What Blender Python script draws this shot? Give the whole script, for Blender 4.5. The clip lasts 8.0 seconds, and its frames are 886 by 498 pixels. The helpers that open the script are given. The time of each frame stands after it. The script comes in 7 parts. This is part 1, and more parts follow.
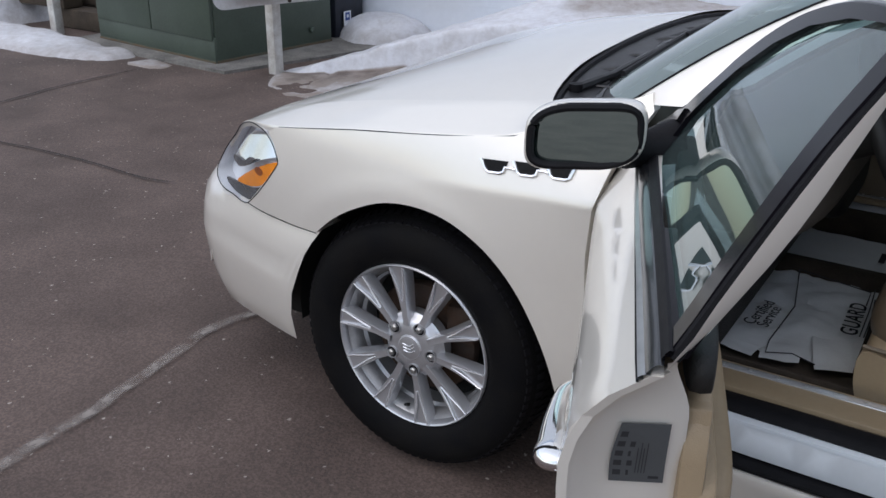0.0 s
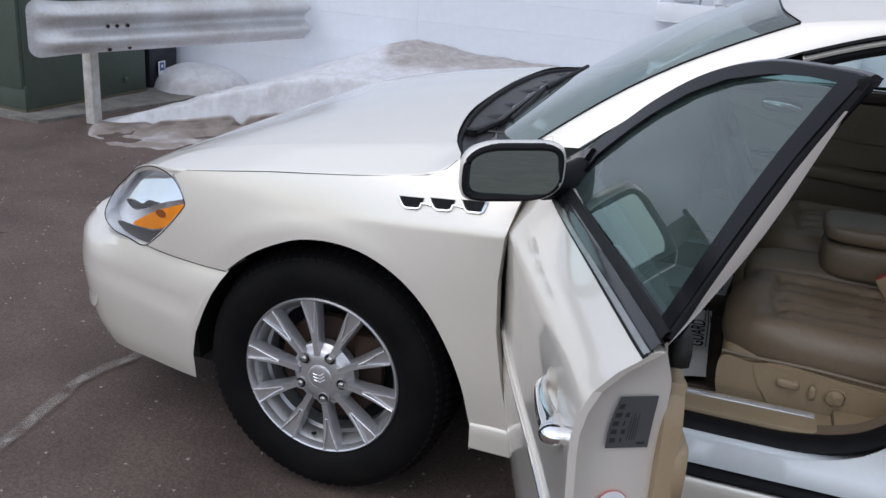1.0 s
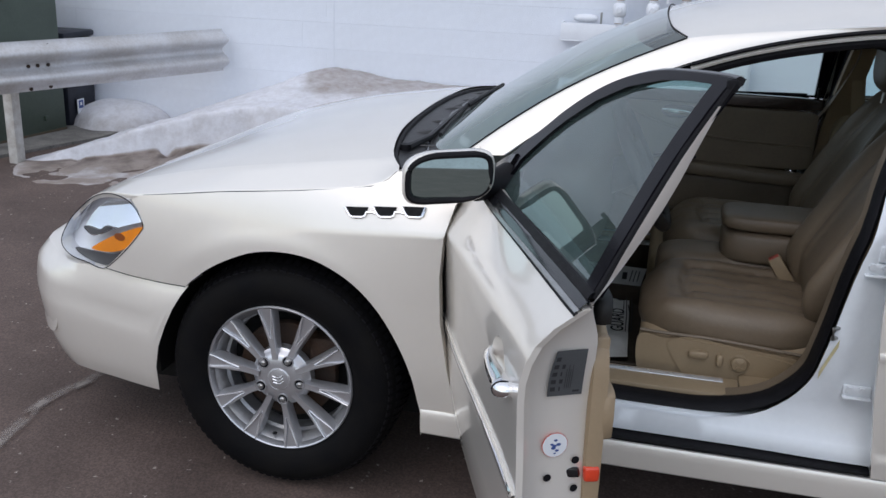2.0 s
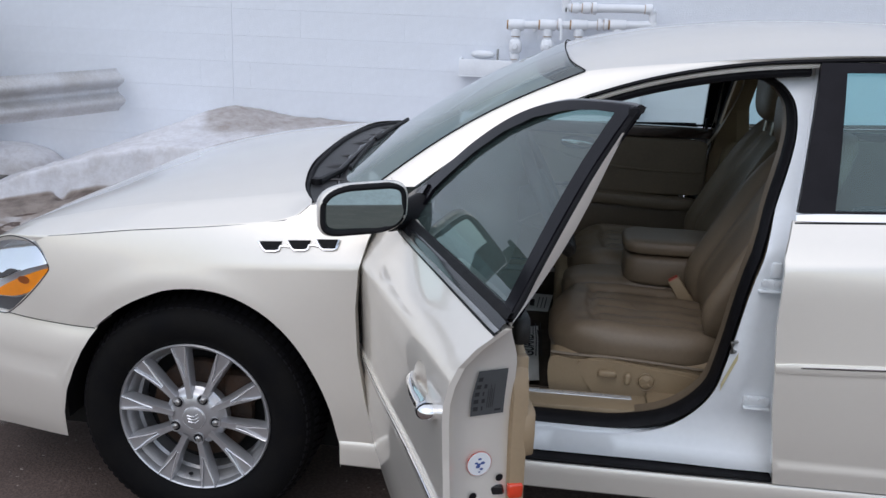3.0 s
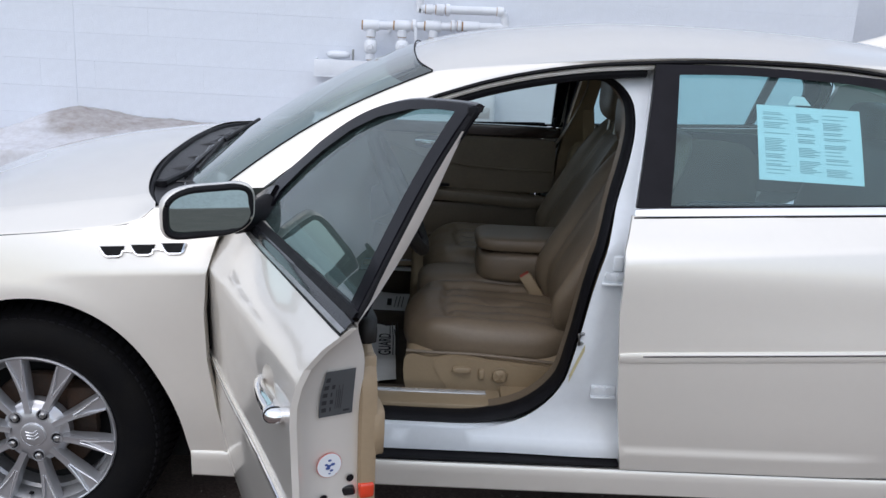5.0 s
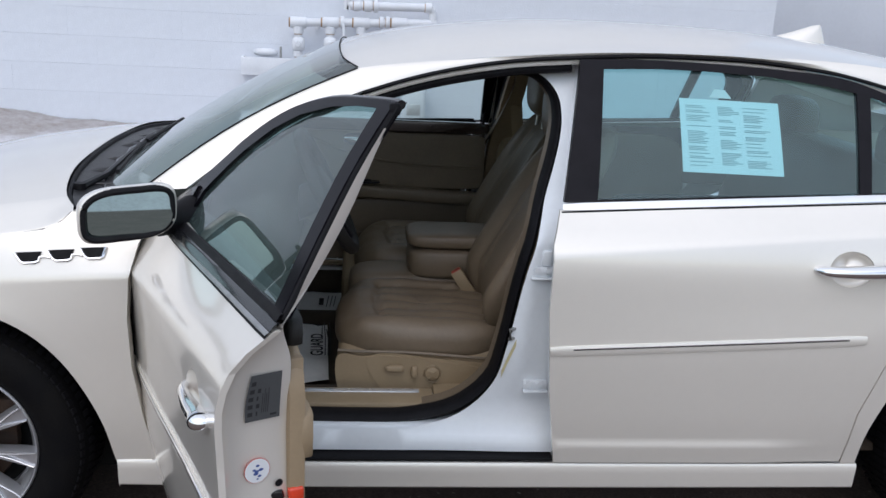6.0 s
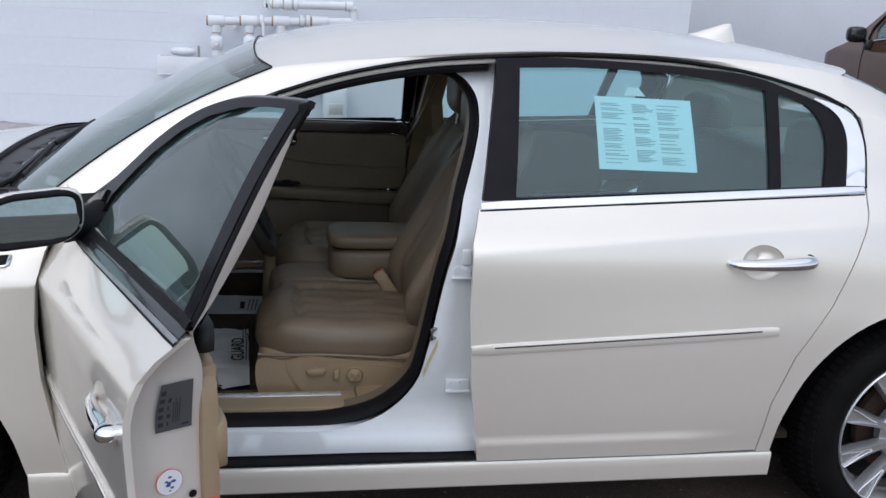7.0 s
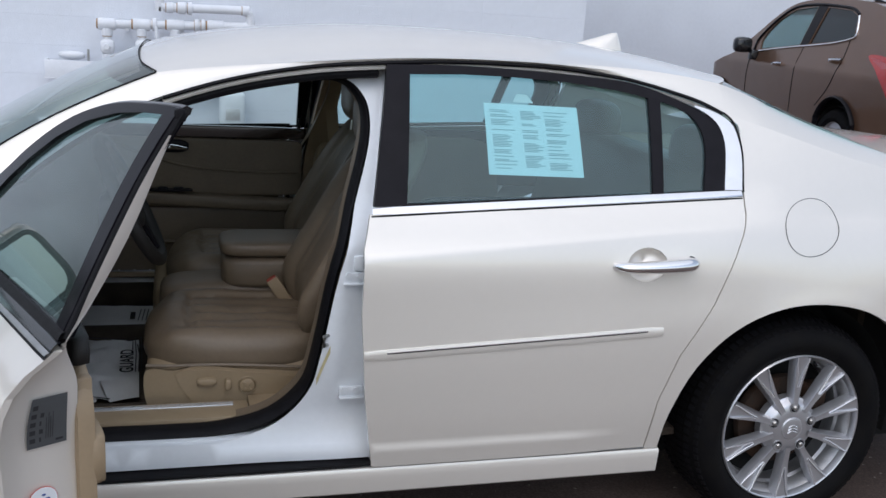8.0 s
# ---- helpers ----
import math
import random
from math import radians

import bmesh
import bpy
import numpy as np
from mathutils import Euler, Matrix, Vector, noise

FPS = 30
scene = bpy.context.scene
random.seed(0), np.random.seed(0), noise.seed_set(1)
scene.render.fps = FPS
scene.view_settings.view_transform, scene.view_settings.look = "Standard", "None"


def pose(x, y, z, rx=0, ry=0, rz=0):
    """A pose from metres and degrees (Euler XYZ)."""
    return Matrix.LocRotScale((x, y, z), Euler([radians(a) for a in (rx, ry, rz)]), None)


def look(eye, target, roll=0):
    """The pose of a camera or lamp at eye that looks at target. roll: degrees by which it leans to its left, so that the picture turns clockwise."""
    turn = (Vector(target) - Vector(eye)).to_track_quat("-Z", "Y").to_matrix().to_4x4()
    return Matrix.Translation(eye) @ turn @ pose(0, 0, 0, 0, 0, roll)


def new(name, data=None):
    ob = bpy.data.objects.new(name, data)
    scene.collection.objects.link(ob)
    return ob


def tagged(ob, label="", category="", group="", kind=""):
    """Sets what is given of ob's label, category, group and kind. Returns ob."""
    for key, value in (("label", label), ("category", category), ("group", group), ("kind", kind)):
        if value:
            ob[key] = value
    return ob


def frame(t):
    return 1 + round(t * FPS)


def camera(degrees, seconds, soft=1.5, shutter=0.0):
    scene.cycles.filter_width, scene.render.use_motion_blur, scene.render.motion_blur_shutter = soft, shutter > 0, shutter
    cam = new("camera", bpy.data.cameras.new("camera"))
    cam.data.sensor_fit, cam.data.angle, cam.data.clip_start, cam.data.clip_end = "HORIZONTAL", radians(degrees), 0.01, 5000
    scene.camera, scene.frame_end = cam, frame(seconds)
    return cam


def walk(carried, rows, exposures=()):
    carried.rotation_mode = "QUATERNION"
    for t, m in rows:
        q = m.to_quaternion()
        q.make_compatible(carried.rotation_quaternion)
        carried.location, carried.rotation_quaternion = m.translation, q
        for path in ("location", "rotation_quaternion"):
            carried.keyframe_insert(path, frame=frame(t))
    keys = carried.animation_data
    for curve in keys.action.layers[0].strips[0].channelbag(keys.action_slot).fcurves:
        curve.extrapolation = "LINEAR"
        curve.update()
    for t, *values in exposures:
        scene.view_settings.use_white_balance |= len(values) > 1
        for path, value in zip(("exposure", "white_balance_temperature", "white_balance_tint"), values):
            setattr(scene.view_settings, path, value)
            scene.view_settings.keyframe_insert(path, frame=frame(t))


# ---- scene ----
cam = camera(50.8, 8.0)
PATH = [
    (0, (1.149, -2.565, 1.499), (0.177, -1.009, 0.704), 0.6),
    (0.2, (1.13, -2.626, 1.505), (0.193, -1.04, 0.725), 1.11),
    (0.5, (1.062, -2.725, 1.506), (0.247, -1.053, 0.772), 2.6),
    (0.8, (0.989, -2.814, 1.506), (0.315, -1.063, 0.812), 2.93),
    (1, (0.968, -2.867, 1.513), (0.382, -1.078, 0.838), 3.9),
    (1.2, (0.958, -2.914, 1.517), (0.431, -1.103, 0.854), 4.13),
    (2.3, (0.992, -3.165, 1.54), (0.613, -1.291, 0.95), 1.55),
    (2.5, (0.987, -3.171, 1.533), (0.665, -1.281, 0.965), 1.6),
    (3, (0.965, -3.176, 1.534), (0.735, -1.263, 0.998), 2.1),
    (3.5, (0.965, -3.176, 1.536), (0.828, -1.249, 1.02), 2.6),
    (4, (0.968, -3.172, 1.535), (0.908, -1.245, 1.001), 2.7),
    (4.5, (0.978, -3.171, 1.533), (0.989, -1.243, 1.001), 3.0),
    (4.7, (0.988, -3.174, 1.533), (1.015, -1.243, 1.011), 3.08),
    (5.8, (1.008, -3.168, 1.53), (1.181, -1.245, 1.008), 2.93),
    (6, (1.015, -3.16, 1.531), (1.212, -1.24, 1.01), 2.9),
    (6.5, (1.03, -3.149, 1.532), (1.304, -1.239, 1.006), 2.9),
    (7, (1.041, -3.149, 1.533), (1.389, -1.248, 1.016), 3.0),
    (7.5, (1.064, -3.156, 1.536), (1.503, -1.274, 1.021), 3.3),
    (8, (1.078, -3.163, 1.536), (1.621, -1.302, 1.043), 3.8),
]
walk(cam, [(t, look(eye, target, roll)) for t, eye, target, roll in PATH], [(0, 0.14), (1.0, 0.14), (2.5, 0.11), (3.5, 0.14), (4.5, 0.27), (6.0, 0.19), (8, 0.15)])


# ---- sky and daylight ----
world = bpy.data.worlds.new("overcast_sky")
scene.world = world
world.use_nodes = True
wn, wl = world.node_tree.nodes, world.node_tree.links
sky = wn.new("ShaderNodeTexSky")
sky.sky_type = "NISHITA"
sky.sun_disc = False
sky.sun_elevation, sky.sun_rotation = radians(52), radians(200)
sky.air_density, sky.dust_density, sky.ozone_density = 1.0, 1.0, 1.5
grey = wn.new("ShaderNodeHueSaturation")
grey.inputs["Saturation"].default_value = 0.61
wl.new(sky.outputs[0], grey.inputs["Color"])
# the overcast dome is about twice as bright overhead as at the horizon
co, sep, dome, mul = wn.new("ShaderNodeTexCoord"), wn.new("ShaderNodeSeparateXYZ"), wn.new("ShaderNodeMapRange"), wn.new("ShaderNodeMix")
dome.inputs["From Min"].default_value, dome.inputs["From Max"].default_value = 0.0, 1.0
dome.inputs["To Min"].default_value, dome.inputs["To Max"].default_value = 1.02, 1.58
mul.data_type, mul.blend_type = "RGBA", "MULTIPLY"
mul.inputs["Factor"].default_value = 1.0
wl.new(co.outputs["Generated"], sep.inputs[0])
wl.new(sep.outputs["Z"], dome.inputs["Value"])
wl.new(grey.outputs[0], mul.inputs["A"])
wl.new(dome.outputs[0], mul.inputs["B"])
wl.new(mul.outputs["Result"], wn["Background"].inputs["Color"])
wn["Background"].inputs["Strength"].default_value = 0.15
sun_data = bpy.data.lights.new("sun", "SUN")
sun_data.energy, sun_data.angle, sun_data.color = 0.82, radians(112), (1.0, 0.965, 0.91)
sun = new("sun", sun_data)
sun.matrix_world = look((0, 0, 30), (6, 3, 0))


# ---- materials ----
def material(name, color, rough=0.6, metal=0.0, vary=0.0, scale=8.0, bump=0.0, bump_scale=200.0, coat=0.0, other=None, spec=0.5, coat_ior=1.5):
    """Principled surface with two scales of variation: large stains towards another colour, and fine grain in colour and relief."""
    m = bpy.data.materials.new(name)
    m.use_nodes = True
    n, l = m.node_tree.nodes, m.node_tree.links
    b = n["Principled BSDF"]
    b.inputs["Base Color"].default_value = (*color, 1)
    b.inputs["Roughness"].default_value = rough
    b.inputs["Metallic"].default_value = metal
    b.inputs["Coat Weight"].default_value = coat
    b.inputs["Coat Roughness"].default_value = 0.07
    b.inputs["Coat IOR"].default_value = coat_ior
    b.inputs["Specular IOR Level"].default_value = spec
    co = n.new("ShaderNodeTexCoord")
    if vary > 0:
        big, fine = n.new("ShaderNodeTexNoise"), n.new("ShaderNodeTexNoise")
        big.inputs["Scale"].default_value, big.inputs["Detail"].default_value = scale, 5
        fine.inputs["Scale"].default_value, fine.inputs["Detail"].default_value = scale * 14, 3
        l.new(co.outputs["Object"], big.inputs["Vector"])
        l.new(co.outputs["Object"], fine.inputs["Vector"])
        add = n.new("ShaderNodeMath")
        add.operation = "MULTIPLY_ADD"
        add.inputs[1].default_value, add.inputs[2].default_value = 0.35, 0.0
        l.new(fine.outputs["Fac"], add.inputs[0])
        both = n.new("ShaderNodeMath")
        both.operation = "MULTIPLY_ADD"
        both.inputs[1].default_value = 0.65
        l.new(big.outputs["Fac"], both.inputs[0])
        l.new(add.outputs[0], both.inputs[2])
        ramp = n.new("ShaderNodeValToRGB")
        dark = other or tuple(c * (1 - vary) for c in color)
        ramp.color_ramp.elements[0].position, ramp.color_ramp.elements[1].position = 0.36, 0.62
        ramp.color_ramp.elements[0].color = (*dark, 1)
        ramp.color_ramp.elements[1].color = (*color, 1)
        l.new(both.outputs[0], ramp.inputs["Fac"])
        l.new(ramp.outputs["Color"], b.inputs["Base Color"])
        rr = n.new("ShaderNodeMapRange")
        rr.inputs["To Min"].default_value, rr.inputs["To Max"].default_value = min(1, rough * 1.15), rough * 0.85
        l.new(both.outputs[0], rr.inputs["Value"])
        l.new(rr.outputs[0], b.inputs["Roughness"])
    if bump > 0:
        t, bp = n.new("ShaderNodeTexNoise"), n.new("ShaderNodeBump")
        t.inputs["Scale"].default_value, t.inputs["Detail"].default_value = bump_scale, 4
        l.new(co.outputs["Object"], t.inputs["Vector"])
        bp.inputs["Strength"].default_value, bp.inputs["Distance"].default_value = bump, 0.004
        l.new(t.outputs["Fac"], bp.inputs["Height"])
        l.new(bp.outputs[0], b.inputs["Normal"])
    return m


def glass_material(name, tint, gloss=1.5, film=0.0, haze=(0.55, 0.60, 0.60), vary=0.4):
    """Thin tinted pane: see-through tint with mirror gloss by Fresnel, under a diffuse haze that paints in salt film
    and reflected light.
    """
    m = bpy.data.materials.new(name)
    m.use_nodes = True
    n, l = m.node_tree.nodes, m.node_tree.links
    n.remove(n["Principled BSDF"])
    t, g, mix, f = n.new("ShaderNodeBsdfTransparent"), n.new("ShaderNodeBsdfGlossy"), n.new("ShaderNodeMixShader"), n.new("ShaderNodeMath")
    face, five = n.new("ShaderNodeLayerWeight"), n.new("ShaderNodeMath")
    t.inputs["Color"].default_value = (*tint, 1)
    g.inputs["Color"].default_value, g.inputs["Roughness"].default_value = (0.95, 0.97, 0.97, 1), 0.01
    head_on = ((gloss - 1) / (gloss + 1)) ** 2
    face.inputs["Blend"].default_value = 0.5
    five.operation, five.inputs[1].default_value = "POWER", 5.0
    f.operation, f.inputs[1].default_value, f.inputs[2].default_value = "MULTIPLY_ADD", 1 - head_on, head_on
    l.new(face.outputs["Facing"], five.inputs[0])
    l.new(five.outputs[0], f.inputs[0])
    l.new(f.outputs[0], mix.inputs[0])
    if film:
        df, fm, tx, rg, co = n.new("ShaderNodeBsdfDiffuse"), n.new("ShaderNodeMixShader"), n.new("ShaderNodeTexNoise"), n.new("ShaderNodeMapRange"), n.new("ShaderNodeTexCoord")
        df.inputs["Color"].default_value = (*haze, 1)
        tx.inputs["Scale"].default_value, tx.inputs["Detail"].default_value = 5.0, 5
        l.new(co.outputs["Object"], tx.inputs["Vector"])
        rg.inputs["To Min"].default_value, rg.inputs["To Max"].default_value = film * (1 - vary), film * (1 + vary)
        l.new(tx.outputs["Fac"], rg.inputs["Value"])
        l.new(rg.outputs[0], fm.inputs[0])
        l.new(t.outputs[0], fm.inputs[1])
        l.new(df.outputs[0], fm.inputs[2])
        t = fm
    l.new(t.outputs[0], mix.inputs[1])
    l.new(g.outputs[0], mix.inputs[2])
    l.new(mix.outputs[0], n["Material Output"].inputs["Surface"])
    return m


PAINT = material("pearl_white_paint", (0.838, 0.792, 0.724), 0.34, 0.36, 0.02, 3.0, 0.0, coat=1.0, coat_ior=1.58)
PAINT_IN = material("white_jamb_paint", (0.77, 0.795, 0.83), 0.35, 0.0, 0.05, 5.0, 0.02, 60, coat=0.6)
RUBBER = material("black_rubber", (0.007, 0.0065, 0.0085), 0.6, 0.0, 0.4, 30.0, 0.25, 300, spec=0.2)
TYRE = material("tyre_rubber", (0.0055, 0.0055, 0.0065), 0.62, 0.0, 0.5, 14.0, 0.3, 220, other=(0.009, 0.0084, 0.0082), spec=0.07)
BLACK = material("black_trim_gloss", (0.012, 0.012, 0.014), 0.18, 0.0, 0.2, 10.0, coat=0.3)
COWL = material("weathered_black_plastic", (0.016, 0.016, 0.018), 0.42, 0.0, 0.5, 25.0, 0.2, 300, spec=0.5)
SATIN = material("black_trim_satin", (0.012, 0.011, 0.014), 0.34, 0.0, 0.3, 20.0, 0.1, 400, spec=0.11)
VENT = material("dark_vent_mesh", (0.008, 0.008, 0.009), 0.5, 0.0, 0.5, 60.0, 0.4, 400, spec=0.15)
# near-black: shade below the car and in its recesses is put into the colour
VOID = material("underbody_shade_black", (0.004, 0.004, 0.004), 0.9, 0.0, 0.3, 6.0, 0.2, 60)
LAMPBRIGHT = material("bright_reflector", (0.93, 0.94, 0.96), 0.12, 0.85, 0.04, 30.0, spec=0.8)
BARREL = material("dusty_wheel_barrel", (0.42, 0.42, 0.43), 0.32, 0.5, 0.3, 20.0)
LAMPDARK = material("dark_grey_lamp_panel", (0.17, 0.175, 0.185), 0.25, 0.6, 0.1, 20.0)
LAMPSILVER = material("silvered_lamp_bowl", (0.82, 0.83, 0.86), 0.22, 0.25, 0.05, 20.0)
CHROME = material("chrome", (0.85, 0.85, 0.86), 0.06, 1.0, 0.05, 20.0)
ALLOY = material("silver_alloy_paint", (0.58, 0.585, 0.61), 0.33, 0.78, 0.08, 20.0, 0.03, 300, coat=0.5)
MACHINED = material("bright_machined_alloy", (0.80, 0.80, 0.82), 0.22, 0.6, 0.05, 30.0, coat=0.4)
RUST = material("rusty_brake_iron", (0.060, 0.030, 0.016), 0.8, 0.3, 0.6, 14.0, 0.5, 120, other=(0.04, 0.03, 0.025))
BUTTON = material("dull_red_plastic", (0.34, 0.055, 0.035), 0.5, 0.0, 0.1, 30.0)
LEATHER = material("tan_leather", (0.185, 0.137, 0.093), 0.42, 0.0, 0.16, 6.0, 0.25, 350)
VINYL = material("tan_vinyl_trim", (0.315, 0.232, 0.144), 0.5, 0.0, 0.1, 8.0, 0.2, 500)
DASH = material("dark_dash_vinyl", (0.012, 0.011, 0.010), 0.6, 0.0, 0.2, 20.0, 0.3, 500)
CARPET = material("brown_carpet", (0.062, 0.045, 0.032), 0.95, 0.0, 0.4, 15.0, 0.8, 500)
WOODTRIM = material("dark_wood_trim", (0.025, 0.012, 0.009), 0.2, 0.0, 0.5, 12.0, coat=0.8)
HEADLINER = material("tan_headliner", (0.25, 0.20, 0.15), 0.9, 0.0, 0.1, 12.0, 0.3, 500)
PAPER = material("white_paper", (0.78, 0.78, 0.78), 0.75, 0.0, 0.07, 10.0, 0.3, 30)
INK = material("printing_ink", (0.02, 0.02, 0.025), 0.7)
# film and haze colour lighten panes where sky and wall would reflect
GLASS = glass_material("green_tinted_glass", (0.62, 0.87, 0.89), 1.55, 0.11, (0.38, 0.58, 0.60))
FARGLASS = glass_material("clean_door_glass", (0.78, 0.90, 0.88), 1.45, 0.10, (0.5, 0.6, 0.58))
DOORGLASS = glass_material("hazed_door_glass", (0.56, 0.78, 0.77), 1.95, 0.085, (0.42, 0.60, 0.58), 0.7)
WSCREEN = glass_material("windscreen_glass", (0.44, 0.54, 0.53), 1.6, 0.46, (0.33, 0.41, 0.40), 0.15)
TINTED = glass_material("dark_tinted_band", (0.30, 0.33, 0.35), 1.4, 0.26, (0.36, 0.40, 0.41), 0.15)
CLEAR = glass_material("clear_lens", (0.97, 0.98, 0.99), 1.5)
MIRROR = material("mirror_silver", (0.42, 0.53, 0.50), 0.015, 1.0)
AMBER = material("amber_lens", (1.0, 0.30, 0.004), 0.18, 0.0, 0.15, 30.0, coat=1.0)
AMBERDARK = material("shaded_amber_bulb", (0.30, 0.07, 0.004), 0.3, 0.0, 0.3, 60.0)
RED = material("red_reflector", (0.75, 0.06, 0.02), 0.25, 0.0, 0.15, 60.0, coat=0.6)
FRAME = material("gloss_black_frame", (0.008, 0.007, 0.010), 0.16, 0.0, 0.2, 20.0, spec=0.08)
PRINT = material("grey_label_print", (0.025, 0.025, 0.028), 0.6)
LABEL = material("grey_foil_label", (0.105, 0.110, 0.115), 0.45, 0.3, 0.1, 40.0)
FOOTRUST = material("rust_through_green_paint", (0.085, 0.085, 0.060), 0.7, 0.0, 0.5, 9.0, 0.3, 60, other=(0.13, 0.075, 0.04))
ZINC = material("galvanised_steel", (0.66, 0.66, 0.675), 0.36, 0.38, 0.3, 4.0, 0.06, 30, other=(0.50, 0.48, 0.465))
STEEL = material("bare_steel", (0.45, 0.45, 0.44), 0.3, 0.9, 0.2, 30.0)
BLOCK = material("white_painted_block", (0.755, 0.787, 0.848), 0.7, 0.0, 0.06, 1.5, 0.5, 90)
PIPE = material("white_painted_pipe", (0.78, 0.80, 0.84), 0.5, 0.0, 0.1, 8.0, 0.2, 60)
RUSTLINE = material("rust_stained_thread", (0.45, 0.27, 0.13), 0.8, 0.0, 0.4, 40.0)
GREEN = material("green_cabinet_paint", (0.066, 0.088, 0.068), 0.5, 0.0, 0.2, 4.0, 0.1, 30)
CONCRETE = material("weathered_concrete", (0.24, 0.225, 0.205), 0.9, 0.0, 0.55, 5.0, 0.5, 80)
WHITEPOST = material("chipped_white_post_paint", (0.62, 0.61, 0.58), 0.6, 0.0, 0.2, 14.0, 0.3, 60, other=(0.40, 0.36, 0.32))
TIMBER = material("weathered_brown_timber", (0.075, 0.055, 0.038), 0.85, 0.0, 0.5, 6.0, 0.6, 60)
NAVY = material("dark_blue_plastic", (0.015, 0.018, 0.03), 0.5, 0.0, 0.3, 10.0)
LABELBLUE = material("blue_sticker", (0.05, 0.09, 0.28), 0.5)
WHITEPRINT = material("white_sticker", (0.75, 0.76, 0.78), 0.5)
TAILRED = material("dark_red_lens", (0.50, 0.030, 0.025), 0.2, 0.0, 0.15, 60.0, coat=0.6)
BRONZE = material("metallic_brown_paint", (0.155, 0.080, 0.045), 0.30, 0.45, 0.08, 4.0, coat=0.7)
DARKGLASS = glass_material("privacy_glass", (0.06, 0.07, 0.08), 1.6)


def snow_material():
    """Old snow: white with grey melt, brown dirt where it has been ploughed, icy gloss."""
    m = material("dirty_old_snow", (0.71, 0.71, 0.745), 0.6, 0.0, 0.13, 2.2, 0.8, 22)
    n, l = m.node_tree.nodes, m.node_tree.links
    b = n["Principled BSDF"]
    b.inputs["Subsurface Weight"].default_value = 0.15
    b.inputs["Subsurface Radius"].default_value = (0.03, 0.03, 0.035)
    at = n.new("ShaderNodeAttribute")
    at.attribute_name = "dirt"
    no = n.new("ShaderNodeTexNoise")
    no.inputs["Scale"].default_value, no.inputs["Detail"].default_value, no.inputs["Roughness"].default_value = 11.0, 9, 0.72
    co = n["Texture Coordinate"]
    l.new(co.outputs["Object"], no.inputs["Vector"])
    mul = n.new("ShaderNodeMath")
    mul.operation = "MULTIPLY_ADD"
    mul.inputs[1].default_value, mul.inputs[2].default_value = 1.3, -0.65
    l.new(no.outputs["Fac"], mul.inputs[0])
    sm = n.new("ShaderNodeMath")
    sm.operation = "ADD"
    sm.use_clamp = True
    l.new(at.outputs["Fac"], sm.inputs[0])
    l.new(mul.outputs[0], sm.inputs[1])
    mix = n.new("ShaderNodeMix")
    mix.data_type = "RGBA"
    old = b.inputs["Base Color"].links[0].from_socket
    l.new(sm.outputs[0], mix.inputs["Factor"])
    l.new(old, mix.inputs["A"])
    mix.inputs["B"].default_value = (0.265, 0.222, 0.195, 1)
    # muddy wet grit and the lip's shade share this tone, where dirt is heaviest
    heavy, mud_shade = n.new("ShaderNodeMapRange"), n.new("ShaderNodeMix")
    heavy.inputs["From Min"].default_value, heavy.inputs["From Max"].default_value = 1.15, 1.75
    both = n.new("ShaderNodeMath")
    both.operation = "ADD"
    l.new(at.outputs["Fac"], both.inputs[0])
    l.new(mul.outputs[0], both.inputs[1])
    l.new(both.outputs[0], heavy.inputs["Value"])
    mud_shade.data_type = "RGBA"
    l.new(heavy.outputs[0], mud_shade.inputs["Factor"])
    l.new(mix.outputs["Result"], mud_shade.inputs["A"])
    mud_shade.inputs["B"].default_value = (0.10, 0.075, 0.062, 1)
    l.new(mud_shade.outputs["Result"], b.inputs["Base Color"])
    return m


SNOW = snow_material()


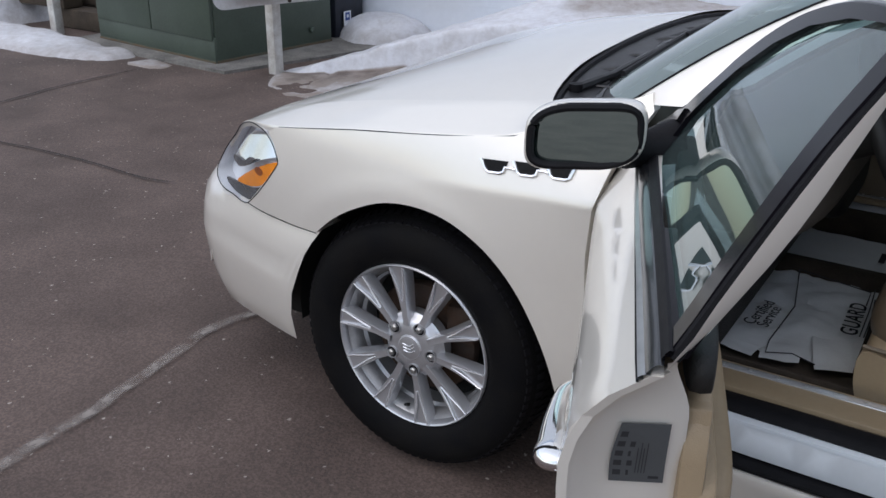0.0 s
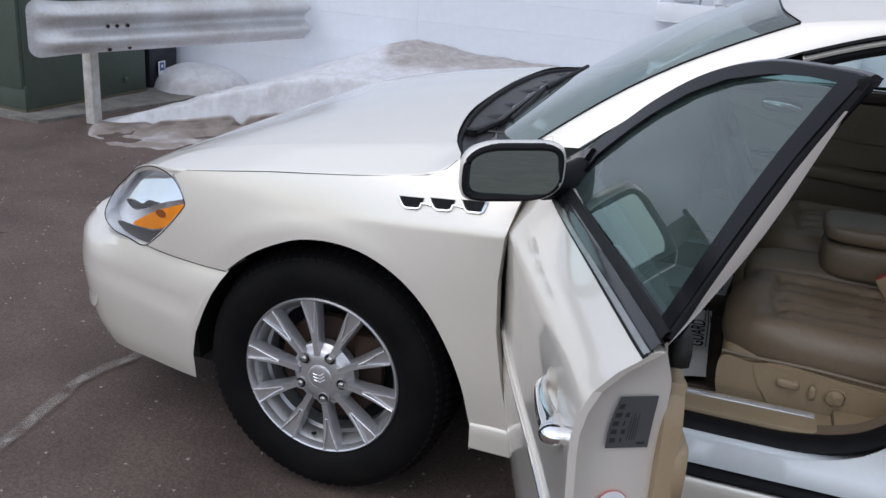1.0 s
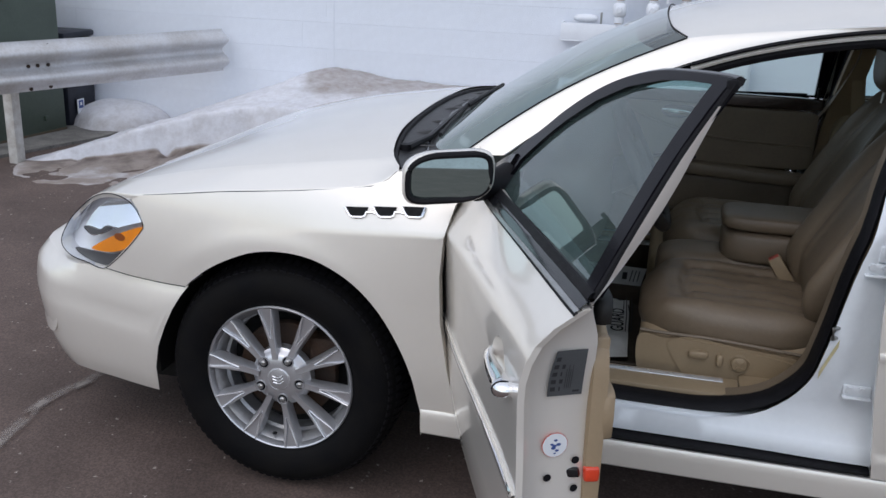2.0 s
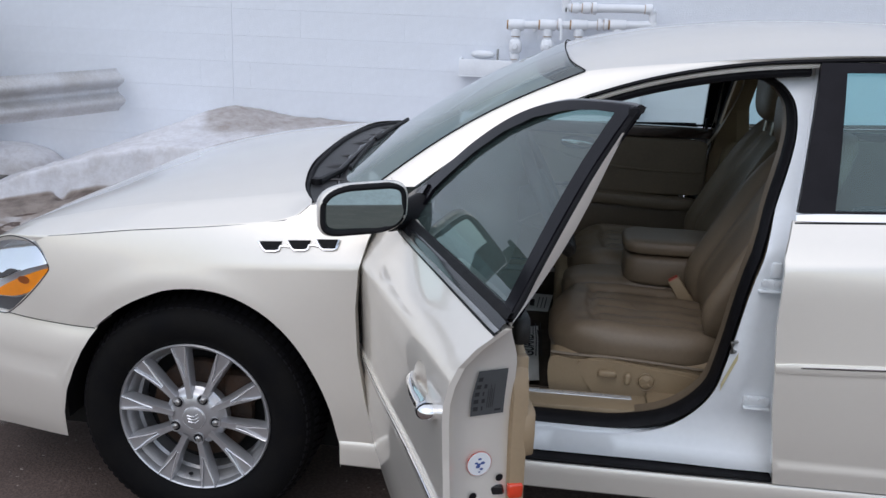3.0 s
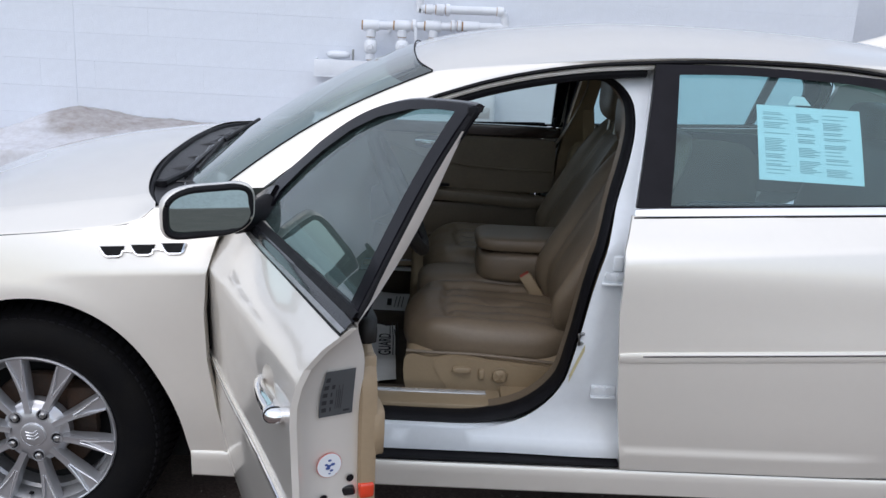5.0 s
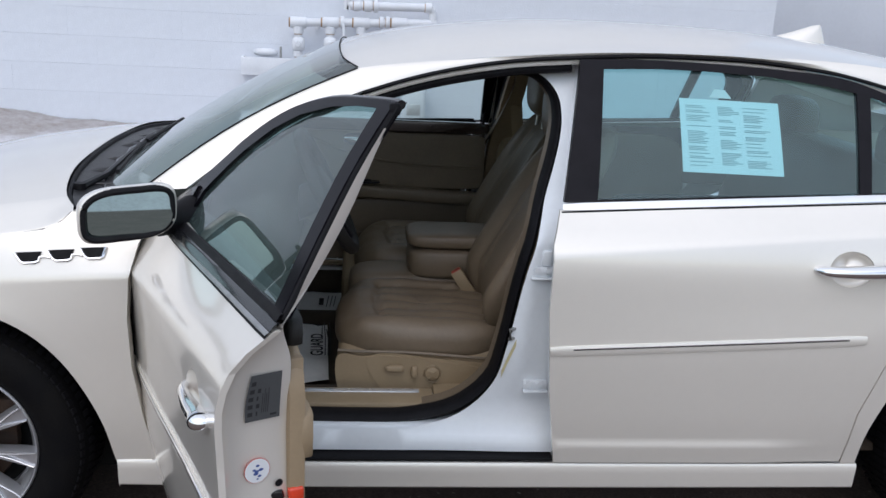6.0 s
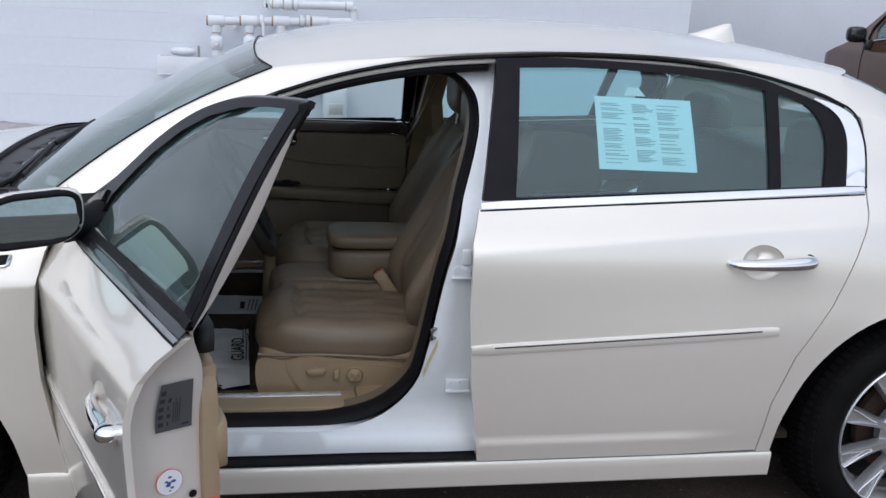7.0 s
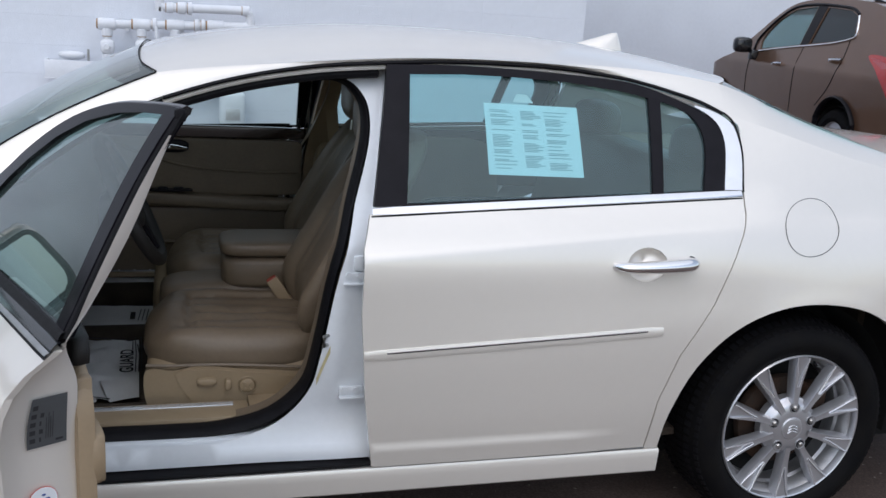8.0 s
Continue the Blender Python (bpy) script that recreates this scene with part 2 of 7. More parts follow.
def asphalt_material():
    """Worn brownish asphalt: light and dark aggregate, stains, coarse relief."""
    m = bpy.data.materials.new("worn_asphalt")
    m.use_nodes = True
    n, l = m.node_tree.nodes, m.node_tree.links
    b = n["Principled BSDF"]
    b.inputs["Roughness"].default_value = 0.82
    co = n.new("ShaderNodeTexCoord")

    def noise_ramp(scale, p0, c0, p1, c1, detail=4):
        t, r = n.new("ShaderNodeTexNoise"), n.new("ShaderNodeValToRGB")
        t.inputs["Scale"].default_value, t.inputs["Detail"].default_value = scale, detail
        l.new(co.outputs["Object"], t.inputs["Vector"])
        r.color_ramp.elements[0].position, r.color_ramp.elements[1].position = p0, p1
        r.color_ramp.elements[0].color, r.color_ramp.elements[1].color = (*c0, 1), (*c1, 1)
        l.new(t.outputs["Fac"], r.inputs["Fac"])
        return t, r

    _, base = noise_ramp(2.3, 0.35, (0.081, 0.056, 0.047), 0.65, (0.125, 0.088, 0.075), 6)
    gt, grain = noise_ramp(130.0, 0.40, (0.74, 0.74, 0.74), 0.62, (1.20, 1.19, 1.17), 3)
    vo, chips = n.new("ShaderNodeTexVoronoi"), n.new("ShaderNodeValToRGB")
    vo.inputs["Scale"].default_value = 42.0
    warp, shift = n.new("ShaderNodeTexNoise"), n.new("ShaderNodeVectorMath")
    warp.inputs["Scale"].default_value, warp.inputs["Detail"].default_value = 95.0, 2
    shift.operation = "MULTIPLY_ADD"
    shift.inputs[1].default_value = (0.022, 0.022, 0.022)
    l.new(co.outputs["Object"], warp.inputs["Vector"])
    l.new(warp.outputs["Color"], shift.inputs[0])
    l.new(co.outputs["Object"], shift.inputs[2])
    l.new(shift.outputs["Vector"], vo.inputs["Vector"])
    chips.color_ramp.elements[0].position, chips.color_ramp.elements[1].position = 0.13, 0.23
    chips.color_ramp.elements[0].color, chips.color_ramp.elements[1].color = (1, 1, 1, 1), (0, 0, 0, 1)
    l.new(vo.outputs["Distance"], chips.inputs["Fac"])
    keep = n.new("ShaderNodeValToRGB")
    keep.color_ramp.elements[0].position, keep.color_ramp.elements[1].position = 0.74, 0.84
    l.new(vo.outputs["Color"], keep.inputs["Fac"])
    both = n.new("ShaderNodeMix")
    both.data_type, both.blend_type = "RGBA", "MULTIPLY"
    both.inputs["Factor"].default_value = 1.0
    l.new(base.outputs[0], both.inputs["A"])
    l.new(grain.outputs[0], both.inputs["B"])
    mask = n.new("ShaderNodeMath")
    mask.operation = "MULTIPLY"
    l.new(chips.outputs[0], mask.inputs[0])
    l.new(keep.outputs[0], mask.inputs[1])
    light = n.new("ShaderNodeMix")
    light.data_type = "RGBA"
    light.inputs["B"].default_value = (0.42, 0.37, 0.33, 1)
    l.new(mask.outputs[0], light.inputs["Factor"])
    l.new(both.outputs["Result"], light.inputs["A"])
    l.new(light.outputs["Result"], b.inputs["Base Color"])
    bp = n.new("ShaderNodeBump")
    bp.inputs["Strength"].default_value, bp.inputs["Distance"].default_value = 0.7, 0.004
    l.new(gt.outputs["Fac"], bp.inputs["Height"])
    l.new(bp.outputs[0], b.inputs["Normal"])
    return m


ASPHALT = asphalt_material()


def faded(name, color, low, high, scale):
    """A worn coat that lets the ground show through in patches."""
    m = material(name, color, 0.85)
    n, l = m.node_tree.nodes, m.node_tree.links
    t, r, co = n.new("ShaderNodeTexNoise"), n.new("ShaderNodeValToRGB"), n["Texture Coordinate"]
    t.inputs["Scale"].default_value, t.inputs["Detail"].default_value = scale, 6
    l.new(co.outputs["Object"], t.inputs["Vector"])
    r.color_ramp.elements[0].position, r.color_ramp.elements[1].position = low, high
    at = n.new("ShaderNodeAttribute")
    at.attribute_name = "dirt"
    mu = n.new("ShaderNodeMath")
    mu.operation = "MULTIPLY"
    l.new(t.outputs["Fac"], r.inputs["Fac"])
    l.new(r.outputs[0], mu.inputs[0])
    l.new(at.outputs["Fac"], mu.inputs[1])
    l.new(mu.outputs[0], n["Principled BSDF"].inputs["Alpha"])
    return m


CHALK = faded("salt_stain", (0.31, 0.275, 0.25), 0.28, 0.80, 18.0)
TAR = faded("dark_crack", (0.02, 0.017, 0.015), 0.25, 0.5, 30.0)


# ---- mesh helpers ----
I4 = Matrix.Identity(4)
FLIP = Matrix.Diagonal((1, -1, 1, 1))


def mesh_part(name, verts, faces, mat, parent=None, label="", m=I4, angle=35):
    """One mesh object from points and faces, through the matrix m, under a parent."""
    me = bpy.data.meshes.new(name)
    flip = m.to_3x3().determinant() < 0
    me.from_pydata([m @ Vector(v) for v in verts], [], [f[::-1] for f in faces] if flip else faces)
    me.materials.append(mat)
    me.validate()
    me.update()
    me.shade_smooth()
    me.set_sharp_from_angle(angle=radians(angle))
    ob = new(name, me)
    ob.parent = parent
    if label:
        ob["label"] = label
    return ob


def bm_part(name, bm, mat, parent=None, label="", m=I4, angle=35):
    bmesh.ops.recalc_face_normals(bm, faces=bm.faces)
    bm.verts.index_update()
    out = mesh_part(name, [v.co.copy() for v in bm.verts], [[v.index for v in f.verts] for f in bm.faces], mat, parent, label, m, angle)
    bm.free()
    return out


def curve(points):
    """A smooth function through (t, value) pairs."""
    ts = [p[0] for p in points]
    vs = [p[1] for p in points]
    ds = []
    for i in range(len(ts)):
        a, b = max(i - 1, 0), min(i + 1, len(ts) - 1)
        ds.append((vs[b] - vs[a]) / (ts[b] - ts[a]))

    def f(t):
        if t <= ts[0]:
            return vs[0]
        if t >= ts[-1]:
            return vs[-1]
        i = max(k for k in range(len(ts) - 1) if ts[k] <= t)
        h = ts[i + 1] - ts[i]
        s = (t - ts[i]) / h
        return (vs[i] * (1 + 2 * s) * (1 - s) ** 2 + ds[i] * h * s * (1 - s) ** 2
                + vs[i + 1] * s * s * (3 - 2 * s) + ds[i + 1] * h * s * s * (s - 1))
    return f


def spline(points, n=6, closed=False):
    """Points along a smooth line through the given points (of any dimension)."""
    p = [np.array(q, float) for q in points]
    k = len(p)
    out = []
    for i in range(k if closed else k - 1):
        a, b, c, d = (p[(i + j) % k] if closed else p[min(max(i + j, 0), k - 1)] for j in (-1, 0, 1, 2))
        for s in range(n):
            t = s / n
            out.append(0.5 * (2 * b + (c - a) * t + (2 * a - 5 * b + 4 * c - d) * t * t + (3 * b - a - 3 * c + d) * t ** 3))
    if not closed:
        out.append(p[-1])
    return [tuple(float(v) for v in q) for q in out]


def dense(outline, step):
    out = []
    for a, b in zip(outline, outline[1:] + outline[:1]):
        k = max(1, math.ceil(math.dist(a, b) / step))
        out += [(a[0] + (b[0] - a[0]) * i / k, a[1] + (b[1] - a[1]) * i / k) for i in range(k)]
    return out


def inside(p, poly):
    c = False
    for (x1, y1), (x2, y2) in zip(poly, poly[1:] + poly[:1]):
        if (y1 > p[1]) != (y2 > p[1]) and p[0] < (x2 - x1) * (p[1] - y1) / (y2 - y1) + x1:
            c = not c
    return c


def panel(name, outline, surface, mat, parent=None, label="", m=I4, step=0.04, depth=0.02, holes=(), angle=35, fold=None, extra=()):
    """A pressed panel: a region of the (x, z) plane laid on the surface y = -surface(x, z), with its edge turned in by depth."""
    from mathutils.geometry import delaunay_2d_cdt
    if sum(a[0] * b[1] - b[0] * a[1] for a, b in zip(outline, outline[1:] + outline[:1])) < 0:
        outline = outline[::-1]
    rim = dense(outline, step)
    loops = [rim] + [dense(list(h), step) for h in holes]
    pts, edges = [], []
    for lp in loops:
        o = len(pts)
        pts += lp
        edges += [(o + i, o + (i + 1) % len(lp)) for i in range(len(lp))]
    edge_pts = np.array(pts)
    xs, zs = [p[0] for p in rim], [p[1] for p in rim]
    nx, nz = int((max(xs) - min(xs)) / step), int((max(zs) - min(zs)) / step)
    for i in range(1, nx + 1):
        for k in range(1, nz + 1):
            p = (min(xs) + (i - 0.5 * (k % 2)) * step, min(zs) + k * step)
            if inside(p, rim) and not any(inside(p, lp) for lp in loops[1:]):
                if np.min(np.sum((edge_pts - p) ** 2, 1)) > (0.45 * step) ** 2:
                    pts.append(p)
    if extra:
        inner = [p for p in extra if inside(p, rim) and not any(inside(p, lp) for lp in loops[1:]) and np.min(np.sum((edge_pts - p) ** 2, 1)) > 0.006 ** 2]
        near = np.array(inner or [(99.0, 99.0)])
        pts = pts[:len(edge_pts)] + [p for p in pts[len(edge_pts):] if np.min(np.sum((near - p) ** 2, 1)) > (0.6 * step) ** 2] + inner
    if fold:
        # keep a pressed crease sharp: three close rows of points along it
        pts = pts[:len(edge_pts)] + [p for p in pts[len(edge_pts):] if abs(p[1] - fold(p[0])) > 0.6 * step]
        for i in range(int((max(xs) - min(xs)) / (0.5 * step)) + 1):
            for dz in (-0.012, 0.0, 0.012):
                x = min(xs) + (i + 0.5) * 0.5 * step
                p = (x, fold(x) + dz)
                if inside(p, rim) and not any(inside(p, lp) for lp in loops[1:]) and np.min(np.sum((edge_pts - p) ** 2, 1)) > 0.009 ** 2:
                    pts.append(p)
    v2, _, tris, *_ = delaunay_2d_cdt([Vector(p) for p in pts], edges, [], 0, 1e-6)
    v2 = [(v[0], v[1]) for v in v2]
    keep = []
    for t in tris:
        c = (sum(v2[i][0] for i in t) / 3, sum(v2[i][1] for i in t) / 3)
        (ax, az), (bx, bz), (cx, cz) = (v2[i] for i in t)
        if abs((bx - ax) * (cz - az) - (cx - ax) * (bz - az)) < 2e-7:
            continue
        if inside(c, rim) and not any(inside(c, lp) for lp in loops[1:]):
            keep.append(tuple(t))
    verts = [(x, -surface(x, z), z) for x, z in v2]
    faces = list(keep)
    if depth:
        seen = {}
        for t in keep:
            for a, b in zip(t, t[1:] + t[:1]):
                seen[(a, b)] = 1
        border = [(a, b) for a, b in seen if (b, a) not in seen]
        back = {}
        for a, b in border:
            for q in (a, b):
                if q not in back:
                    back[q] = len(verts)
                    x, y, z = verts[q]
                    verts.append((x, y + depth, z))
            faces.append((b, a, back[a], back[b]))
    ob = mesh_part(name, verts, faces, mat, parent, label, m, angle)
    # true normals of the surface, so that gloss runs smoothly over the panel
    turn, e, true = m.to_3x3(), 0.004, []
    for x, z in v2:
        gx, gz = (surface(x + e, z) - surface(x - e, z)) / (2 * e), (surface(x, z + e) - surface(x, z - e)) / (2 * e)
        true.append((turn @ Vector((-gx, -1.0, -gz))).normalized())
    me, out = ob.data, []
    if len(me.polygons) != len(faces):
        return ob
    for p in me.polygons:
        for k in p.loop_indices:
            n = true[me.loops[k].vertex_index] if p.index < len(keep) else p.normal
            out.append(tuple(n) if n.length > 0.5 else (0.0, -1.0, 0.0))
    me.normals_split_custom_set(out)
    return ob


def grid_part(name, rows, mat, parent=None, label="", m=I4, closed=False, angle=35, thick=0.0):
    """A surface through rows of points; thick adds a back and an edge."""
    r, c = len(rows), len(rows[0])
    verts = [tuple(p) for row in rows for p in row]
    faces = []
    for i in range(r - 1):
        for j in range(c if closed else c - 1):
            k = (j + 1) % c
            faces.append((i * c + j, i * c + k, (i + 1) * c + k, (i + 1) * c + j))
    if thick:
        bm = bmesh.new()
        vs = [bm.verts.new(v) for v in verts]
        for f in faces:
            bm.faces.new([vs[i] for i in f])
        bm.normal_update()
        bmesh.ops.solidify(bm, geom=bm.faces[:], thickness=thick)
        return bm_part(name, bm, mat, parent, label, m, angle)
    return mesh_part(name, verts, faces, mat, parent, label, m, angle)


def tube(name, path, radius, mat, parent=None, label="", m=I4, sides=10, closed=False, flat=1.0, up=(0, 0, 1)):
    """A round or flattened bar along a path, its ends closed."""
    p = [Vector(q) for q in path]
    rows = []
    k = len(p)
    for i, q in enumerate(p):
        d = (p[(i + 1) % k] - p[i - 1]) if closed else (p[min(i + 1, k - 1)] - p[max(i - 1, 0)])
        d.normalize()
        u = Vector(up)
        if abs(d.dot(u)) > 0.95:
            u = Vector((0, 1, 0))
        s = d.cross(u).normalized()
        u = s.cross(d)
        rad = radius[i] if isinstance(radius, (list, tuple)) else radius
        rows.append([q + s * (rad * math.cos(2 * math.pi * j / sides)) + u * (rad * flat * math.sin(2 * math.pi * j / sides)) for j in range(sides)])
    verts = [v for row in rows for v in row]
    faces = [(i * sides + j, i * sides + (j + 1) % sides, ((i + 1) % k) * sides + (j + 1) % sides, ((i + 1) % k) * sides + j)
             for i in range(k if closed else k - 1) for j in range(sides)]
    if not closed:
        faces += [tuple(range(sides))[::-1], tuple((k - 1) * sides + j for j in range(sides))]
    return mesh_part(name, verts, faces, mat, parent, label, m, 40)


def block(name, lo, hi, mat, parent=None, label="", m=I4, bevel=0.01, seg=2, taper=None):
    """A box with rounded edges; taper scales its top in x and y."""
    bm = bmesh.new()
    bmesh.ops.create_cube(bm, size=1)
    c = [(a + b) / 2 for a, b in zip(lo, hi)]
    s = [b - a for a, b in zip(lo, hi)]
    for v in bm.verts:
        t = taper if taper and v.co.z > 0 else (1, 1)
        v.co = Vector((c[0] + v.co.x * s[0] * t[0], c[1] + v.co.y * s[1] * t[1], c[2] + v.co.z * s[2]))
    if bevel:
        bmesh.ops.bevel(bm, geom=bm.edges[:], offset=bevel, segments=seg, affect="EDGES", profile=0.5)
    return bm_part(name, bm, mat, parent, label, m, 40)


def cushion(name, lo, hi, mat, parent=None, label="", m=I4, power=4.0, n=14, shape=None):
    """A padded block: a rounded superellipsoid, optionally reshaped point by point."""
    rows = []
    for i in range(n + 1):
        a = -math.pi / 2 + math.pi * i / n
        row = []
        for j in range(2 * n):
            b = 2 * math.pi * j / (2 * n)
            def e(v):
                return math.copysign(abs(v) ** (2 / power), v)
            p = Vector((e(math.cos(a)) * e(math.cos(b)), e(math.cos(a)) * e(math.sin(b)), e(math.sin(a))))
            q = Vector([(l + h) / 2 + (h - l) / 2 * v for l, h, v in zip(lo, hi, p)])
            row.append(shape(q, p) if shape else q)
        rows.append(row)
    return grid_part(name, rows, mat, parent, label, m, True, 60)


def turned(name, profile, mat, parent=None, label="", m=I4, sides=48, angle=35):
    """A body of revolution about the y axis through the origin: profile of (radius, y)."""
    rows = [[(r * math.cos(2 * math.pi * j / sides), y, r * math.sin(2 * math.pi * j / sides)) for j in range(sides)] for r, y in profile]
    return grid_part(name, rows, mat, parent, label, m, True, angle)


def words(name, text, size, mat, parent, m, label=""):
    """Printed words as thin mesh, turned into place by m."""
    cu = bpy.data.curves.new(name, "FONT")
    cu.body, cu.size, cu.extrude, cu.align_x, cu.align_y = text, size, 0.0004, "CENTER", "CENTER"
    ob = bpy.data.objects.new(name, cu)
    scene.collection.objects.link(ob)
    me = bpy.data.meshes.new_from_object(ob.evaluated_get(bpy.context.evaluated_depsgraph_get()))
    bpy.data.objects.remove(ob)
    me.transform(m)
    me.materials.clear()
    me.materials.append(mat)
    out = new(name, me)
    out.parent = parent
    if label:
        out["label"] = label
    return out


def set_attr(ob, values):
    at = ob.data.attributes.new("dirt", "FLOAT", "POINT")
    at.data.foreach_set("value", values)


def smooth(a, b, v):
    t = min(1.0, max(0.0, (v - a) / (b - a)))
    return t * t * (3 - 2 * t)

# ==== PLACE ====

# ---- ground, building and yard ----
WALL_Y = 4.0


def ground_z(x, y):
    return 0.20 * smooth(3.6, 4.6, x) * smooth(2.2, 3.6, y) + 0.004 * noise.noise(Vector((x * 0.8, y * 0.8, 0)))


xs = [-900, -200, -60, -30, -20, -14] + [-10 + 0.4 * k for k in range(56)] + [14, 20, 30, 60, 200, 900]
ys = [-900, -200, -60, -30, -20, -14] + [-10 + 0.4 * k for k in range(51)] + [14, 20, 30, 60, 200, 900]
tagged(grid_part("ground", [[(x, y, ground_z(x, y) - 0.004) for x in xs] for y in ys], ASPHALT), "worn brown-grey asphalt lot with pale stone chips", "asphalt", kind="structure")


def ribbon(name, points, width, mat, z=0.006):
    """A worn line on the ground, fading to its edges and ends."""
    p = spline(points, 10)
    verts, vals = [], []
    for i, (x, y) in enumerate(p):
        a, b = p[max(i - 1, 0)], p[min(i + 1, len(p) - 1)]
        d = Vector((b[0] - a[0], b[1] - a[1])).normalized()
        wob = 0.35 * width * noise.noise(Vector((x * 9, y * 9, 3)))
        for s in (-1, -0.4, 0.4, 1):
            verts.append((x - d.y * (s * width + wob), y + d.x * (s * width + wob), z + ground_z(x, y)))
            vals.append((0.0 if abs(s) == 1 else 1.0) * min(1, i / 4, (len(p) - 1 - i) / 4))
    faces = [(4 * i + j, 4 * i + j + 1, 4 * i + j + 5, 4 * i + j + 4) for i in range(len(p) - 1) for j in range(3)]
    ob = mesh_part(name, verts, [f[::-1] for f in faces], mat)
    set_attr(ob, vals)
    return ob


tagged(ribbon("salt_line", [(-0.80, -2.2), (-0.88, -1.44), (-0.90, -1.12), (-0.95, -0.80), (-0.97, -0.62), (-0.93, -0.45), (-0.92, -0.2), (-0.95, 0.3)], 0.028, CHALK), "pale chalky salt line on the asphalt", "salt line", kind="structure")
tagged(ribbon("asphalt_crack", [(-4.2, 0.22), (-3.45, 0.27), (-3.2, 0.30), (-2.76, 0.31), (-2.37, 0.292), (-2.171, 0.325)], 0.008, TAR), "dark crack in the asphalt", "crack", kind="structure")
tagged(ribbon("asphalt_crack", [(-4.19, 0.6), (-4.213, 0.887), (-4.254, 1.318), (-4.228, 1.922)], 0.012, TAR), "dark crack in the asphalt", "crack", kind="structure")

# building wall: painted concrete blocks on a core
wall = tagged(mesh_part("wall_north", *(lambda b: ([v.co[:] for v in b.verts], [[w.index for w in f.verts] for f in b.faces]))(
    (lambda b: (bmesh.ops.create_cube(b, size=1, matrix=Matrix.Translation((-5.87, WALL_Y + 0.1528, 2.2)) @ Matrix.Diagonal((20.2, 0.30, 4.4, 1))), b.verts.index_update(), b)[2])(bmesh.new())), BLOCK),
    "white painted concrete block wall", "wall", kind="structure")
recess = tagged(block("wall_recess", (4.14, 9.0, 0), (24, 9.3, 4.4), BLOCK, bevel=0.005), "white painted recessed block wall", "wall", kind="structure")
tagged(block("wall_return", (3.94, 4.312, 0), (4.236, 9.0, 4.4), BLOCK, bevel=0.004), "white painted return wall", "wall", kind="structure")

# gas manifold on the wall
gas = tagged(new("gas_manifold"), "white painted gas pipe manifold with valves on the block wall", "gas pipes")
PY_ = 3.85


def pipe(a, b, r=0.030):
    tube("pipe", [a, b], r, PIPE, gas, sides=14)


def collar(x, z, horizontal, r=0.040, w=0.05, rust=True):
    d = Vector((w / 2, 0, 0)) if horizontal else Vector((0, 0, w / 2))
    c = Vector((x, PY_, z))
    tube("pipe_fitting", [c - d, c - d * 0.9, c + d * 0.9, c + d], [r * 0.9, r, r, r * 0.9], PIPE, gas, sides=14)
    if rust:
        tube("rusty_thread", [c - d * 1.18, c - d], r * 0.84, RUSTLINE, gas, sides=14)


pipe((0.545, PY_, 1.300), (1.60, PY_, 1.338))
for x, z in ((0.60, 1.302), (0.83, 1.310), (1.055, 1.318), (1.33, 1.328)):
    collar(x, z, True, 0.041, 0.115)
    pipe((x, PY_, z), (x + 0.004, PY_, z - 0.26), 0.028)
    collar(x, z - 0.055, False, 0.037, 0.05)
    cushion("gas_valve", (x - 0.046, PY_ - 0.046, z - 0.205), (x + 0.050, PY_ + 0.046, z - 0.100), PIPE, gas, "white painted gas valve", power=3.2, n=10)
    tube("valve_nut", [(x, PY_ - 0.030, z - 0.152), (x, PY_ - 0.068, z - 0.152)], [0.026, 0.020], PIPE, gas, "hexagonal valve nut", sides=6)
    collar(x, z - 0.225, False, 0.036, 0.04)
for x in (0.915, 1.20, 1.245):
    collar(x, 1.305 + (x - 0.6) * 0.036, True, 0.044, 0.028)
tube("valve_lever", [(0.925, PY_ - 0.04, 1.31), (0.93, PY_ - 0.05, 1.25), (0.93, PY_ - 0.05, 1.21)], 0.010, PIPE, gas, flat=0.5)
tube("pipe", spline([(0.951, PY_, 2.6), (0.951, PY_, 1.50), (0.958, PY_, 1.455), (0.99, PY_, 1.437), (1.05, PY_, 1.438)], 4), 0.031, PIPE, gas, sides=14)
tube("pipe", spline([(1.05, PY_, 1.438), (1.50, PY_, 1.447), (1.553, PY_, 1.438), (1.573, PY_, 1.40), (1.575, PY_, 1.33)], 4), 0.031, PIPE, gas, sides=14)
collar(1.10, 1.439, True, 0.042, 0.06)
collar(1.155, 1.440, True, 0.045, 0.03)
collar(1.02, 1.437, True, 0.038, 0.05)
collar(1.54, 1.446, True, 0.038, 0.05)
for x in (0.62, 1.25):
    block("pipe_bracket", (x + 0.10, PY_ - 0.012, 1.26), (x + 0.125, WALL_Y, 1.285), PIPE, gas, bevel=0.003)
shelf = tagged(new("meter_tray"), "white painted steel tray bracketed to the wall", "tray")
block("tray_front", (0.19, PY_ - 0.012, 0.922), (1.42, PY_ + 0.004, 1.042), PIPE, shelf, bevel=0.004)
block("tray_bottom", (0.185, PY_ - 0.015, 0.914), (1.425, WALL_Y - 0.002, 0.922), PIPE, shelf, bevel=0.002)
block("tray_end", (0.19, PY_ + 0.004, 0.922), (0.204, WALL_Y - 0.002, 1.042), PIPE, shelf, bevel=0.003)
for x in (0.50, 1.2):
    block("tray_bracket", (x, PY_ + 0.01, 0.83), (x + 0.03, WALL_Y - 0.002, 0.914), PIPE, shelf, bevel=0.004)
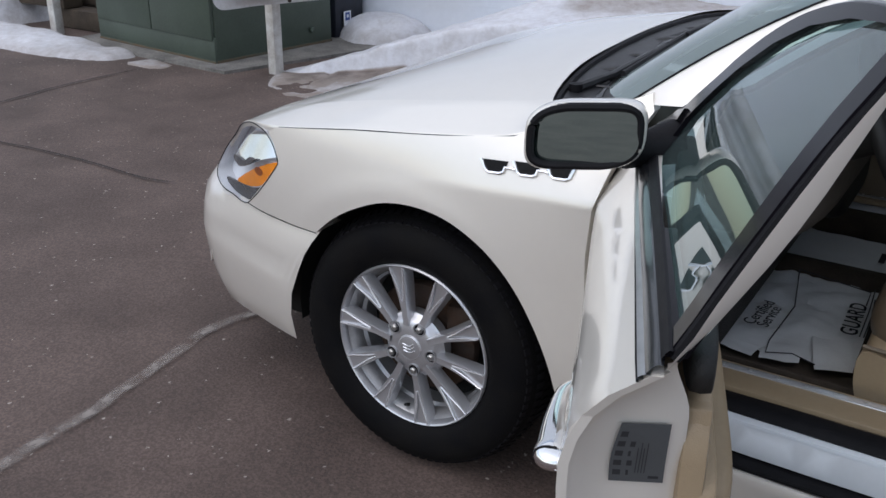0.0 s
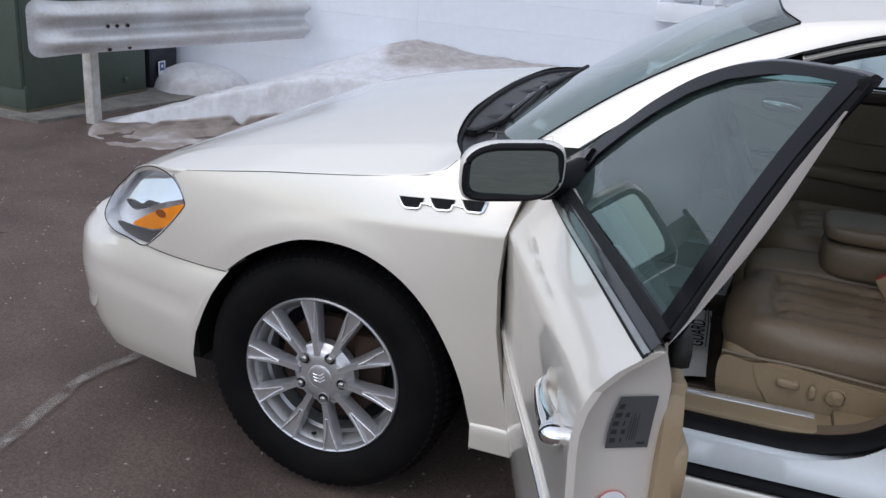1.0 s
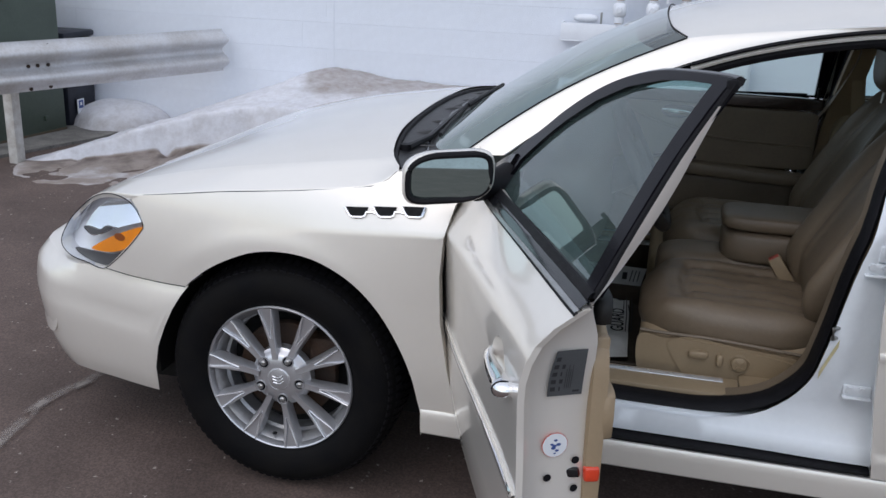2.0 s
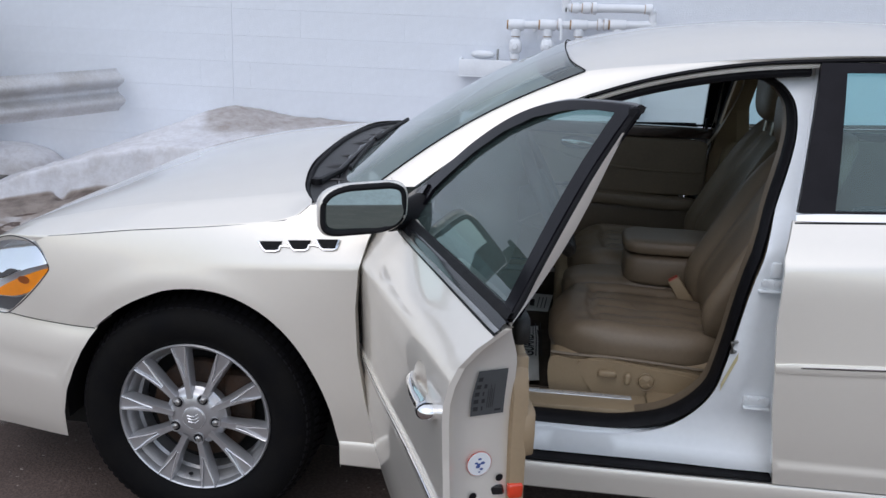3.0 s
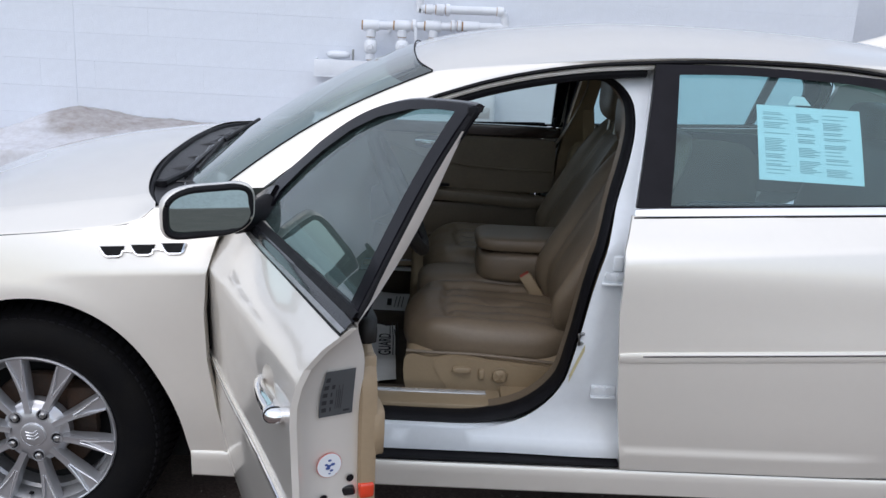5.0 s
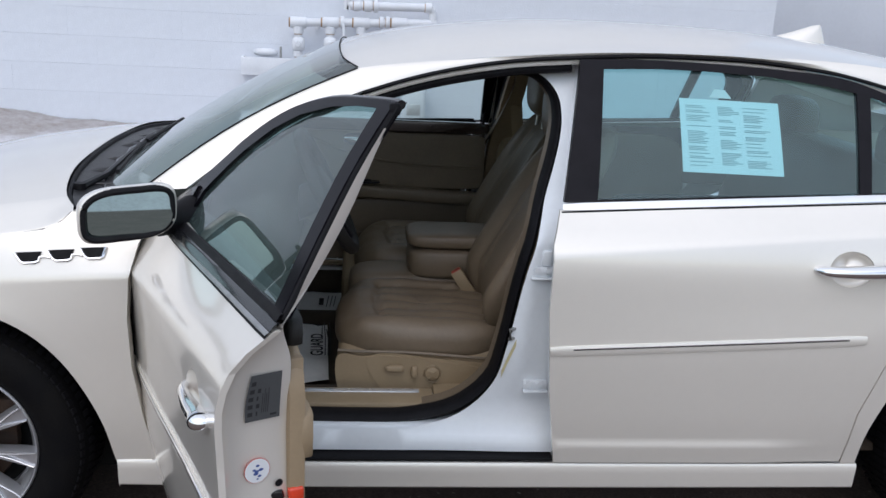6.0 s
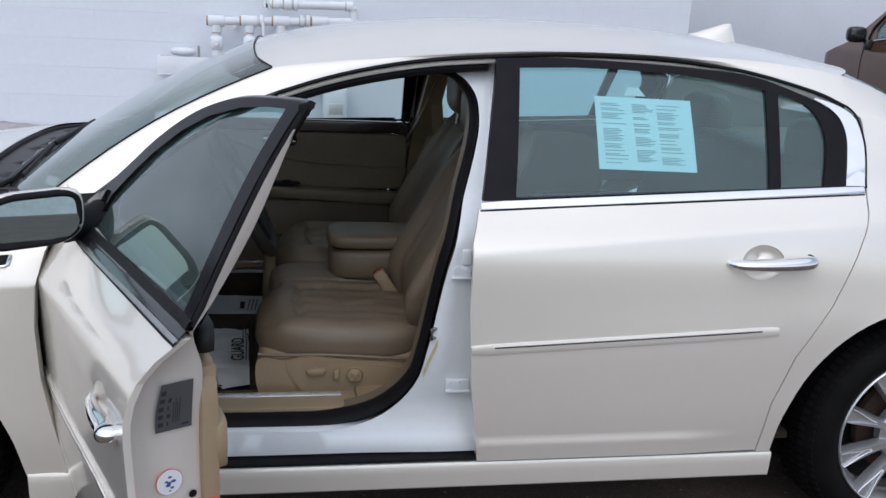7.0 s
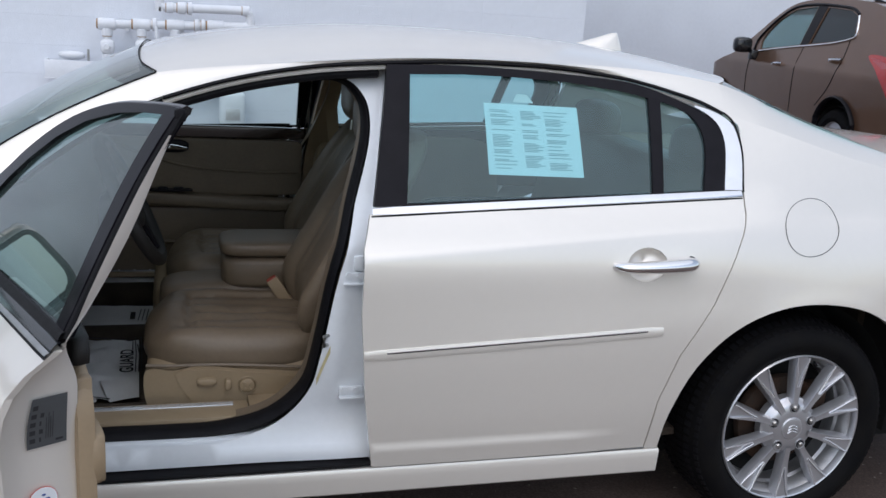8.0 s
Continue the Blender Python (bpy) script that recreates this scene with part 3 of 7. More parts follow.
cushion("valve_bonnet", (0.27, PY_ + 0.02, 1.045), (0.45, PY_ + 0.12, 1.105), PIPE, shelf, "white painted valve body", power=2.4, n=8)
tube("valve_stem", [(0.47, PY_ + 0.06, 1.04), (0.47, PY_ + 0.06, 1.12)], 0.008, STEEL, shelf)
tagged(block("gas_meter", (1.36, 3.72, 0.62), (1.54, 3.98, 0.88), PIPE, bevel=0.04, seg=3), "grey-white gas meter under the tray", "gas meter")
block("meter_plate", (1.40, 3.716, 0.68), (1.50, 3.722, 0.76), ZINC, bpy.data.objects["gas_meter"], "grey meter plate", bevel=0.002)
tube("meter_riser", [(1.44, 3.85, 0.88), (1.44, 3.85, 0.93)], 0.028, PIPE, bpy.data.objects["gas_meter"])
block("meter_foot", (1.38, 3.74, 0.0), (1.52, 3.96, 0.62), PIPE, bpy.data.objects["gas_meter"], bevel=0.01)

# green transformer cabinet on its pad
PAD = [(-5.50, 2.265), (-3.63, 2.15), (-3.28, 3.30), (-3.28, 3.86), (-5.50, 3.86)]
pad = tagged(mesh_part("concrete_pad", [(x, y, z) for z in (-0.05, 0.018) for x, y in PAD], [(5, 6, 7, 8, 9)] + [(k, (k + 1) % 5, 5 + (k + 1) % 5, 5 + k) for k in range(5)], CONCRETE), "weathered concrete pad under the cabinet", "concrete pad", kind="structure")
cab = tagged(new("transformer_cabinet"), "dark green steel transformer cabinet on a concrete pad", "transformer")
CABM = Matrix.Translation((-3.84, 2.27, 0.018)) @ Matrix.Rotation(radians(-7), 4, "Z")
block("cabinet_base", (-1.50, 0.015, 0.0), (-0.008, 0.10, 0.187), GREEN, cab, "green cabinet skirt", CABM, 0.006)
block("cabinet_body", (-1.49, 0.03, 0.0), (-0.006, 1.19, 1.35), GREEN, cab, m=CABM, bevel=0.012)
for a, b in ((-1.478, -0.752), (-0.742, -0.016)):
    block("cabinet_door", (a, 0.0, 0.165), (b, 0.03, 1.30), GREEN, cab, "green cabinet door", CABM, 0.006)
for lo, hi in (((-1.502, 0.0125, 0.0), (-0.006, 0.0155, 0.016)), ((-0.0065, 0.03, 0.0), (-0.0035, 1.19, 0.018))):
    block("rusted_foot", lo, hi, FOOTRUST, cab, "rusted bottom edge", CABM, 0.001)
block("cabinet_lid", (-1.53, -0.03, 1.35), (0.03, 1.22, 1.42), GREEN, cab, m=CABM, bevel=0.015)
block("cabinet_latch", (-0.762, -0.03, 0.52), (-0.722, 0.0, 0.60), GREEN, cab, "green padlock hasp", CABM, 0.006)
tube("padlock", [(-0.742, -0.03, 0.55), (-0.742, -0.045, 0.53), (-0.742, -0.03, 0.51)], 0.008, STEEL, cab, "steel padlock", CABM)
block("lift_eye", (-0.006, 0.95, 0.10), (0.014, 0.98, 0.14), GREEN, cab, m=CABM, bevel=0.004)

# guard rail beside the cabinet
rail = tagged(new("guard_rail"), "galvanised corrugated guard rail on a white post", "guard rail")
A, B = Vector((-3.355, 1.85, 0.675)), Vector((-2.545, 3.93, 0.675))
axis = (B - A).normalized()
outward = Vector((axis.y, -axis.x, 0)).normalized()
prof = []
for k in range(25):
    s = -1 + 2 * k / 24
    prof.append((s * 0.166, 0.078 * (0.5 - 0.5 * math.cos(2 * math.pi * min(1, max(0, (abs(s) - 0.04) / 0.92)))) ))
rows = []
for t in [0.0, 0.0012, 0.0035, 0.007, 0.012, 0.018, 0.026, 0.035, 0.05] + [0.07 + 0.93 * i / 28 for i in range(29)]:
    c = A + (B - A) * t
    flat = smooth(0.0, 0.16, t)
    curl = (1 - smooth(0.0, 0.10, t)) * 0.10
    tall = 1.0 + 0.10 * (1 - smooth(0.0, 0.12, t))
    rows.append([c + Vector((0, 0, h * tall * (0.58 + 0.42 * math.sqrt(1 - (1 - min(1.0, t / 0.035)) ** 2)))) + outward * (d * flat + 0.02 * (1 - flat) - curl * 0.6) for h, d in prof])
grid_part("rail_beam", rows, ZINC, rail, "grey corrugated steel beam", thick=0.004, angle=50)
foot = Vector((-3.318, 2.385, 0))
block("rail_post", (foot.x - 0.075, foot.y - 0.04, -0.02), (foot.x - 0.005, foot.y + 0.045, 0.80), WHITEPOST, rail, "chipped white post", bevel=0.006)
for t, h in ((0.235, 0.0), (0.265, 0.0), (0.30, 0.0), (0.30, -0.145), (0.235, -0.15), (0.965, 0.12), (0.965, -0.12), (0.30, 0.13)):
    c = A + (B - A) * t + Vector((0, 0, h)) + outward * (0.004 if abs(h) < 0.05 else 0.012)
    tube("rail_bolt", [c, c + outward * 0.008], 0.013, RUST, rail, "dark rail bolt", sides=8)

# white bollard post and timbers beyond
tagged(block("bollard_post", (-5.90, 2.42, -0.02), (-5.82, 2.50, 0.95), WHITEPOST, bevel=0.008), "chipped white steel post in old snow", "post")
stack = tagged(new("timber_stack"), "stack of weathered brown timbers behind snow", "timbers")
for k, (dx, dy, dz) in enumerate(((0.05, 0.05, 0.0), (0, 0.28, 0.0), (-0.45, 0.0, 0.17), (0.02, 0.26, 0.17))):
    block("timber", (-6.20 + dx, 2.62 + dy, dz), (-5.50 + dx, 2.82 + dy, dz + 0.165), TIMBER, stack, bevel=0.012)

# dark bin by the wall
bin_ = tagged(new("waste_bin"), "dark blue plastic bin with a blue and white sticker", "bin")
BM = Matrix.Translation((-4.17, 3.87, 0.0))
block("bin_body", (-0.05, -0.30, 0.0), (0.42, 0.08, 0.72), NAVY, bin_, m=BM, bevel=0.03, taper=(1.08, 1.05))
block("bin_lid", (-0.08, -0.33, 0.72), (0.45, 0.09, 0.77), NAVY, bin_, m=BM, bevel=0.02)
block("bin_sticker", (0.445, -0.222, 0.105), (0.448, -0.128, 0.225), WHITEPRINT, bin_, "white sticker", BM, 0.001)
block("sticker_mark", (0.447, -0.205, 0.150), (0.450, -0.145, 0.215), LABELBLUE, bin_, "blue printed square", BM, 0.001)
block("sticker_mark", (0.449, -0.188, 0.172), (0.451, -0.162, 0.197), WHITEPRINT, bin_, "white printed square", BM, 0.001)


# ---- snow ----
def lip_y(x):
    return 2.46 + 0.55 * smooth(-3.35, -1.8, x) + 0.05 * noise.noise(Vector((x * 3, 1, 5))) + 0.008 * noise.noise(Vector((x * 9, 4, 5)))


def snow_height(x, y):
    """Ploughed bank against the wall: dirty ice apron, coloured darker for the shade under an undercut lip, a soft
    crown.
    """
    hl = 0.34 * smooth(-3.40, -1.75, x)
    yl = lip_y(x)
    front = 2.10 + 0.16 * noise.fractal(Vector((x * 2.6, 0, 1)), 1.0, 2.0, 3) - 0.12 * smooth(-3.5, -2.6, x) + 0.3 * smooth(-3.1, -3.5, x)
    edge = -3.42 + 0.42 * smooth(2.45, 4.0, y) + 0.10 * noise.noise(Vector((y * 4, 2, 8)))
    body = smooth(edge, edge + 0.10, x)
    peak = 0.13 * math.exp(-((x + 1.58) / 0.42) ** 2) + 0.09 * math.exp(-((x + 0.7) / 0.7) ** 2)
    t = min(1.0, max(0.0, (y - front) / (yl - front)))
    low = (0.008 + 0.35 * hl * t ** 2) * smooth(front - 0.01, front + 0.03, y)
    low *= smooth(-0.35, 0.05, noise.fractal(Vector((x * 3.5, y * 3.5, 6)), 1.0, 2.0, 3) + 0.5 * t)
    # the value climbs towards the lip: grime plus the lip's painted shade
    d_low = 0.86 + 0.60 * smooth(0.35, 0.85, t) + 0.50 * noise.fractal(Vector((x * 6, y * 6, 3)), 1.0, 2.0, 4)
    over = smooth(yl - 0.028, yl + 0.028, y)
    if over <= 0:
        h, d = low, d_low
    else:
        t = max(0.0, (y - yl) / (4.0 - yl))
        h = hl * (1 + 0.10 * math.sin(min(1, t * 2.5) * math.pi / 2)) + 0.06 * smooth(-3.4, -2.9, x) + (peak - 0.10 * smooth(-2.6, -3.4, x)) * smooth(0.15, 0.95, t)
        d = 0.12 + 0.60 * smooth(0.44, 0.50, h - 0.10 * smooth(-1.55, -1.9, x) + 0.02 * noise.noise(Vector((x * 6, y * 6, 2))))
        h, d = low + (h - low) * over, d_low + (d - d_low) * smooth(0.0, 0.12, over)
    h *= body
    n1 = noise.fractal(Vector((x * 2.3, y * 2.3, 0.3)), 1.0, 2.0, 4)
    h += (0.022 * n1 + 0.008 * noise.noise(Vector((x * 14, y * 14, 0)))) * smooth(0.0, 0.12, h)
    h *= 1 - smooth(0.2, 0.9, x)
    return h - 0.006, d


def snow_patch(name, x0, x1, y0, y1, step, height, label, lines=None):
    nx, ny = int((x1 - x0) / step), len(lines(x0)) - 1 if lines else int((y1 - y0) / step)
    rows, vals = [], []
    for j in range(ny + 1):
        row = []
        for i in range(nx + 1):
            x, y = x0 + (x1 - x0) * i / nx, y0 + (y1 - y0) * j / ny
            y = lines(x)[j] if lines else y
            h, d = height(x, y)
            row.append((x, y, h))
            vals.append(d)
        rows.append(row)
    ob = grid_part(name, rows, SNOW, angle=180)
    set_attr(ob, vals)
    return tagged(ob, label, "snow", kind="stuff")


def bank_lines(x):
    """Cross lines of the bank, close together where the lip breaks off."""
    a, b = lip_y(x) - 0.03, lip_y(x) + 0.03
    return [1.85 + (a - 1.85) * k / 40 for k in range(40)] + [a + 0.06 * k / 8 for k in range(8)] + [b + (3.995 - b) * k / 64 for k in range(65)]


snow_patch("snow_bank", -3.9, 1.0, 1.85, 3.995, 0.017, snow_height, "old ploughed snow bank with brown dirt on top", bank_lines)


def lump(cx, cy, rx, ry, hh, dirt, seed):
    def f(x, y):
        r = math.hypot((x - cx) / rx, (y - cy) / ry) + 0.16 * noise.noise(Vector((x * 3, y * 3, seed)))
        h = hh * max(0.0, 1 - r * r) ** 0.6 if r < 1 else -0.03
        h += 0.02 * noise.noise(Vector((x * 7, y * 7, seed))) * (1 if r < 1 else 0)
        return h - 0.006, dirt + 0.35 * smooth(0.6, 1.0, r)
    return f


snow_patch("snow_lump", -4.35, -2.85, 3.15, 3.995, 0.03, lump(-3.46, 3.86, 0.44, 0.38, 0.215, 0.06, 2.0), "rounded lump of old snow against the wall")
snow_patch("snow_strip", -9.0, -4.2, 1.3, 2.75, 0.04, lump(-6.45, 2.10, 1.95, 0.33, 0.09, 0.25, 7.0), "thin melting snow along the cabinet pad")
snow_patch("ice_patch", -4.75, -3.9, 1.8, 2.3, 0.025, lump(-4.30, 2.07, 0.20, 0.11, 0.018, 0.75, 4.0), "grey melting ice patch on asphalt")
snow_patch("snow_heap", -9.0, -6.0, 1.9, 3.9, 0.05, lump(-7.25, 2.75, 0.85, 0.75, 0.50, 0.1, 9.0), "old snow heap by the timbers")
snow_patch("far_snow_bank", -26, 26, -23, -18, 0.4, lambda x, y: (1.1 * max(0, 1 - ((y + 20.5) / 2.2) ** 2) ** 0.7 * (0.7 + 0.5 * noise.noise(Vector((x * 0.25, 0, 0)))) - 0.02, 0.1), "ploughed snow bank across the lot")


# ---- brown crossover behind ----
suv = tagged(new("crossover"), "metallic brown small crossover parked by the wall", "car")
SM = Matrix.Translation((7.555, 7.44, 0.2)) @ Matrix.Rotation(radians(-98), 4, "Z")


def suv_y(x, z):
    return 0.0 - 0.02 * smooth(0.95, 0.5, z) - 0.34 * max(0, z - 1.02) - 0.75 * max(0, 0.02 - x) ** 1.4


sil = spline([(-0.45, 0.45), (-0.43, 0.72), (-0.30, 0.82), (0.0, 0.94), (0.22, 1.01), (0.43, 1.07), (0.60, 1.15), (0.85, 1.32), (1.11, 1.50), (1.37, 1.635), (1.63, 1.69), (2.05, 1.715), (2.6, 1.70), (3.05, 1.655), (3.40, 1.55), (3.62, 1.36), (3.80, 1.12), (3.90, 0.85), (3.93, 0.55), (3.90, 0.30)], 4)
arch1 = [(0.22 + 0.37 * math.cos(a), 0.39 + 0.37 * math.sin(a)) for a in [math.pi * k / 16 for k in range(17)]]
arch2 = [(2.93 + 0.37 * math.cos(a), 0.41 + 0.37 * math.sin(a)) for a in [math.pi * k / 16 for k in range(17)]]
outline = sil + [(3.60, 0.28)] + [(x, z) for x, z in arch2] + [(2.4, 0.26), (0.75, 0.26)] + [(x, z) for x, z in arch1] + [(-0.30, 0.30)]
win1 = spline([(1.10, 1.155), (1.06, 1.27), (1.24, 1.465), (1.53, 1.600)], 3) + [(1.955, 1.632), (1.93, 1.235)]
win2 = [(2.11, 1.25), (2.16, 1.625), (2.62, 1.597), (2.77, 1.545), (2.875, 1.36), (2.76, 1.318), (2.52, 1.29)]
for m in (SM, SM @ Matrix.Translation((0, 1.76, 0)) @ FLIP):
    panel("body_side", outline, suv_y, BRONZE, suv, m=m, depth=0.03, step=0.07, holes=(win1, win2))
    panel("front_side_glass", win1, lambda x, z: suv_y(x, z) - 0.012, GLASS, suv, "greenish side glass", m, depth=0, step=0.1)
    panel("rear_side_glass", win2, lambda x, z: suv_y(x, z) - 0.012, DARKGLASS, suv, "dark privacy glass", m, depth=0, step=0.1)
    edge = [(x, -suv_y(x, z) - 0.006, z) for x, z in spline([(1.02, 1.120), (1.4, 1.165), (1.9, 1.215), (2.3, 1.250), (2.6, 1.283), (2.85, 1.330), (2.90, 1.37), (2.86, 1.46), (2.80, 1.55)], 4)]
    tube("window_chrome", edge, 0.010, CHROME, suv, "chrome window line", m, 6)
    top = [(x, -suv_y(x, z) - 0.004, z) for x, z in spline([(0.98, 1.14), (0.98, 1.27), (1.20, 1.475), (1.50, 1.622), (1.95, 1.655), (2.45, 1.635), (2.66, 1.61), (2.79, 1.56)], 4)]
    panel("pillar_trim", [(1.945, 1.235), (1.97, 1.645), (2.145, 1.637), (2.10, 1.25)], lambda x, z: suv_y(x, z) + 0.004, SATIN, suv, "black door pillar trim", m, depth=0.01, step=0.1)
    tube("window_trim", top, 0.016, SATIN, suv, "black window trim", m, 6)
    for gap in ([(0.98, 1.10), (0.93, 0.90), (0.92, 0.60), (0.98, 0.36)], [(2.04, 1.24), (2.02, 0.90), (2.00, 0.60), (2.00, 0.32)], [(2.83, 1.36), (2.86, 1.10), (2.74, 0.86), (2.52, 0.66)]):
        tube("door_gap", [(x, -suv_y(x, z) - 0.001, z) for x, z in spline(gap, 4)], 0.004, RUBBER, suv, "dark door gap", m, 6)
    for x0, z0 in ((1.56, 1.02), (2.66, 1.12)):
        tube("door_handle", [(x0, -suv_y(x0, z0) - 0.01, z0 - 0.003), (x0 + 0.05, -suv_y(x0, z0) - 0.04, z0), (x0 + 0.15, -suv_y(x0, z0) - 0.04, z0 + 0.006), (x0 + 0.2, -suv_y(x0, z0) - 0.01, z0 + 0.008)], 0.017, CHROME, suv, "chrome door handle", m, 8)
    tube("arch_cladding", [(x, -suv_y(x, z) - 0.008, z) for x, z in arch1], 0.03, SATIN, suv, "black arch cladding", m, 8, flat=0.4)
    tube("arch_cladding", [(x, -suv_y(x, z) - 0.008, z) for x, z in arch2], 0.035, SATIN, suv, "black arch cladding", m, 8, flat=0.4)
    panel("tail_light", spline([(3.27, 1.19), (3.48, 1.20), (3.66, 1.15), (3.80, 0.98), (3.76, 0.84), (3.66, 0.93), (3.50, 1.06)], 3, True), lambda x, z: suv_y(x, z) + 0.012, TAILRED, suv, "red wraparound tail light", m, depth=0.03, step=0.06)
    panel("tail_light_clear", spline([(3.34, 1.175), (3.50, 1.165), (3.66, 1.12), (3.60, 1.09), (3.46, 1.13)], 3, True), lambda x, z: suv_y(x, z) + 0.018, CLEAR, suv, "clear lens strip", m, depth=0.02, step=0.06)
    block("mirror_foot", (1.03, -0.06, 1.03), (1.12, 0.03, 1.14), BLACK, suv, "black mirror foot", m, 0.015)
    cushion("mirror_housing", (0.93, -0.23, 1.10), (1.07, -0.02, 1.275), BLACK, suv, "black door mirror", m, 3.4, 8)
    for wx in (0.22, 2.93):
        turned("tyre", [(0.21, -0.0), (0.25, -0.02), (0.31, -0.01), (0.335, 0.03), (0.335, 0.17), (0.30, 0.2)], TYRE, suv, "black tyre", m @ Matrix.Translation((wx, 0.02, 0.335)), 36)
        turned("alloy_wheel", [(0.215, 0.0), (0.20, 0.02), (0.06, 0.015), (0.0, 0.0)], ALLOY, suv, "silver alloy wheel", m @ Matrix.Translation((wx, 0.02, 0.335)), 24)
        turned("wheel_well", [(0.36, 0.02), (0.36, 0.4), (0.0, 0.4)], VOID, suv, "black wheel well", m @ Matrix.Translation((wx, 0.0, 0.34)), 24)
rows = []
for x, z in sil:
    y0, y1 = -suv_y(x, z), 1.76 + suv_y(x, z)
    rows.append([(x, y0 + (y1 - y0) * k / 8, z + 0.03 * math.sin(math.pi * k / 8)) for k in range(9)])
k0 = next(i for i, (x, z) in enumerate(sil) if x > 0.52)
k1 = next(i for i, (x, z) in enumerate(sil) if x > 1.16)
grid_part("suv_hood", rows[:k0 + 1], BRONZE, suv, "brown hood and nose", SM)
grid_part("suv_windscreen", [r[::-1] for r in rows[k0:k1 + 1]], WSCREEN, suv, "greenish windscreen", SM)
grid_part("suv_roof", rows[k1:], BRONZE, suv, "brown roof and tailgate", SM)
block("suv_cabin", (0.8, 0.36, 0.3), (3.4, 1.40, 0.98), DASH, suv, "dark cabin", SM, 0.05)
tube("roof_rack", [(1.6, 0.33, 1.69), (1.75, 0.32, 1.745), (2.7, 0.32, 1.735), (2.95, 0.32, 1.67)], 0.018, SATIN, suv, "black roof rail", SM, 8)

# ---- the white sedan ----
HALF = curve([(0.0, 0.86), (0.2, 0.885), (0.28, 0.906), (0.335, 0.914), (0.42, 0.928), (0.5, 0.936), (0.68, 0.943), (0.8, 0.932), (0.9, 0.91), (0.97, 0.875),
              (1.02, 0.832), (1.1, 0.79), (1.2, 0.73), (1.3, 0.665), (1.4, 0.59), (1.46, 0.50)])
PLAN = curve([(-1.07, 0.30), (-1.03, 0.52), (-0.96, 0.64), (-0.8, 0.80), (-0.6, 0.88), (-0.4, 0.94), (-0.1, 0.975), (0.4, 0.985), (1.0, 1.0), (2.4, 1.0),
              (3.0, 0.985), (3.5, 0.93), (3.9, 0.83), (4.06, 0.70), (4.1, 0.6)])
WHEELS = (0.0, 2.918)


def crease(x):
    return 0.804 + 0.075 * x


def side(x, z):
    """Half width of the body at a station and height, with a soft lip round the wheel openings."""
    y = HALF(z) * PLAN(x - (0.045 * smooth(0.57, 0.612, z) + 0.80 * max(0.0, z - 0.60)) * smooth(-0.42, -0.75, x))
    for wx in WHEELS:
        r = math.hypot(x - wx, z - 0.335)
        y += 0.0022 * math.exp(-((r - 0.430) / 0.034) ** 2)
    # pressed shoulder crease
    d = z - crease(x)
    high = 0.011 + 0.018 * smooth(0.25, 0.62, x)
    y += high * (max(0.0, 1 + d / 0.22) ** 1.7 if d < 0 else max(0.0, 1 - d / 0.095) ** 1.15) * smooth(-0.05, 0.30, x) * smooth(3.1, 2.5, x)
    # ridge along the foot of the doors
    y += 0.008 * smooth(0.412, 0.380, z) * smooth(1.25, 1.50, x) * smooth(2.34, 2.12, x)
    return y


def sunk(d):
    return lambda x, z: side(x, z) - d


RINGS = [(wx + r * math.cos(a), 0.335 + r * math.sin(a)) for wx in WHEELS for r in (0.405, 0.42, 0.435, 0.45, 0.467, 0.49) for a in [math.pi * k / 60 for k in range(-6, 67)]]

car = tagged(new("sedan"), "pearl white four-door sedan with its front door open, parked on asphalt", "car")

# front of the body
LAMP = [(-0.558, 0.821), (-0.498, 0.829), (-0.451, 0.823), (-0.418, 0.799), (-0.398, 0.762), (-0.407, 0.742), (-0.452, 0.691), (-0.514, 0.635), (-0.568, 0.600), (-0.641, 0.604), (-0.708, 0.606), (-0.775, 0.620), (-0.790, 0.645), (-0.765, 0.695), (-0.70, 0.750), (-0.62, 0.798)]
ARCH_F = [(0.430, 0.300), (0.418, 0.350), (0.400, 0.430), (0.365, 0.516), (0.307, 0.611), (0.233, 0.684), (0.143, 0.730), (0.051, 0.745), (-0.042, 0.736), (-0.121, 0.706), (-0.187, 0.669), (-0.240, 0.627), (-0.262, 0.606)]
for m in (I4, FLIP):
    panel("front_fender", [(-0.405, 0.846), (-0.155, 0.884), (0.085, 0.911), (0.268, 0.937), (0.311, 0.957), (0.330, 0.976), (0.42, 1.00), (0.535, 1.052), (0.548, 1.02),
                           (0.498, 0.911), (0.479, 0.832), (0.472, 0.727), (0.477, 0.601), (0.498, 0.468), (0.524, 0.344), (0.524, 0.336)]
          + spline(ARCH_F, 4) + [(-0.420, 0.609), (-0.556, 0.603), (-0.512, 0.641), (-0.450, 0.697), (-0.404, 0.747), (-0.395, 0.764), (-0.415, 0.803), (-0.440, 0.828)],
          side, PAINT, car, m=m, depth=0.035, fold=crease, extra=RINGS)
    panel("headlight_lens", spline(LAMP, 4, True), side, CLEAR, car, "clear headlight lens", m=m, depth=0.004, step=0.03)

# bumper: wraps from the wheel opening round the nose


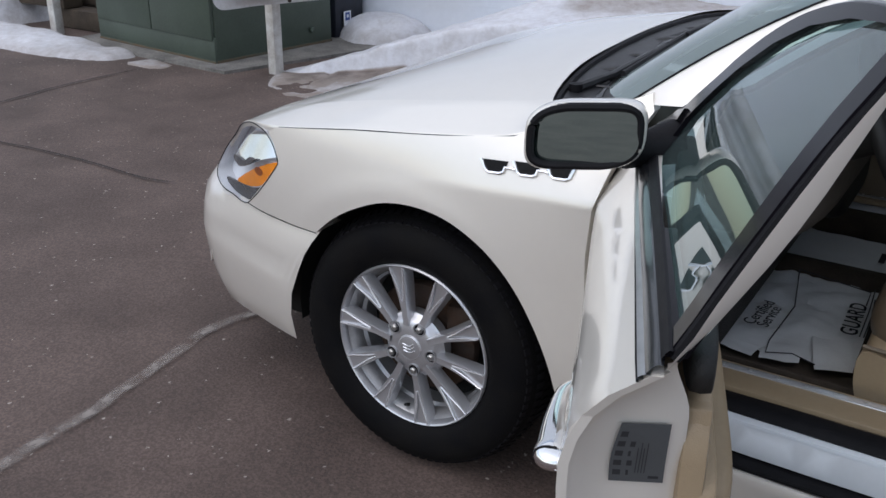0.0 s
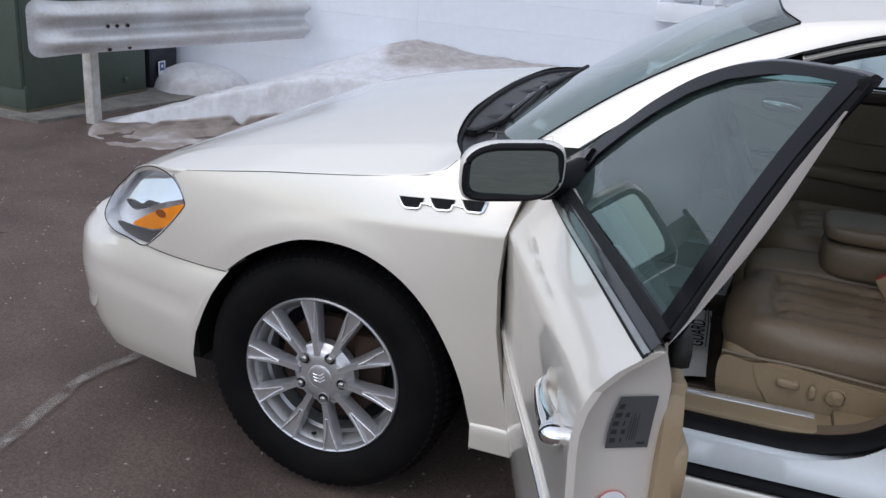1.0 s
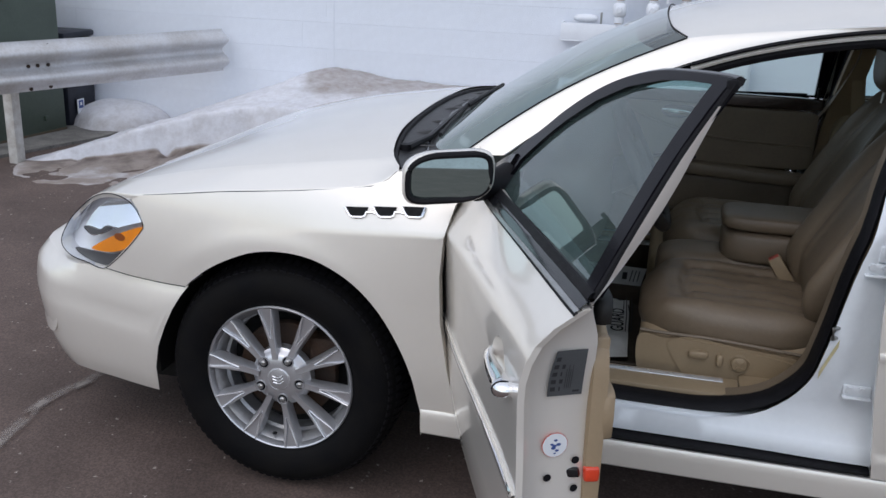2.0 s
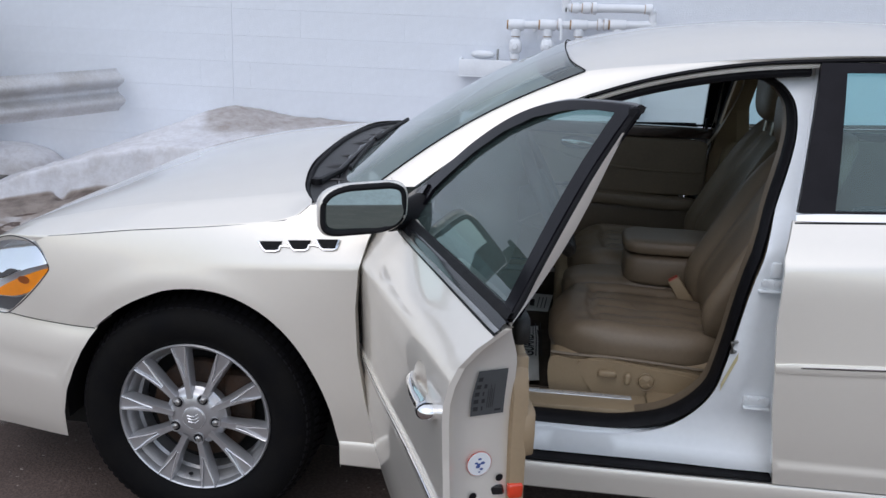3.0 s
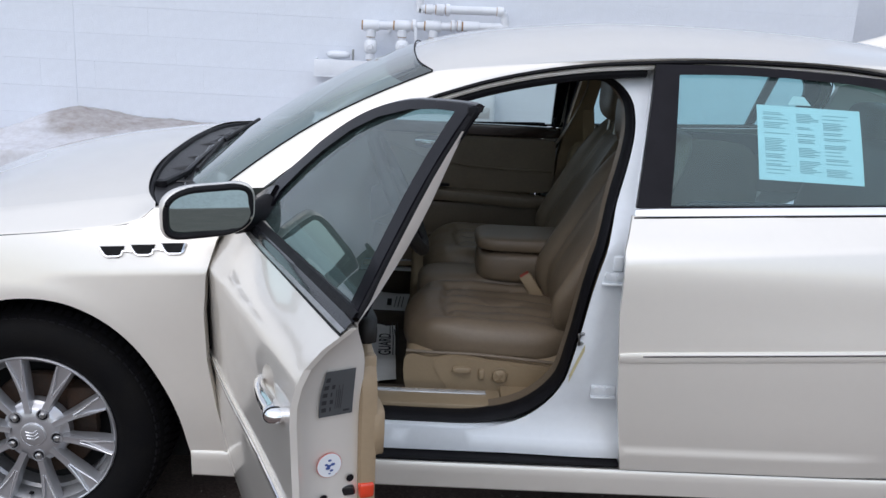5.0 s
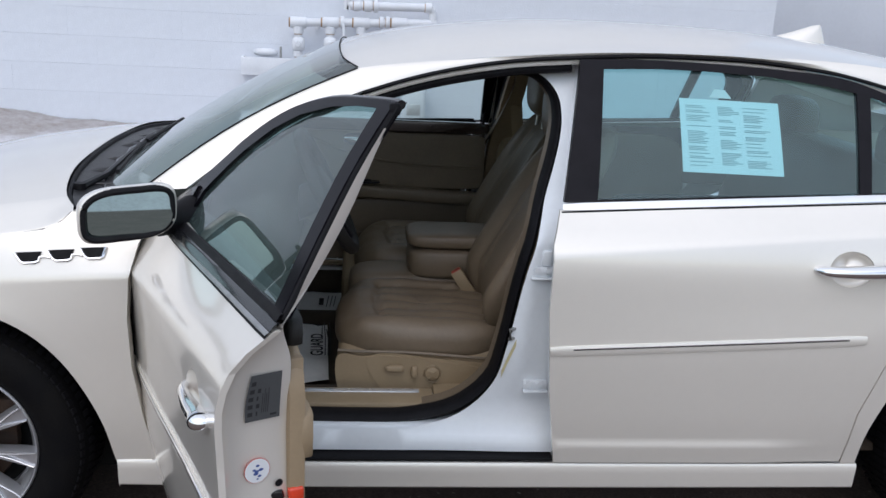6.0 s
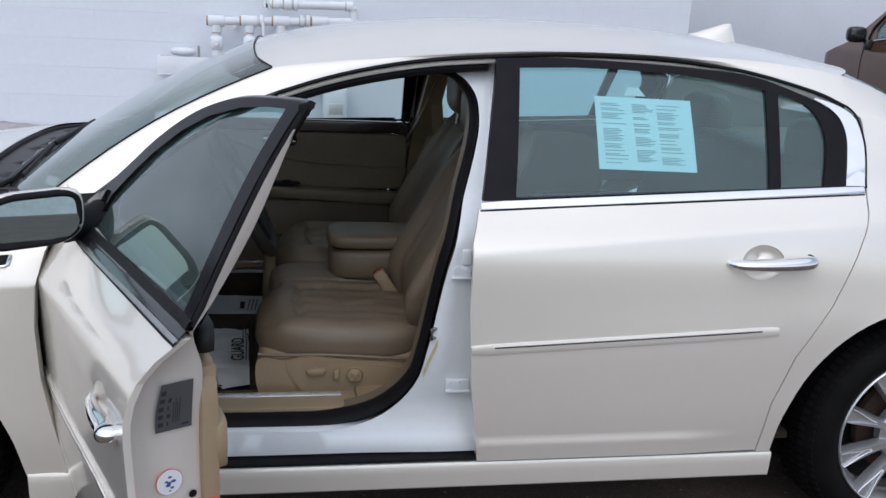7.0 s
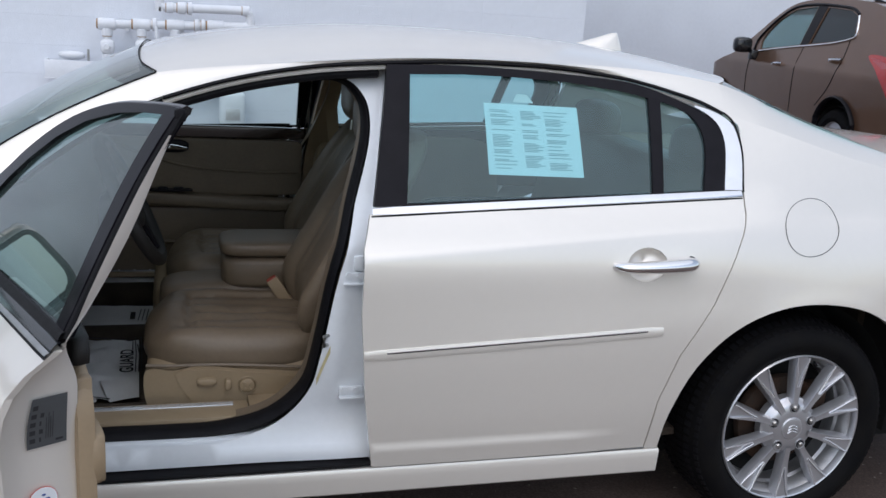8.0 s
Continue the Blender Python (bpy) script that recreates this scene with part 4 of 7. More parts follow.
def bumper_half(m):
    rows = []
    prof = curve([(0.17, -0.05), (0.235, -0.018), (0.30, 0.0), (0.40, 0.012), (0.455, 0.012), (0.475, 0.004), (0.50, 0.008), (0.56, 0.0), (0.605, -0.012)])
    xs = [-0.262, -0.285, -0.310, -0.340, -0.365, -0.385, -0.398, -0.45, -0.52, -0.60, -0.68, -0.76, -0.83, -0.89, -0.94, -0.98, -1.01, -1.035, -1.05, -1.062, -1.068]
    for i, x in enumerate(xs):
        half = HALF(0.55) * PLAN(x) if i < len(xs) - 1 else 0.0
        row = []
        low = [0.601, 0.570, 0.530, 0.472, 0.405, 0.330, 0.238][i] if i < 7 else 0.238 - 0.03 * smooth(0.4, 0.95, -x)
        top = 0.603 - 0.040 * smooth(0.56, 0.85, -x)
        for k in range(15):
            z = low + (top - low) * k / 14
            d = prof(z) - 0.055 * smooth(0.485, 0.60, z) * smooth(0.64, 0.84, -x)
            sc = HALF(z) / HALF(0.55)
            ax = x - (d * smooth(0.70, 1.00, -x))
            row.append((ax, -(half * (0.6 + 0.4 * sc) + d * (1 - smooth(0.85, 1.06, -x))), z))
        ax, ay, az = row[-1]
        row.append((ax + 0.02 * smooth(0.8, 1.05, -x), ay + 0.012, az + 0.003))
        row.append((ax + 0.09 * smooth(0.8, 1.05, -x), ay + 0.09 * (1 - smooth(0.9, 1.06, -x)), az + 0.003))
        rows.append(row)
    return grid_part("front_bumper", rows, PAINT, car, m=m)


bumper_half(I4)
bumper_half(FLIP)
for m in (I4, FLIP):
    panel("fog_lamp_recess", spline([(-0.93, 0.37), (-0.86, 0.40), (-0.80, 0.375), (-0.83, 0.325), (-0.91, 0.315)], 4, True),
          lambda x, z: HALF(0.5) * PLAN(x) + 0.006, PAINT, car, m=m, depth=0.01, step=0.03)

rows = [[(-0.87 - 0.08 * math.cos(y / 0.55 * 1.4) + 0.03 * t, y, 0.490 + 0.120 * t) for y in [-0.56 + 0.056 * k for k in range(21)]] for t in (0, 0.5, 1.0)]
grid_part("grille", rows, CHROME, car, "chrome grille surround", thick=0.02)

# headlight insides
for m in (I4, FLIP):
    tube("bumper_gap", [(x, -side(x, 0.6045) - 0.0004, 0.6045) for x in [-0.555 + 0.292 * k / 14 for k in range(15)]], 0.0013, SATIN, car, "thin dark bumper gap", m, 6)
    panel("headlight_bowl", spline(LAMP, 4, True), sunk(0.062), LAMPSILVER, car, "silvered headlight bowl", m=m, depth=0.0, step=0.04)
    rim = spline(LAMP, 4, True)
    grid_part("headlight_bezel", [[(x, -side(x, z) + d, z) for x, z in rim] for d in (0.003, 0.066)], LAMPSILVER, car, "silver headlight bezel", m=m, closed=True)
    panel("turn_signal", spline([(-0.401, 0.757), (-0.503, 0.716), (-0.595, 0.666), (-0.618, 0.645), (-0.54, 0.654), (-0.470, 0.680), (-0.430, 0.716)], 4, True),
          sunk(0.004), AMBER, car, "amber turn signal", m=m, depth=0.02, step=0.02)
    # bulb shape in a darker amber, its shade put into the colour
    panel("signal_bulb", spline([(-0.470, 0.716), (-0.485, 0.722), (-0.510, 0.716), (-0.512, 0.704), (-0.490, 0.700), (-0.472, 0.706)], 3, True), sunk(0.0032), AMBERDARK, car, "amber bulb darkened for its shade", m=m, depth=0.002, step=0.02)
    panel("lamp_skirt", spline([(-0.71, 0.625), (-0.62, 0.636), (-0.54, 0.646), (-0.475, 0.668), (-0.525, 0.628), (-0.572, 0.604), (-0.65, 0.607)], 4, True), sunk(0.014), LAMPDARK, car, "dark lower lamp skirt", m=m, depth=0.006, step=0.03)
    panel("lamp_reflector", spline([(-0.665, 0.700), (-0.640, 0.745), (-0.592, 0.782), (-0.535, 0.806), (-0.475, 0.813), (-0.430, 0.790), (-0.410, 0.766), (-0.50, 0.733), (-0.585, 0.694), (-0.630, 0.682)], 3, True), lambda x, z: side(x, z) - 0.010 - 0.40 * max(0.0, z - 0.69), LAMPBRIGHT, car, "bright faceted reflector", m=m, depth=0.006, step=0.03)
    panel("reflector_shade", spline([(-0.672, 0.696), (-0.640, 0.706), (-0.590, 0.708), (-0.560, 0.726), (-0.528, 0.728), (-0.585, 0.698), (-0.630, 0.686)], 3, True), sunk(0.007), LAMPDARK, car, "dark band under the reflector", m=m, depth=0.006, step=0.02)
    tube("lens_seal", [(x, -side(x, z) - 0.0005, z) for x, z in rim], 0.0014, RUBBER, car, "black lens seal", m, 6, True)

# hood
EDGE_Z = curve([(-1.0, 0.60), (-0.9, 0.622), (-0.80, 0.655), (-0.765, 0.697), (-0.70, 0.753), (-0.62, 0.802), (-0.558, 0.825), (-0.498, 0.835), (-0.46, 0.840), (-0.40, 0.849), (-0.155, 0.887), (0.085, 0.914), (0.268, 0.940), (0.311, 0.960), (0.330, 0.979)])
MID_Z = curve([(-1.0, 0.62), (-0.92, 0.668), (-0.80, 0.732), (-0.59, 0.822), (-0.26, 0.930), (0.06, 1.000), (0.24, 1.028)])


def hood_front(v):
    """x of the hood's front edge at v (0 at the side, 1 on the centre line)."""
    return curve([(0.0, -0.762), (0.05, -0.778), (0.12, -0.795), (0.22, -0.812), (0.36, -0.838), (0.55, -0.872), (0.8, -0.908), (1.0, -0.92)])(v)


def hood_rear(v):
    return curve([(0.0, 0.335), (0.06, 0.322), (0.2, 0.275), (0.45, 0.235), (0.7, 0.222), (1.0, 0.218)])(v)


def hood_point(v, u):
    a, b = hood_front(v), hood_rear(v)
    x = a + (b - a) * u
    ye = side(max(x, -0.98), EDGE_Z(x))
    y = -ye * (1 - v)
    w = 1 - (1 - v) ** 2.2
    z = EDGE_Z(x) + (MID_Z(x) - EDGE_Z(x)) * w
    z += 0.019 * min(v / 0.15, 1) * (1 - smooth(0.15, 0.85, v)) * smooth(-0.75, -0.3, x)
    return (x, y, z)


VS = [0.0, 0.01, 0.025, 0.05, 0.08, 0.115, 0.15, 0.16, 0.22, 0.28, 0.36, 0.45, 0.55, 0.66, 0.78, 0.9, 1.0]
rows = [[hood_point(v, u / 26) for u in range(27)] for v in VS]
rows += [[(x, -y, z) for x, y, z in r] for r in rows[-2::-1]]
rolled = [[(x, y + 0.004, z - 0.016) for x, y, z in rows[0]], [(x, y + 0.001, z - 0.004) for x, y, z in rows[0]], [(x, y + 0.003, z + 0.0005) for x, y, z in rows[0]]]
rows = rolled + rows[1:-1] + [[(x, -y, z) for x, y, z in r] for r in rolled[::-1]]
grid_part("hood", rows, PAINT, car)

for m in (I4, FLIP):
    tube("hood_gap", [(x, -side(x, EDGE_Z(x)) + 0.0015, EDGE_Z(x) - 0.0025) for x in [-0.40 + 0.73 * k / 40 for k in range(41)]], 0.0014, SATIN, car, "thin dark hood gap", m, 6)

# cowl tray and wipers
cowl = [[(hood_rear(v) - 0.02, -s * 0.86 * (1 - v), 0.955 + 0.05 * (1 - (1 - v) ** 2)) for v in (0, 0.1, 0.25, 0.5, 0.75, 1.0)] for s in (1,)][0]
cowl = cowl + [(x, -y, z) for x, y, z in cowl[-2::-1]]
grid_part("cowl_tray", [cowl, [(x + 0.10, y * 0.98, z - 0.006) for x, y, z in cowl], [(x + 0.19, y * 0.96, z + 0.006) for x, y, z in cowl]], COWL, car, "black plastic cowl tray", thick=0.01)
for y, w, lean in ((-0.70, 0.020, 0.05), (-0.57, 0.012, 0.02), (-0.43, 0.030, 0.06), (-0.27, 0.014, 0.03), (-0.05, 0.022, 0.05), (0.18, 0.014, 0.03), (0.42, 0.026, 0.05), (0.62, 0.014, 0.03)):
    xx = hood_rear(1 - abs(y) / 0.87) + 0.02
    zt = 0.955 + 0.05 * (1 - (abs(y) / 0.86) ** 2)
    tube("cowl_rib", [(xx, y, zt - 0.004), (xx + 0.05, y + lean * 0.4, zt + 0.006), (xx + 0.14, y + lean, zt + 0.004)], [w * 0.5, w * 0.6, w * 0.35], COWL, car, "moulded rib in the cowl tray", sides=8, flat=0.6)
seal = [(hood_rear(1 - abs(y) / 0.87) + 0.004, y, 0.962 + 0.052 * (1 - (abs(y) / 0.86) ** 2)) for y in [-0.80 + 0.05 * k for k in range(33)]]
tube("hood_seal", seal, 0.010, RUBBER, car, "black rubber hood seal", sides=8)
trough = [(x + 0.085, y * 0.98, z - 0.004) for x, y, z in seal[2:-2]]
tube("cowl_ridge", trough, [0.006 + 0.004 * math.sin(k * 1.7) for k in range(len(trough))], BLACK, car, "glossy ridge of the cowl tray", sides=8)
for y0, y1 in ((-0.62, 0.02), (-0.06, 0.55)):
    x0, x1 = hood_rear(1 - abs(y0) / 0.87) + 0.06, hood_rear(1 - abs(y1) / 0.87) + 0.15
    tube("wiper_arm", [(x0 - 0.03, y0, 0.990), (x0 + 0.01, y0 + 0.12, 1.004), (x1 - 0.06, y1, 1.010)], [0.012, 0.010, 0.006], COWL, car, "black wiper arm", sides=8)
    tube("wiper_blade", [(x0 + 0.05, y0 + 0.08, 1.020), (x1 - 0.05, y1 + 0.06, 1.016)], 0.007, RUBBER, car, "rubber wiper blade", sides=6)
    turned("wiper_pivot", [(0.0, -0.012), (0.016, -0.012), (0.016, 0.012), (0.0, 0.012)], RUBBER, car, m=Matrix.Translation((x0 - 0.03, y0, 0.990)) @ Matrix.Rotation(radians(90), 4, "X"), sides=16)

# windscreen, its tinted band, and pillars
BASE = [(0.480, 0.80, 1.020), (0.382, 0.65, 1.010), (0.348, 0.36, 1.010), (0.338, 0.0, 1.012)]
TOP = [(1.022, 0.640, 1.338), (0.986, 0.575, 1.354), (0.972, 0.42, 1.366), (0.966, 0.20, 1.370), (0.965, 0.0, 1.371)]


def across(pts):
    left = spline([(x, -y, z) for x, y, z in pts], 4)
    return left + [(x, -y, z) for x, y, z in left[-2::-1]]


lo, hi = across(BASE), across(TOP)


def lerp3(a, b, t, bulge=0.0):
    return tuple(p + (q - p) * t + (bulge * math.sin(math.pi * t) * (0.45 if i == 2 else (-0.35 if i == 0 else 0))) for i, (p, q) in enumerate(zip(a, b)))


grid_part("windscreen", [[lerp3(a, b, t / 8, 0.05) for a, b in zip(lo, hi)][::-1] for t in range(8)], WSCREEN, car, "green-tinted windscreen")
grid_part("windscreen_band", [[lerp3(a, b, t, 0.05) for a, b in zip(lo, hi)][::-1] for t in (0.875, 0.94, 1.0)], TINTED, car, "dark shade band of the windscreen")
PILLARS = []
for m in (I4, FLIP):
    inner = [lerp3(lo[0], hi[0], t / 10, 0.05) for t in range(11)]
    outer = spline([(0.600, 1.036), (0.715, 1.122), (0.850, 1.208), (1.040, 1.284)], 4)
    outer = [(x, -side(x, z), z) for x, z in outer]
    outer = [outer[min(len(outer) - 1, round(i * (len(outer) - 1) / 10))] for i in range(11)]
    PILLARS.append((inner, outer))
    tube("windscreen_top_seal", [(x, y, z + 0.003) for x, y, z in hi[:len(hi) // 2 + 1]], 0.0022, RUBBER, car, "black windscreen seal", m=m, sides=6)
    tube("windscreen_seal", [(x, y - 0.001, z + 0.001) for x, y, z in inner], 0.0022, RUBBER, car, m=m, sides=6)

# roof
RAIL = spline([(1.022, 0.640, 1.338), (1.10, 0.632, 1.350), (1.295, 0.612, 1.372), (1.612, 0.590, 1.400), (1.99, 0.580, 1.412), (2.341, 0.588, 1.408), (2.535, 0.600, 1.394), (2.67, 0.597, 1.376)], 5)
CREST = curve([(0.965, 1.371), (1.0, 1.384), (1.05, 1.399), (1.12, 1.416), (1.26, 1.441), (1.42, 1.460), (1.60, 1.476), (1.9, 1.481), (2.2, 1.474), (2.45, 1.456), (2.60, 1.436), (2.80, 1.397)])
rows = []
for i, (x, y, z) in enumerate(RAIL):
    t = i / (len(RAIL) - 1)
    row = []
    for k in range(25):
        v = -1 + k / 12
        xc = 0.965 + (2.80 - 0.965) * t
        px = xc + (x - xc) * abs(v) ** 4.5
        e = abs(v) ** 2.4
        row.append((px, y * v * (1 + 0.04 * math.sin(math.pi * abs(v))), CREST(xc) + (z - CREST(xc)) * e))
    rows.append(row)
grid_part("roof", rows, PAINT, car, thick=-0.012)
rows = [[(x, y * 0.98, z - 0.03) for x, y, z in r] for r in rows]
grid_part("headliner", rows[::-1], HEADLINER, car, "tan fabric headliner")
# side rail under the roof, white lip and the dark gutter line
for m in (I4, FLIP):
    line = [(1.040, 1.284), (1.16, 1.322), (1.295, 1.354), (1.45, 1.379), (1.612, 1.393), (1.80, 1.404), (1.99, 1.406), (2.158, 1.402), (2.33, 1.385), (2.416, 1.370), (2.502, 1.350), (2.589, 1.326), (2.656, 1.297)]
    gut = [(x, -side(x, z), z) for x, z in spline(line, 3)]
    up = spline(RAIL, 1)
    top = [up[min(len(up) - 1, round(i * (len(up) - 1) / (len(gut) - 1)))] for i in range(len(gut))]
    top = [(x, -y, z) for x, y, z in top]
    inner, outer = PILLARS[0]
    upper, lower = inner + top[1:], outer + gut[1:]
    bow = [tuple((p + q) / 2 + (0.003 if i == 2 else (-0.007 if i == 1 else 0)) for i, (p, q) in enumerate(zip(a, b))) for a, b in zip(upper, lower)]
    grid_part("roof_side_rail", [upper, bow, lower, [(x, y + 0.03, z - 0.006) for x, y, z in lower]], PAINT, car, "white windscreen pillar and roof rail", m=m, angle=60)
    tube("gutter_seal", [(x, y + 0.002, z - 0.006) for x, y, z in gut], 0.0055, RUBBER, car, m=m, sides=6)
    rail2 = [(x, y + 0.012, z - 0.018) for x, y, z in gut]
    tube("drip_rail", rail2, 0.007, PAINT, car, m=m, sides=6)
    tube("door_header_seal", [(x, y + 0.03, z - 0.034) for x, y, z in gut if x < 1.63], 0.014, RUBBER, car, m=m, sides=8)

# antenna fin
rows = []
for i in range(9):
    t = i / 8
    w = 0.036 * (1 - t) ** 0.7 + 0.006
    x0, x1 = 2.35 + 0.225 * t ** 0.8, 2.625 - 0.025 * t
    rows.append([(x0 + (x1 - x0) * (0.5 - 0.5 * math.cos(a)), w * math.sin(a) * (0.6 + 0.4 * (0.5 - 0.5 * math.cos(a))), 1.437 + 0.062 * t) for a in [2 * math.pi * j / 20 for j in range(20)]])
rows.append([(2.598, 0, 1.501)] * 20)
grid_part("antenna_fin", rows, PAINT, car, "white roof antenna fin", closed=True)

# rear: quarter panels, deck, back glass, rear bumper
ARCH_R = [(2.431, 0.330), (2.446, 0.445), (2.511, 0.589), (2.622, 0.697), (2.768, 0.756), (2.926, 0.766), (3.090, 0.735), (3.22, 0.66), (3.31, 0.56), (3.36, 0.44), (3.375, 0.30)]
for m in (I4, FLIP):
    panel("rear_quarter_panel", spline(ARCH_R, 4) + [(3.6, 0.28), (3.9, 0.30), (4.09, 0.34), (4.10, 0.6), (4.09, 0.9), (4.06, 1.05), (3.8, 1.085), (3.5, 1.11), (3.25, 1.14), (3.10, 1.172), (2.95, 1.212),
                                   (2.80, 1.255), (2.735, 1.272), (2.700, 1.262), (2.696, 1.198), (2.688, 1.14), (2.675, 1.080), (2.664, 1.02), (2.622, 0.946), (2.545, 0.775), (2.452, 0.627), (2.404, 0.487), (2.388, 0.330)],
          side, PAINT, car, m=m, depth=0.03, fold=crease, extra=RINGS)
    ring = [(2.885 + 0.100 * math.cos(a), 0.985 + 0.076 * math.sin(a) + 0.016 * math.cos(a)) for a in [2 * math.pi * k / 40 for k in range(40)]]
    pts = [(x, -side(x, z) - 0.0005, z) for x, z in ring]
    if m is I4:
        tube("fuel_door_gap", pts, 0.0009, SATIN, car, "dark gap round the fuel door", closed=True, sides=6)
    tube("corner_gap", [(x, -side(x, z) - 0.0005, z) for x, z in spline([(2.656, 1.295), (2.684, 1.266), (2.694, 1.198), (2.686, 1.14), (2.673, 1.08)], 4)], 0.003, RUBBER, car, "thin dark trim gap", m, 6)
    panel("quarter_corner", [(2.656, 1.297), (2.72, 1.276), (2.80, 1.255), (2.80, 1.235), (2.702, 1.24), (2.696, 1.262)], lambda x, z: side(x, z) + 0.0016 * smooth(1.237, 1.254, z) - 0.0012, PAINT, car, m=m, depth=0.0, step=0.02)
    # sail between roof and quarter
    a = [(x, -side(x, z), z) for x, z in spline([(2.656, 1.297), (2.72, 1.276), (2.80, 1.255), (2.95, 1.212), (3.10, 1.172), (3.25, 1.14)], 3)]
    b = spline([(2.67, -0.597, 1.376), (2.74, -0.597, 1.356), (2.80, -0.60, 1.335), (2.95, -0.61, 1.280), (3.08, -0.63, 1.238), (3.20, -0.65, 1.203), (3.33, -0.68, 1.165)], 3)
    b = [b[round(i * (len(b) - 1) / (len(a) - 1))] for i in range(len(a))]
    grid_part("sail_pillar", [b, [tuple((p + q) / 2 + (0.003 if i == 2 else (-0.007 if i == 1 else 0)) for i, (p, q) in enumerate(zip(u, v))) for u, v in zip(a, b)], a], PAINT, car, m=m)
bt = across([(2.67, 0.590, 1.372), (2.77, 0.4, 1.385), (2.80, 0.0, 1.393)])
bb = across([(3.33, 0.68, 1.160), (3.36, 0.4, 1.172), (3.38, 0.0, 1.180)])
grid_part("rear_window", [[lerp3(p, q, t / 6, -0.0) for p, q in zip(bt, bb)][::-1] for t in range(7)], GLASS, car, "tinted rear window")
deck = [[(3.34 + (4.05 - 3.34) * t, y, (1.165 - 0.045 * t) + 0.02 * (1 - (y / 0.8) ** 2)) for y in [-0.80 + 0.1 * k for k in range(17)]] for t in (0, 0.25, 0.5, 0.75, 1.0)]
deck = [[(x, y * (HALF(1.1) * PLAN(x) / 0.80), z) for x, y, z in r] for r in deck]
grid_part("boot_lid", deck, PAINT, car, thick=-0.02)
tail = [[(4.05 + 0.05 * math.sin(math.pi * t), y * (0.62 + 0.06 * math.sin(math.pi * t)) / 0.62, 1.12 - 0.82 * t) for y in [-0.62 + 0.062 * k for k in range(21)]] for t in [k / 10 for k in range(11)]]
grid_part("rear_bumper", tail, PAINT, car, thick=-0.02)

# underbody, wheel wells: near-black for the shade they lie in
block("floorpan", (-0.85, -0.60, 0.145), (3.95, 0.60, 0.30), VOID, car, "underbody coloured near-black for shade", bevel=0.02)
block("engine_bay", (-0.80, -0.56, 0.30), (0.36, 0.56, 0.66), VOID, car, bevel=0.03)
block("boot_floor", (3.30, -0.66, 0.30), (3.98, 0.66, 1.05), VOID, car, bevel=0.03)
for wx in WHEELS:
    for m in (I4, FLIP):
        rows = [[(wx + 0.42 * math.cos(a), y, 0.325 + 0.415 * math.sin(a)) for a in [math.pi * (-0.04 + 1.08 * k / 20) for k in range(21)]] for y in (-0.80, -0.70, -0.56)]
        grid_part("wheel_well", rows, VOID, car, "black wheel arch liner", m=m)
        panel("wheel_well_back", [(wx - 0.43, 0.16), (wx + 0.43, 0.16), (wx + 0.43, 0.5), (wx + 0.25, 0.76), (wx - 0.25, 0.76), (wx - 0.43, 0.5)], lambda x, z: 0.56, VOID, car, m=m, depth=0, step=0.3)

# rocker mouldings
for m in (I4, FLIP):
    prof = [(0.324, 0.006), (0.330, 0.0), (0.330, -0.006), (0.322, -0.010), (0.300, -0.008), (0.272, -0.006), (0.258, -0.004), (0.250, 0.006), (0.248, 0.05)]
    rows = [[(x, -(HALF(0.30) * PLAN(x)) + d, z - 0.002 * (x - 1.4)) for z, d in prof] for x in [0.426 + (2.436 - 0.426) * k / 24 for k in range(25)]]
    grid_part("rocker_moulding", rows, PAINT, car, "white rocker moulding", m=m)
    for x in (0.4262, 2.4358):
        panel("rocker_end", [(x - 0.0, 0.25), (x + 0.001, 0.25), (x + 0.001, 0.328), (x, 0.328)], lambda a, b: HALF(0.30) * PLAN(a), PAINT, car, m=m, depth=0.06, step=0.05)


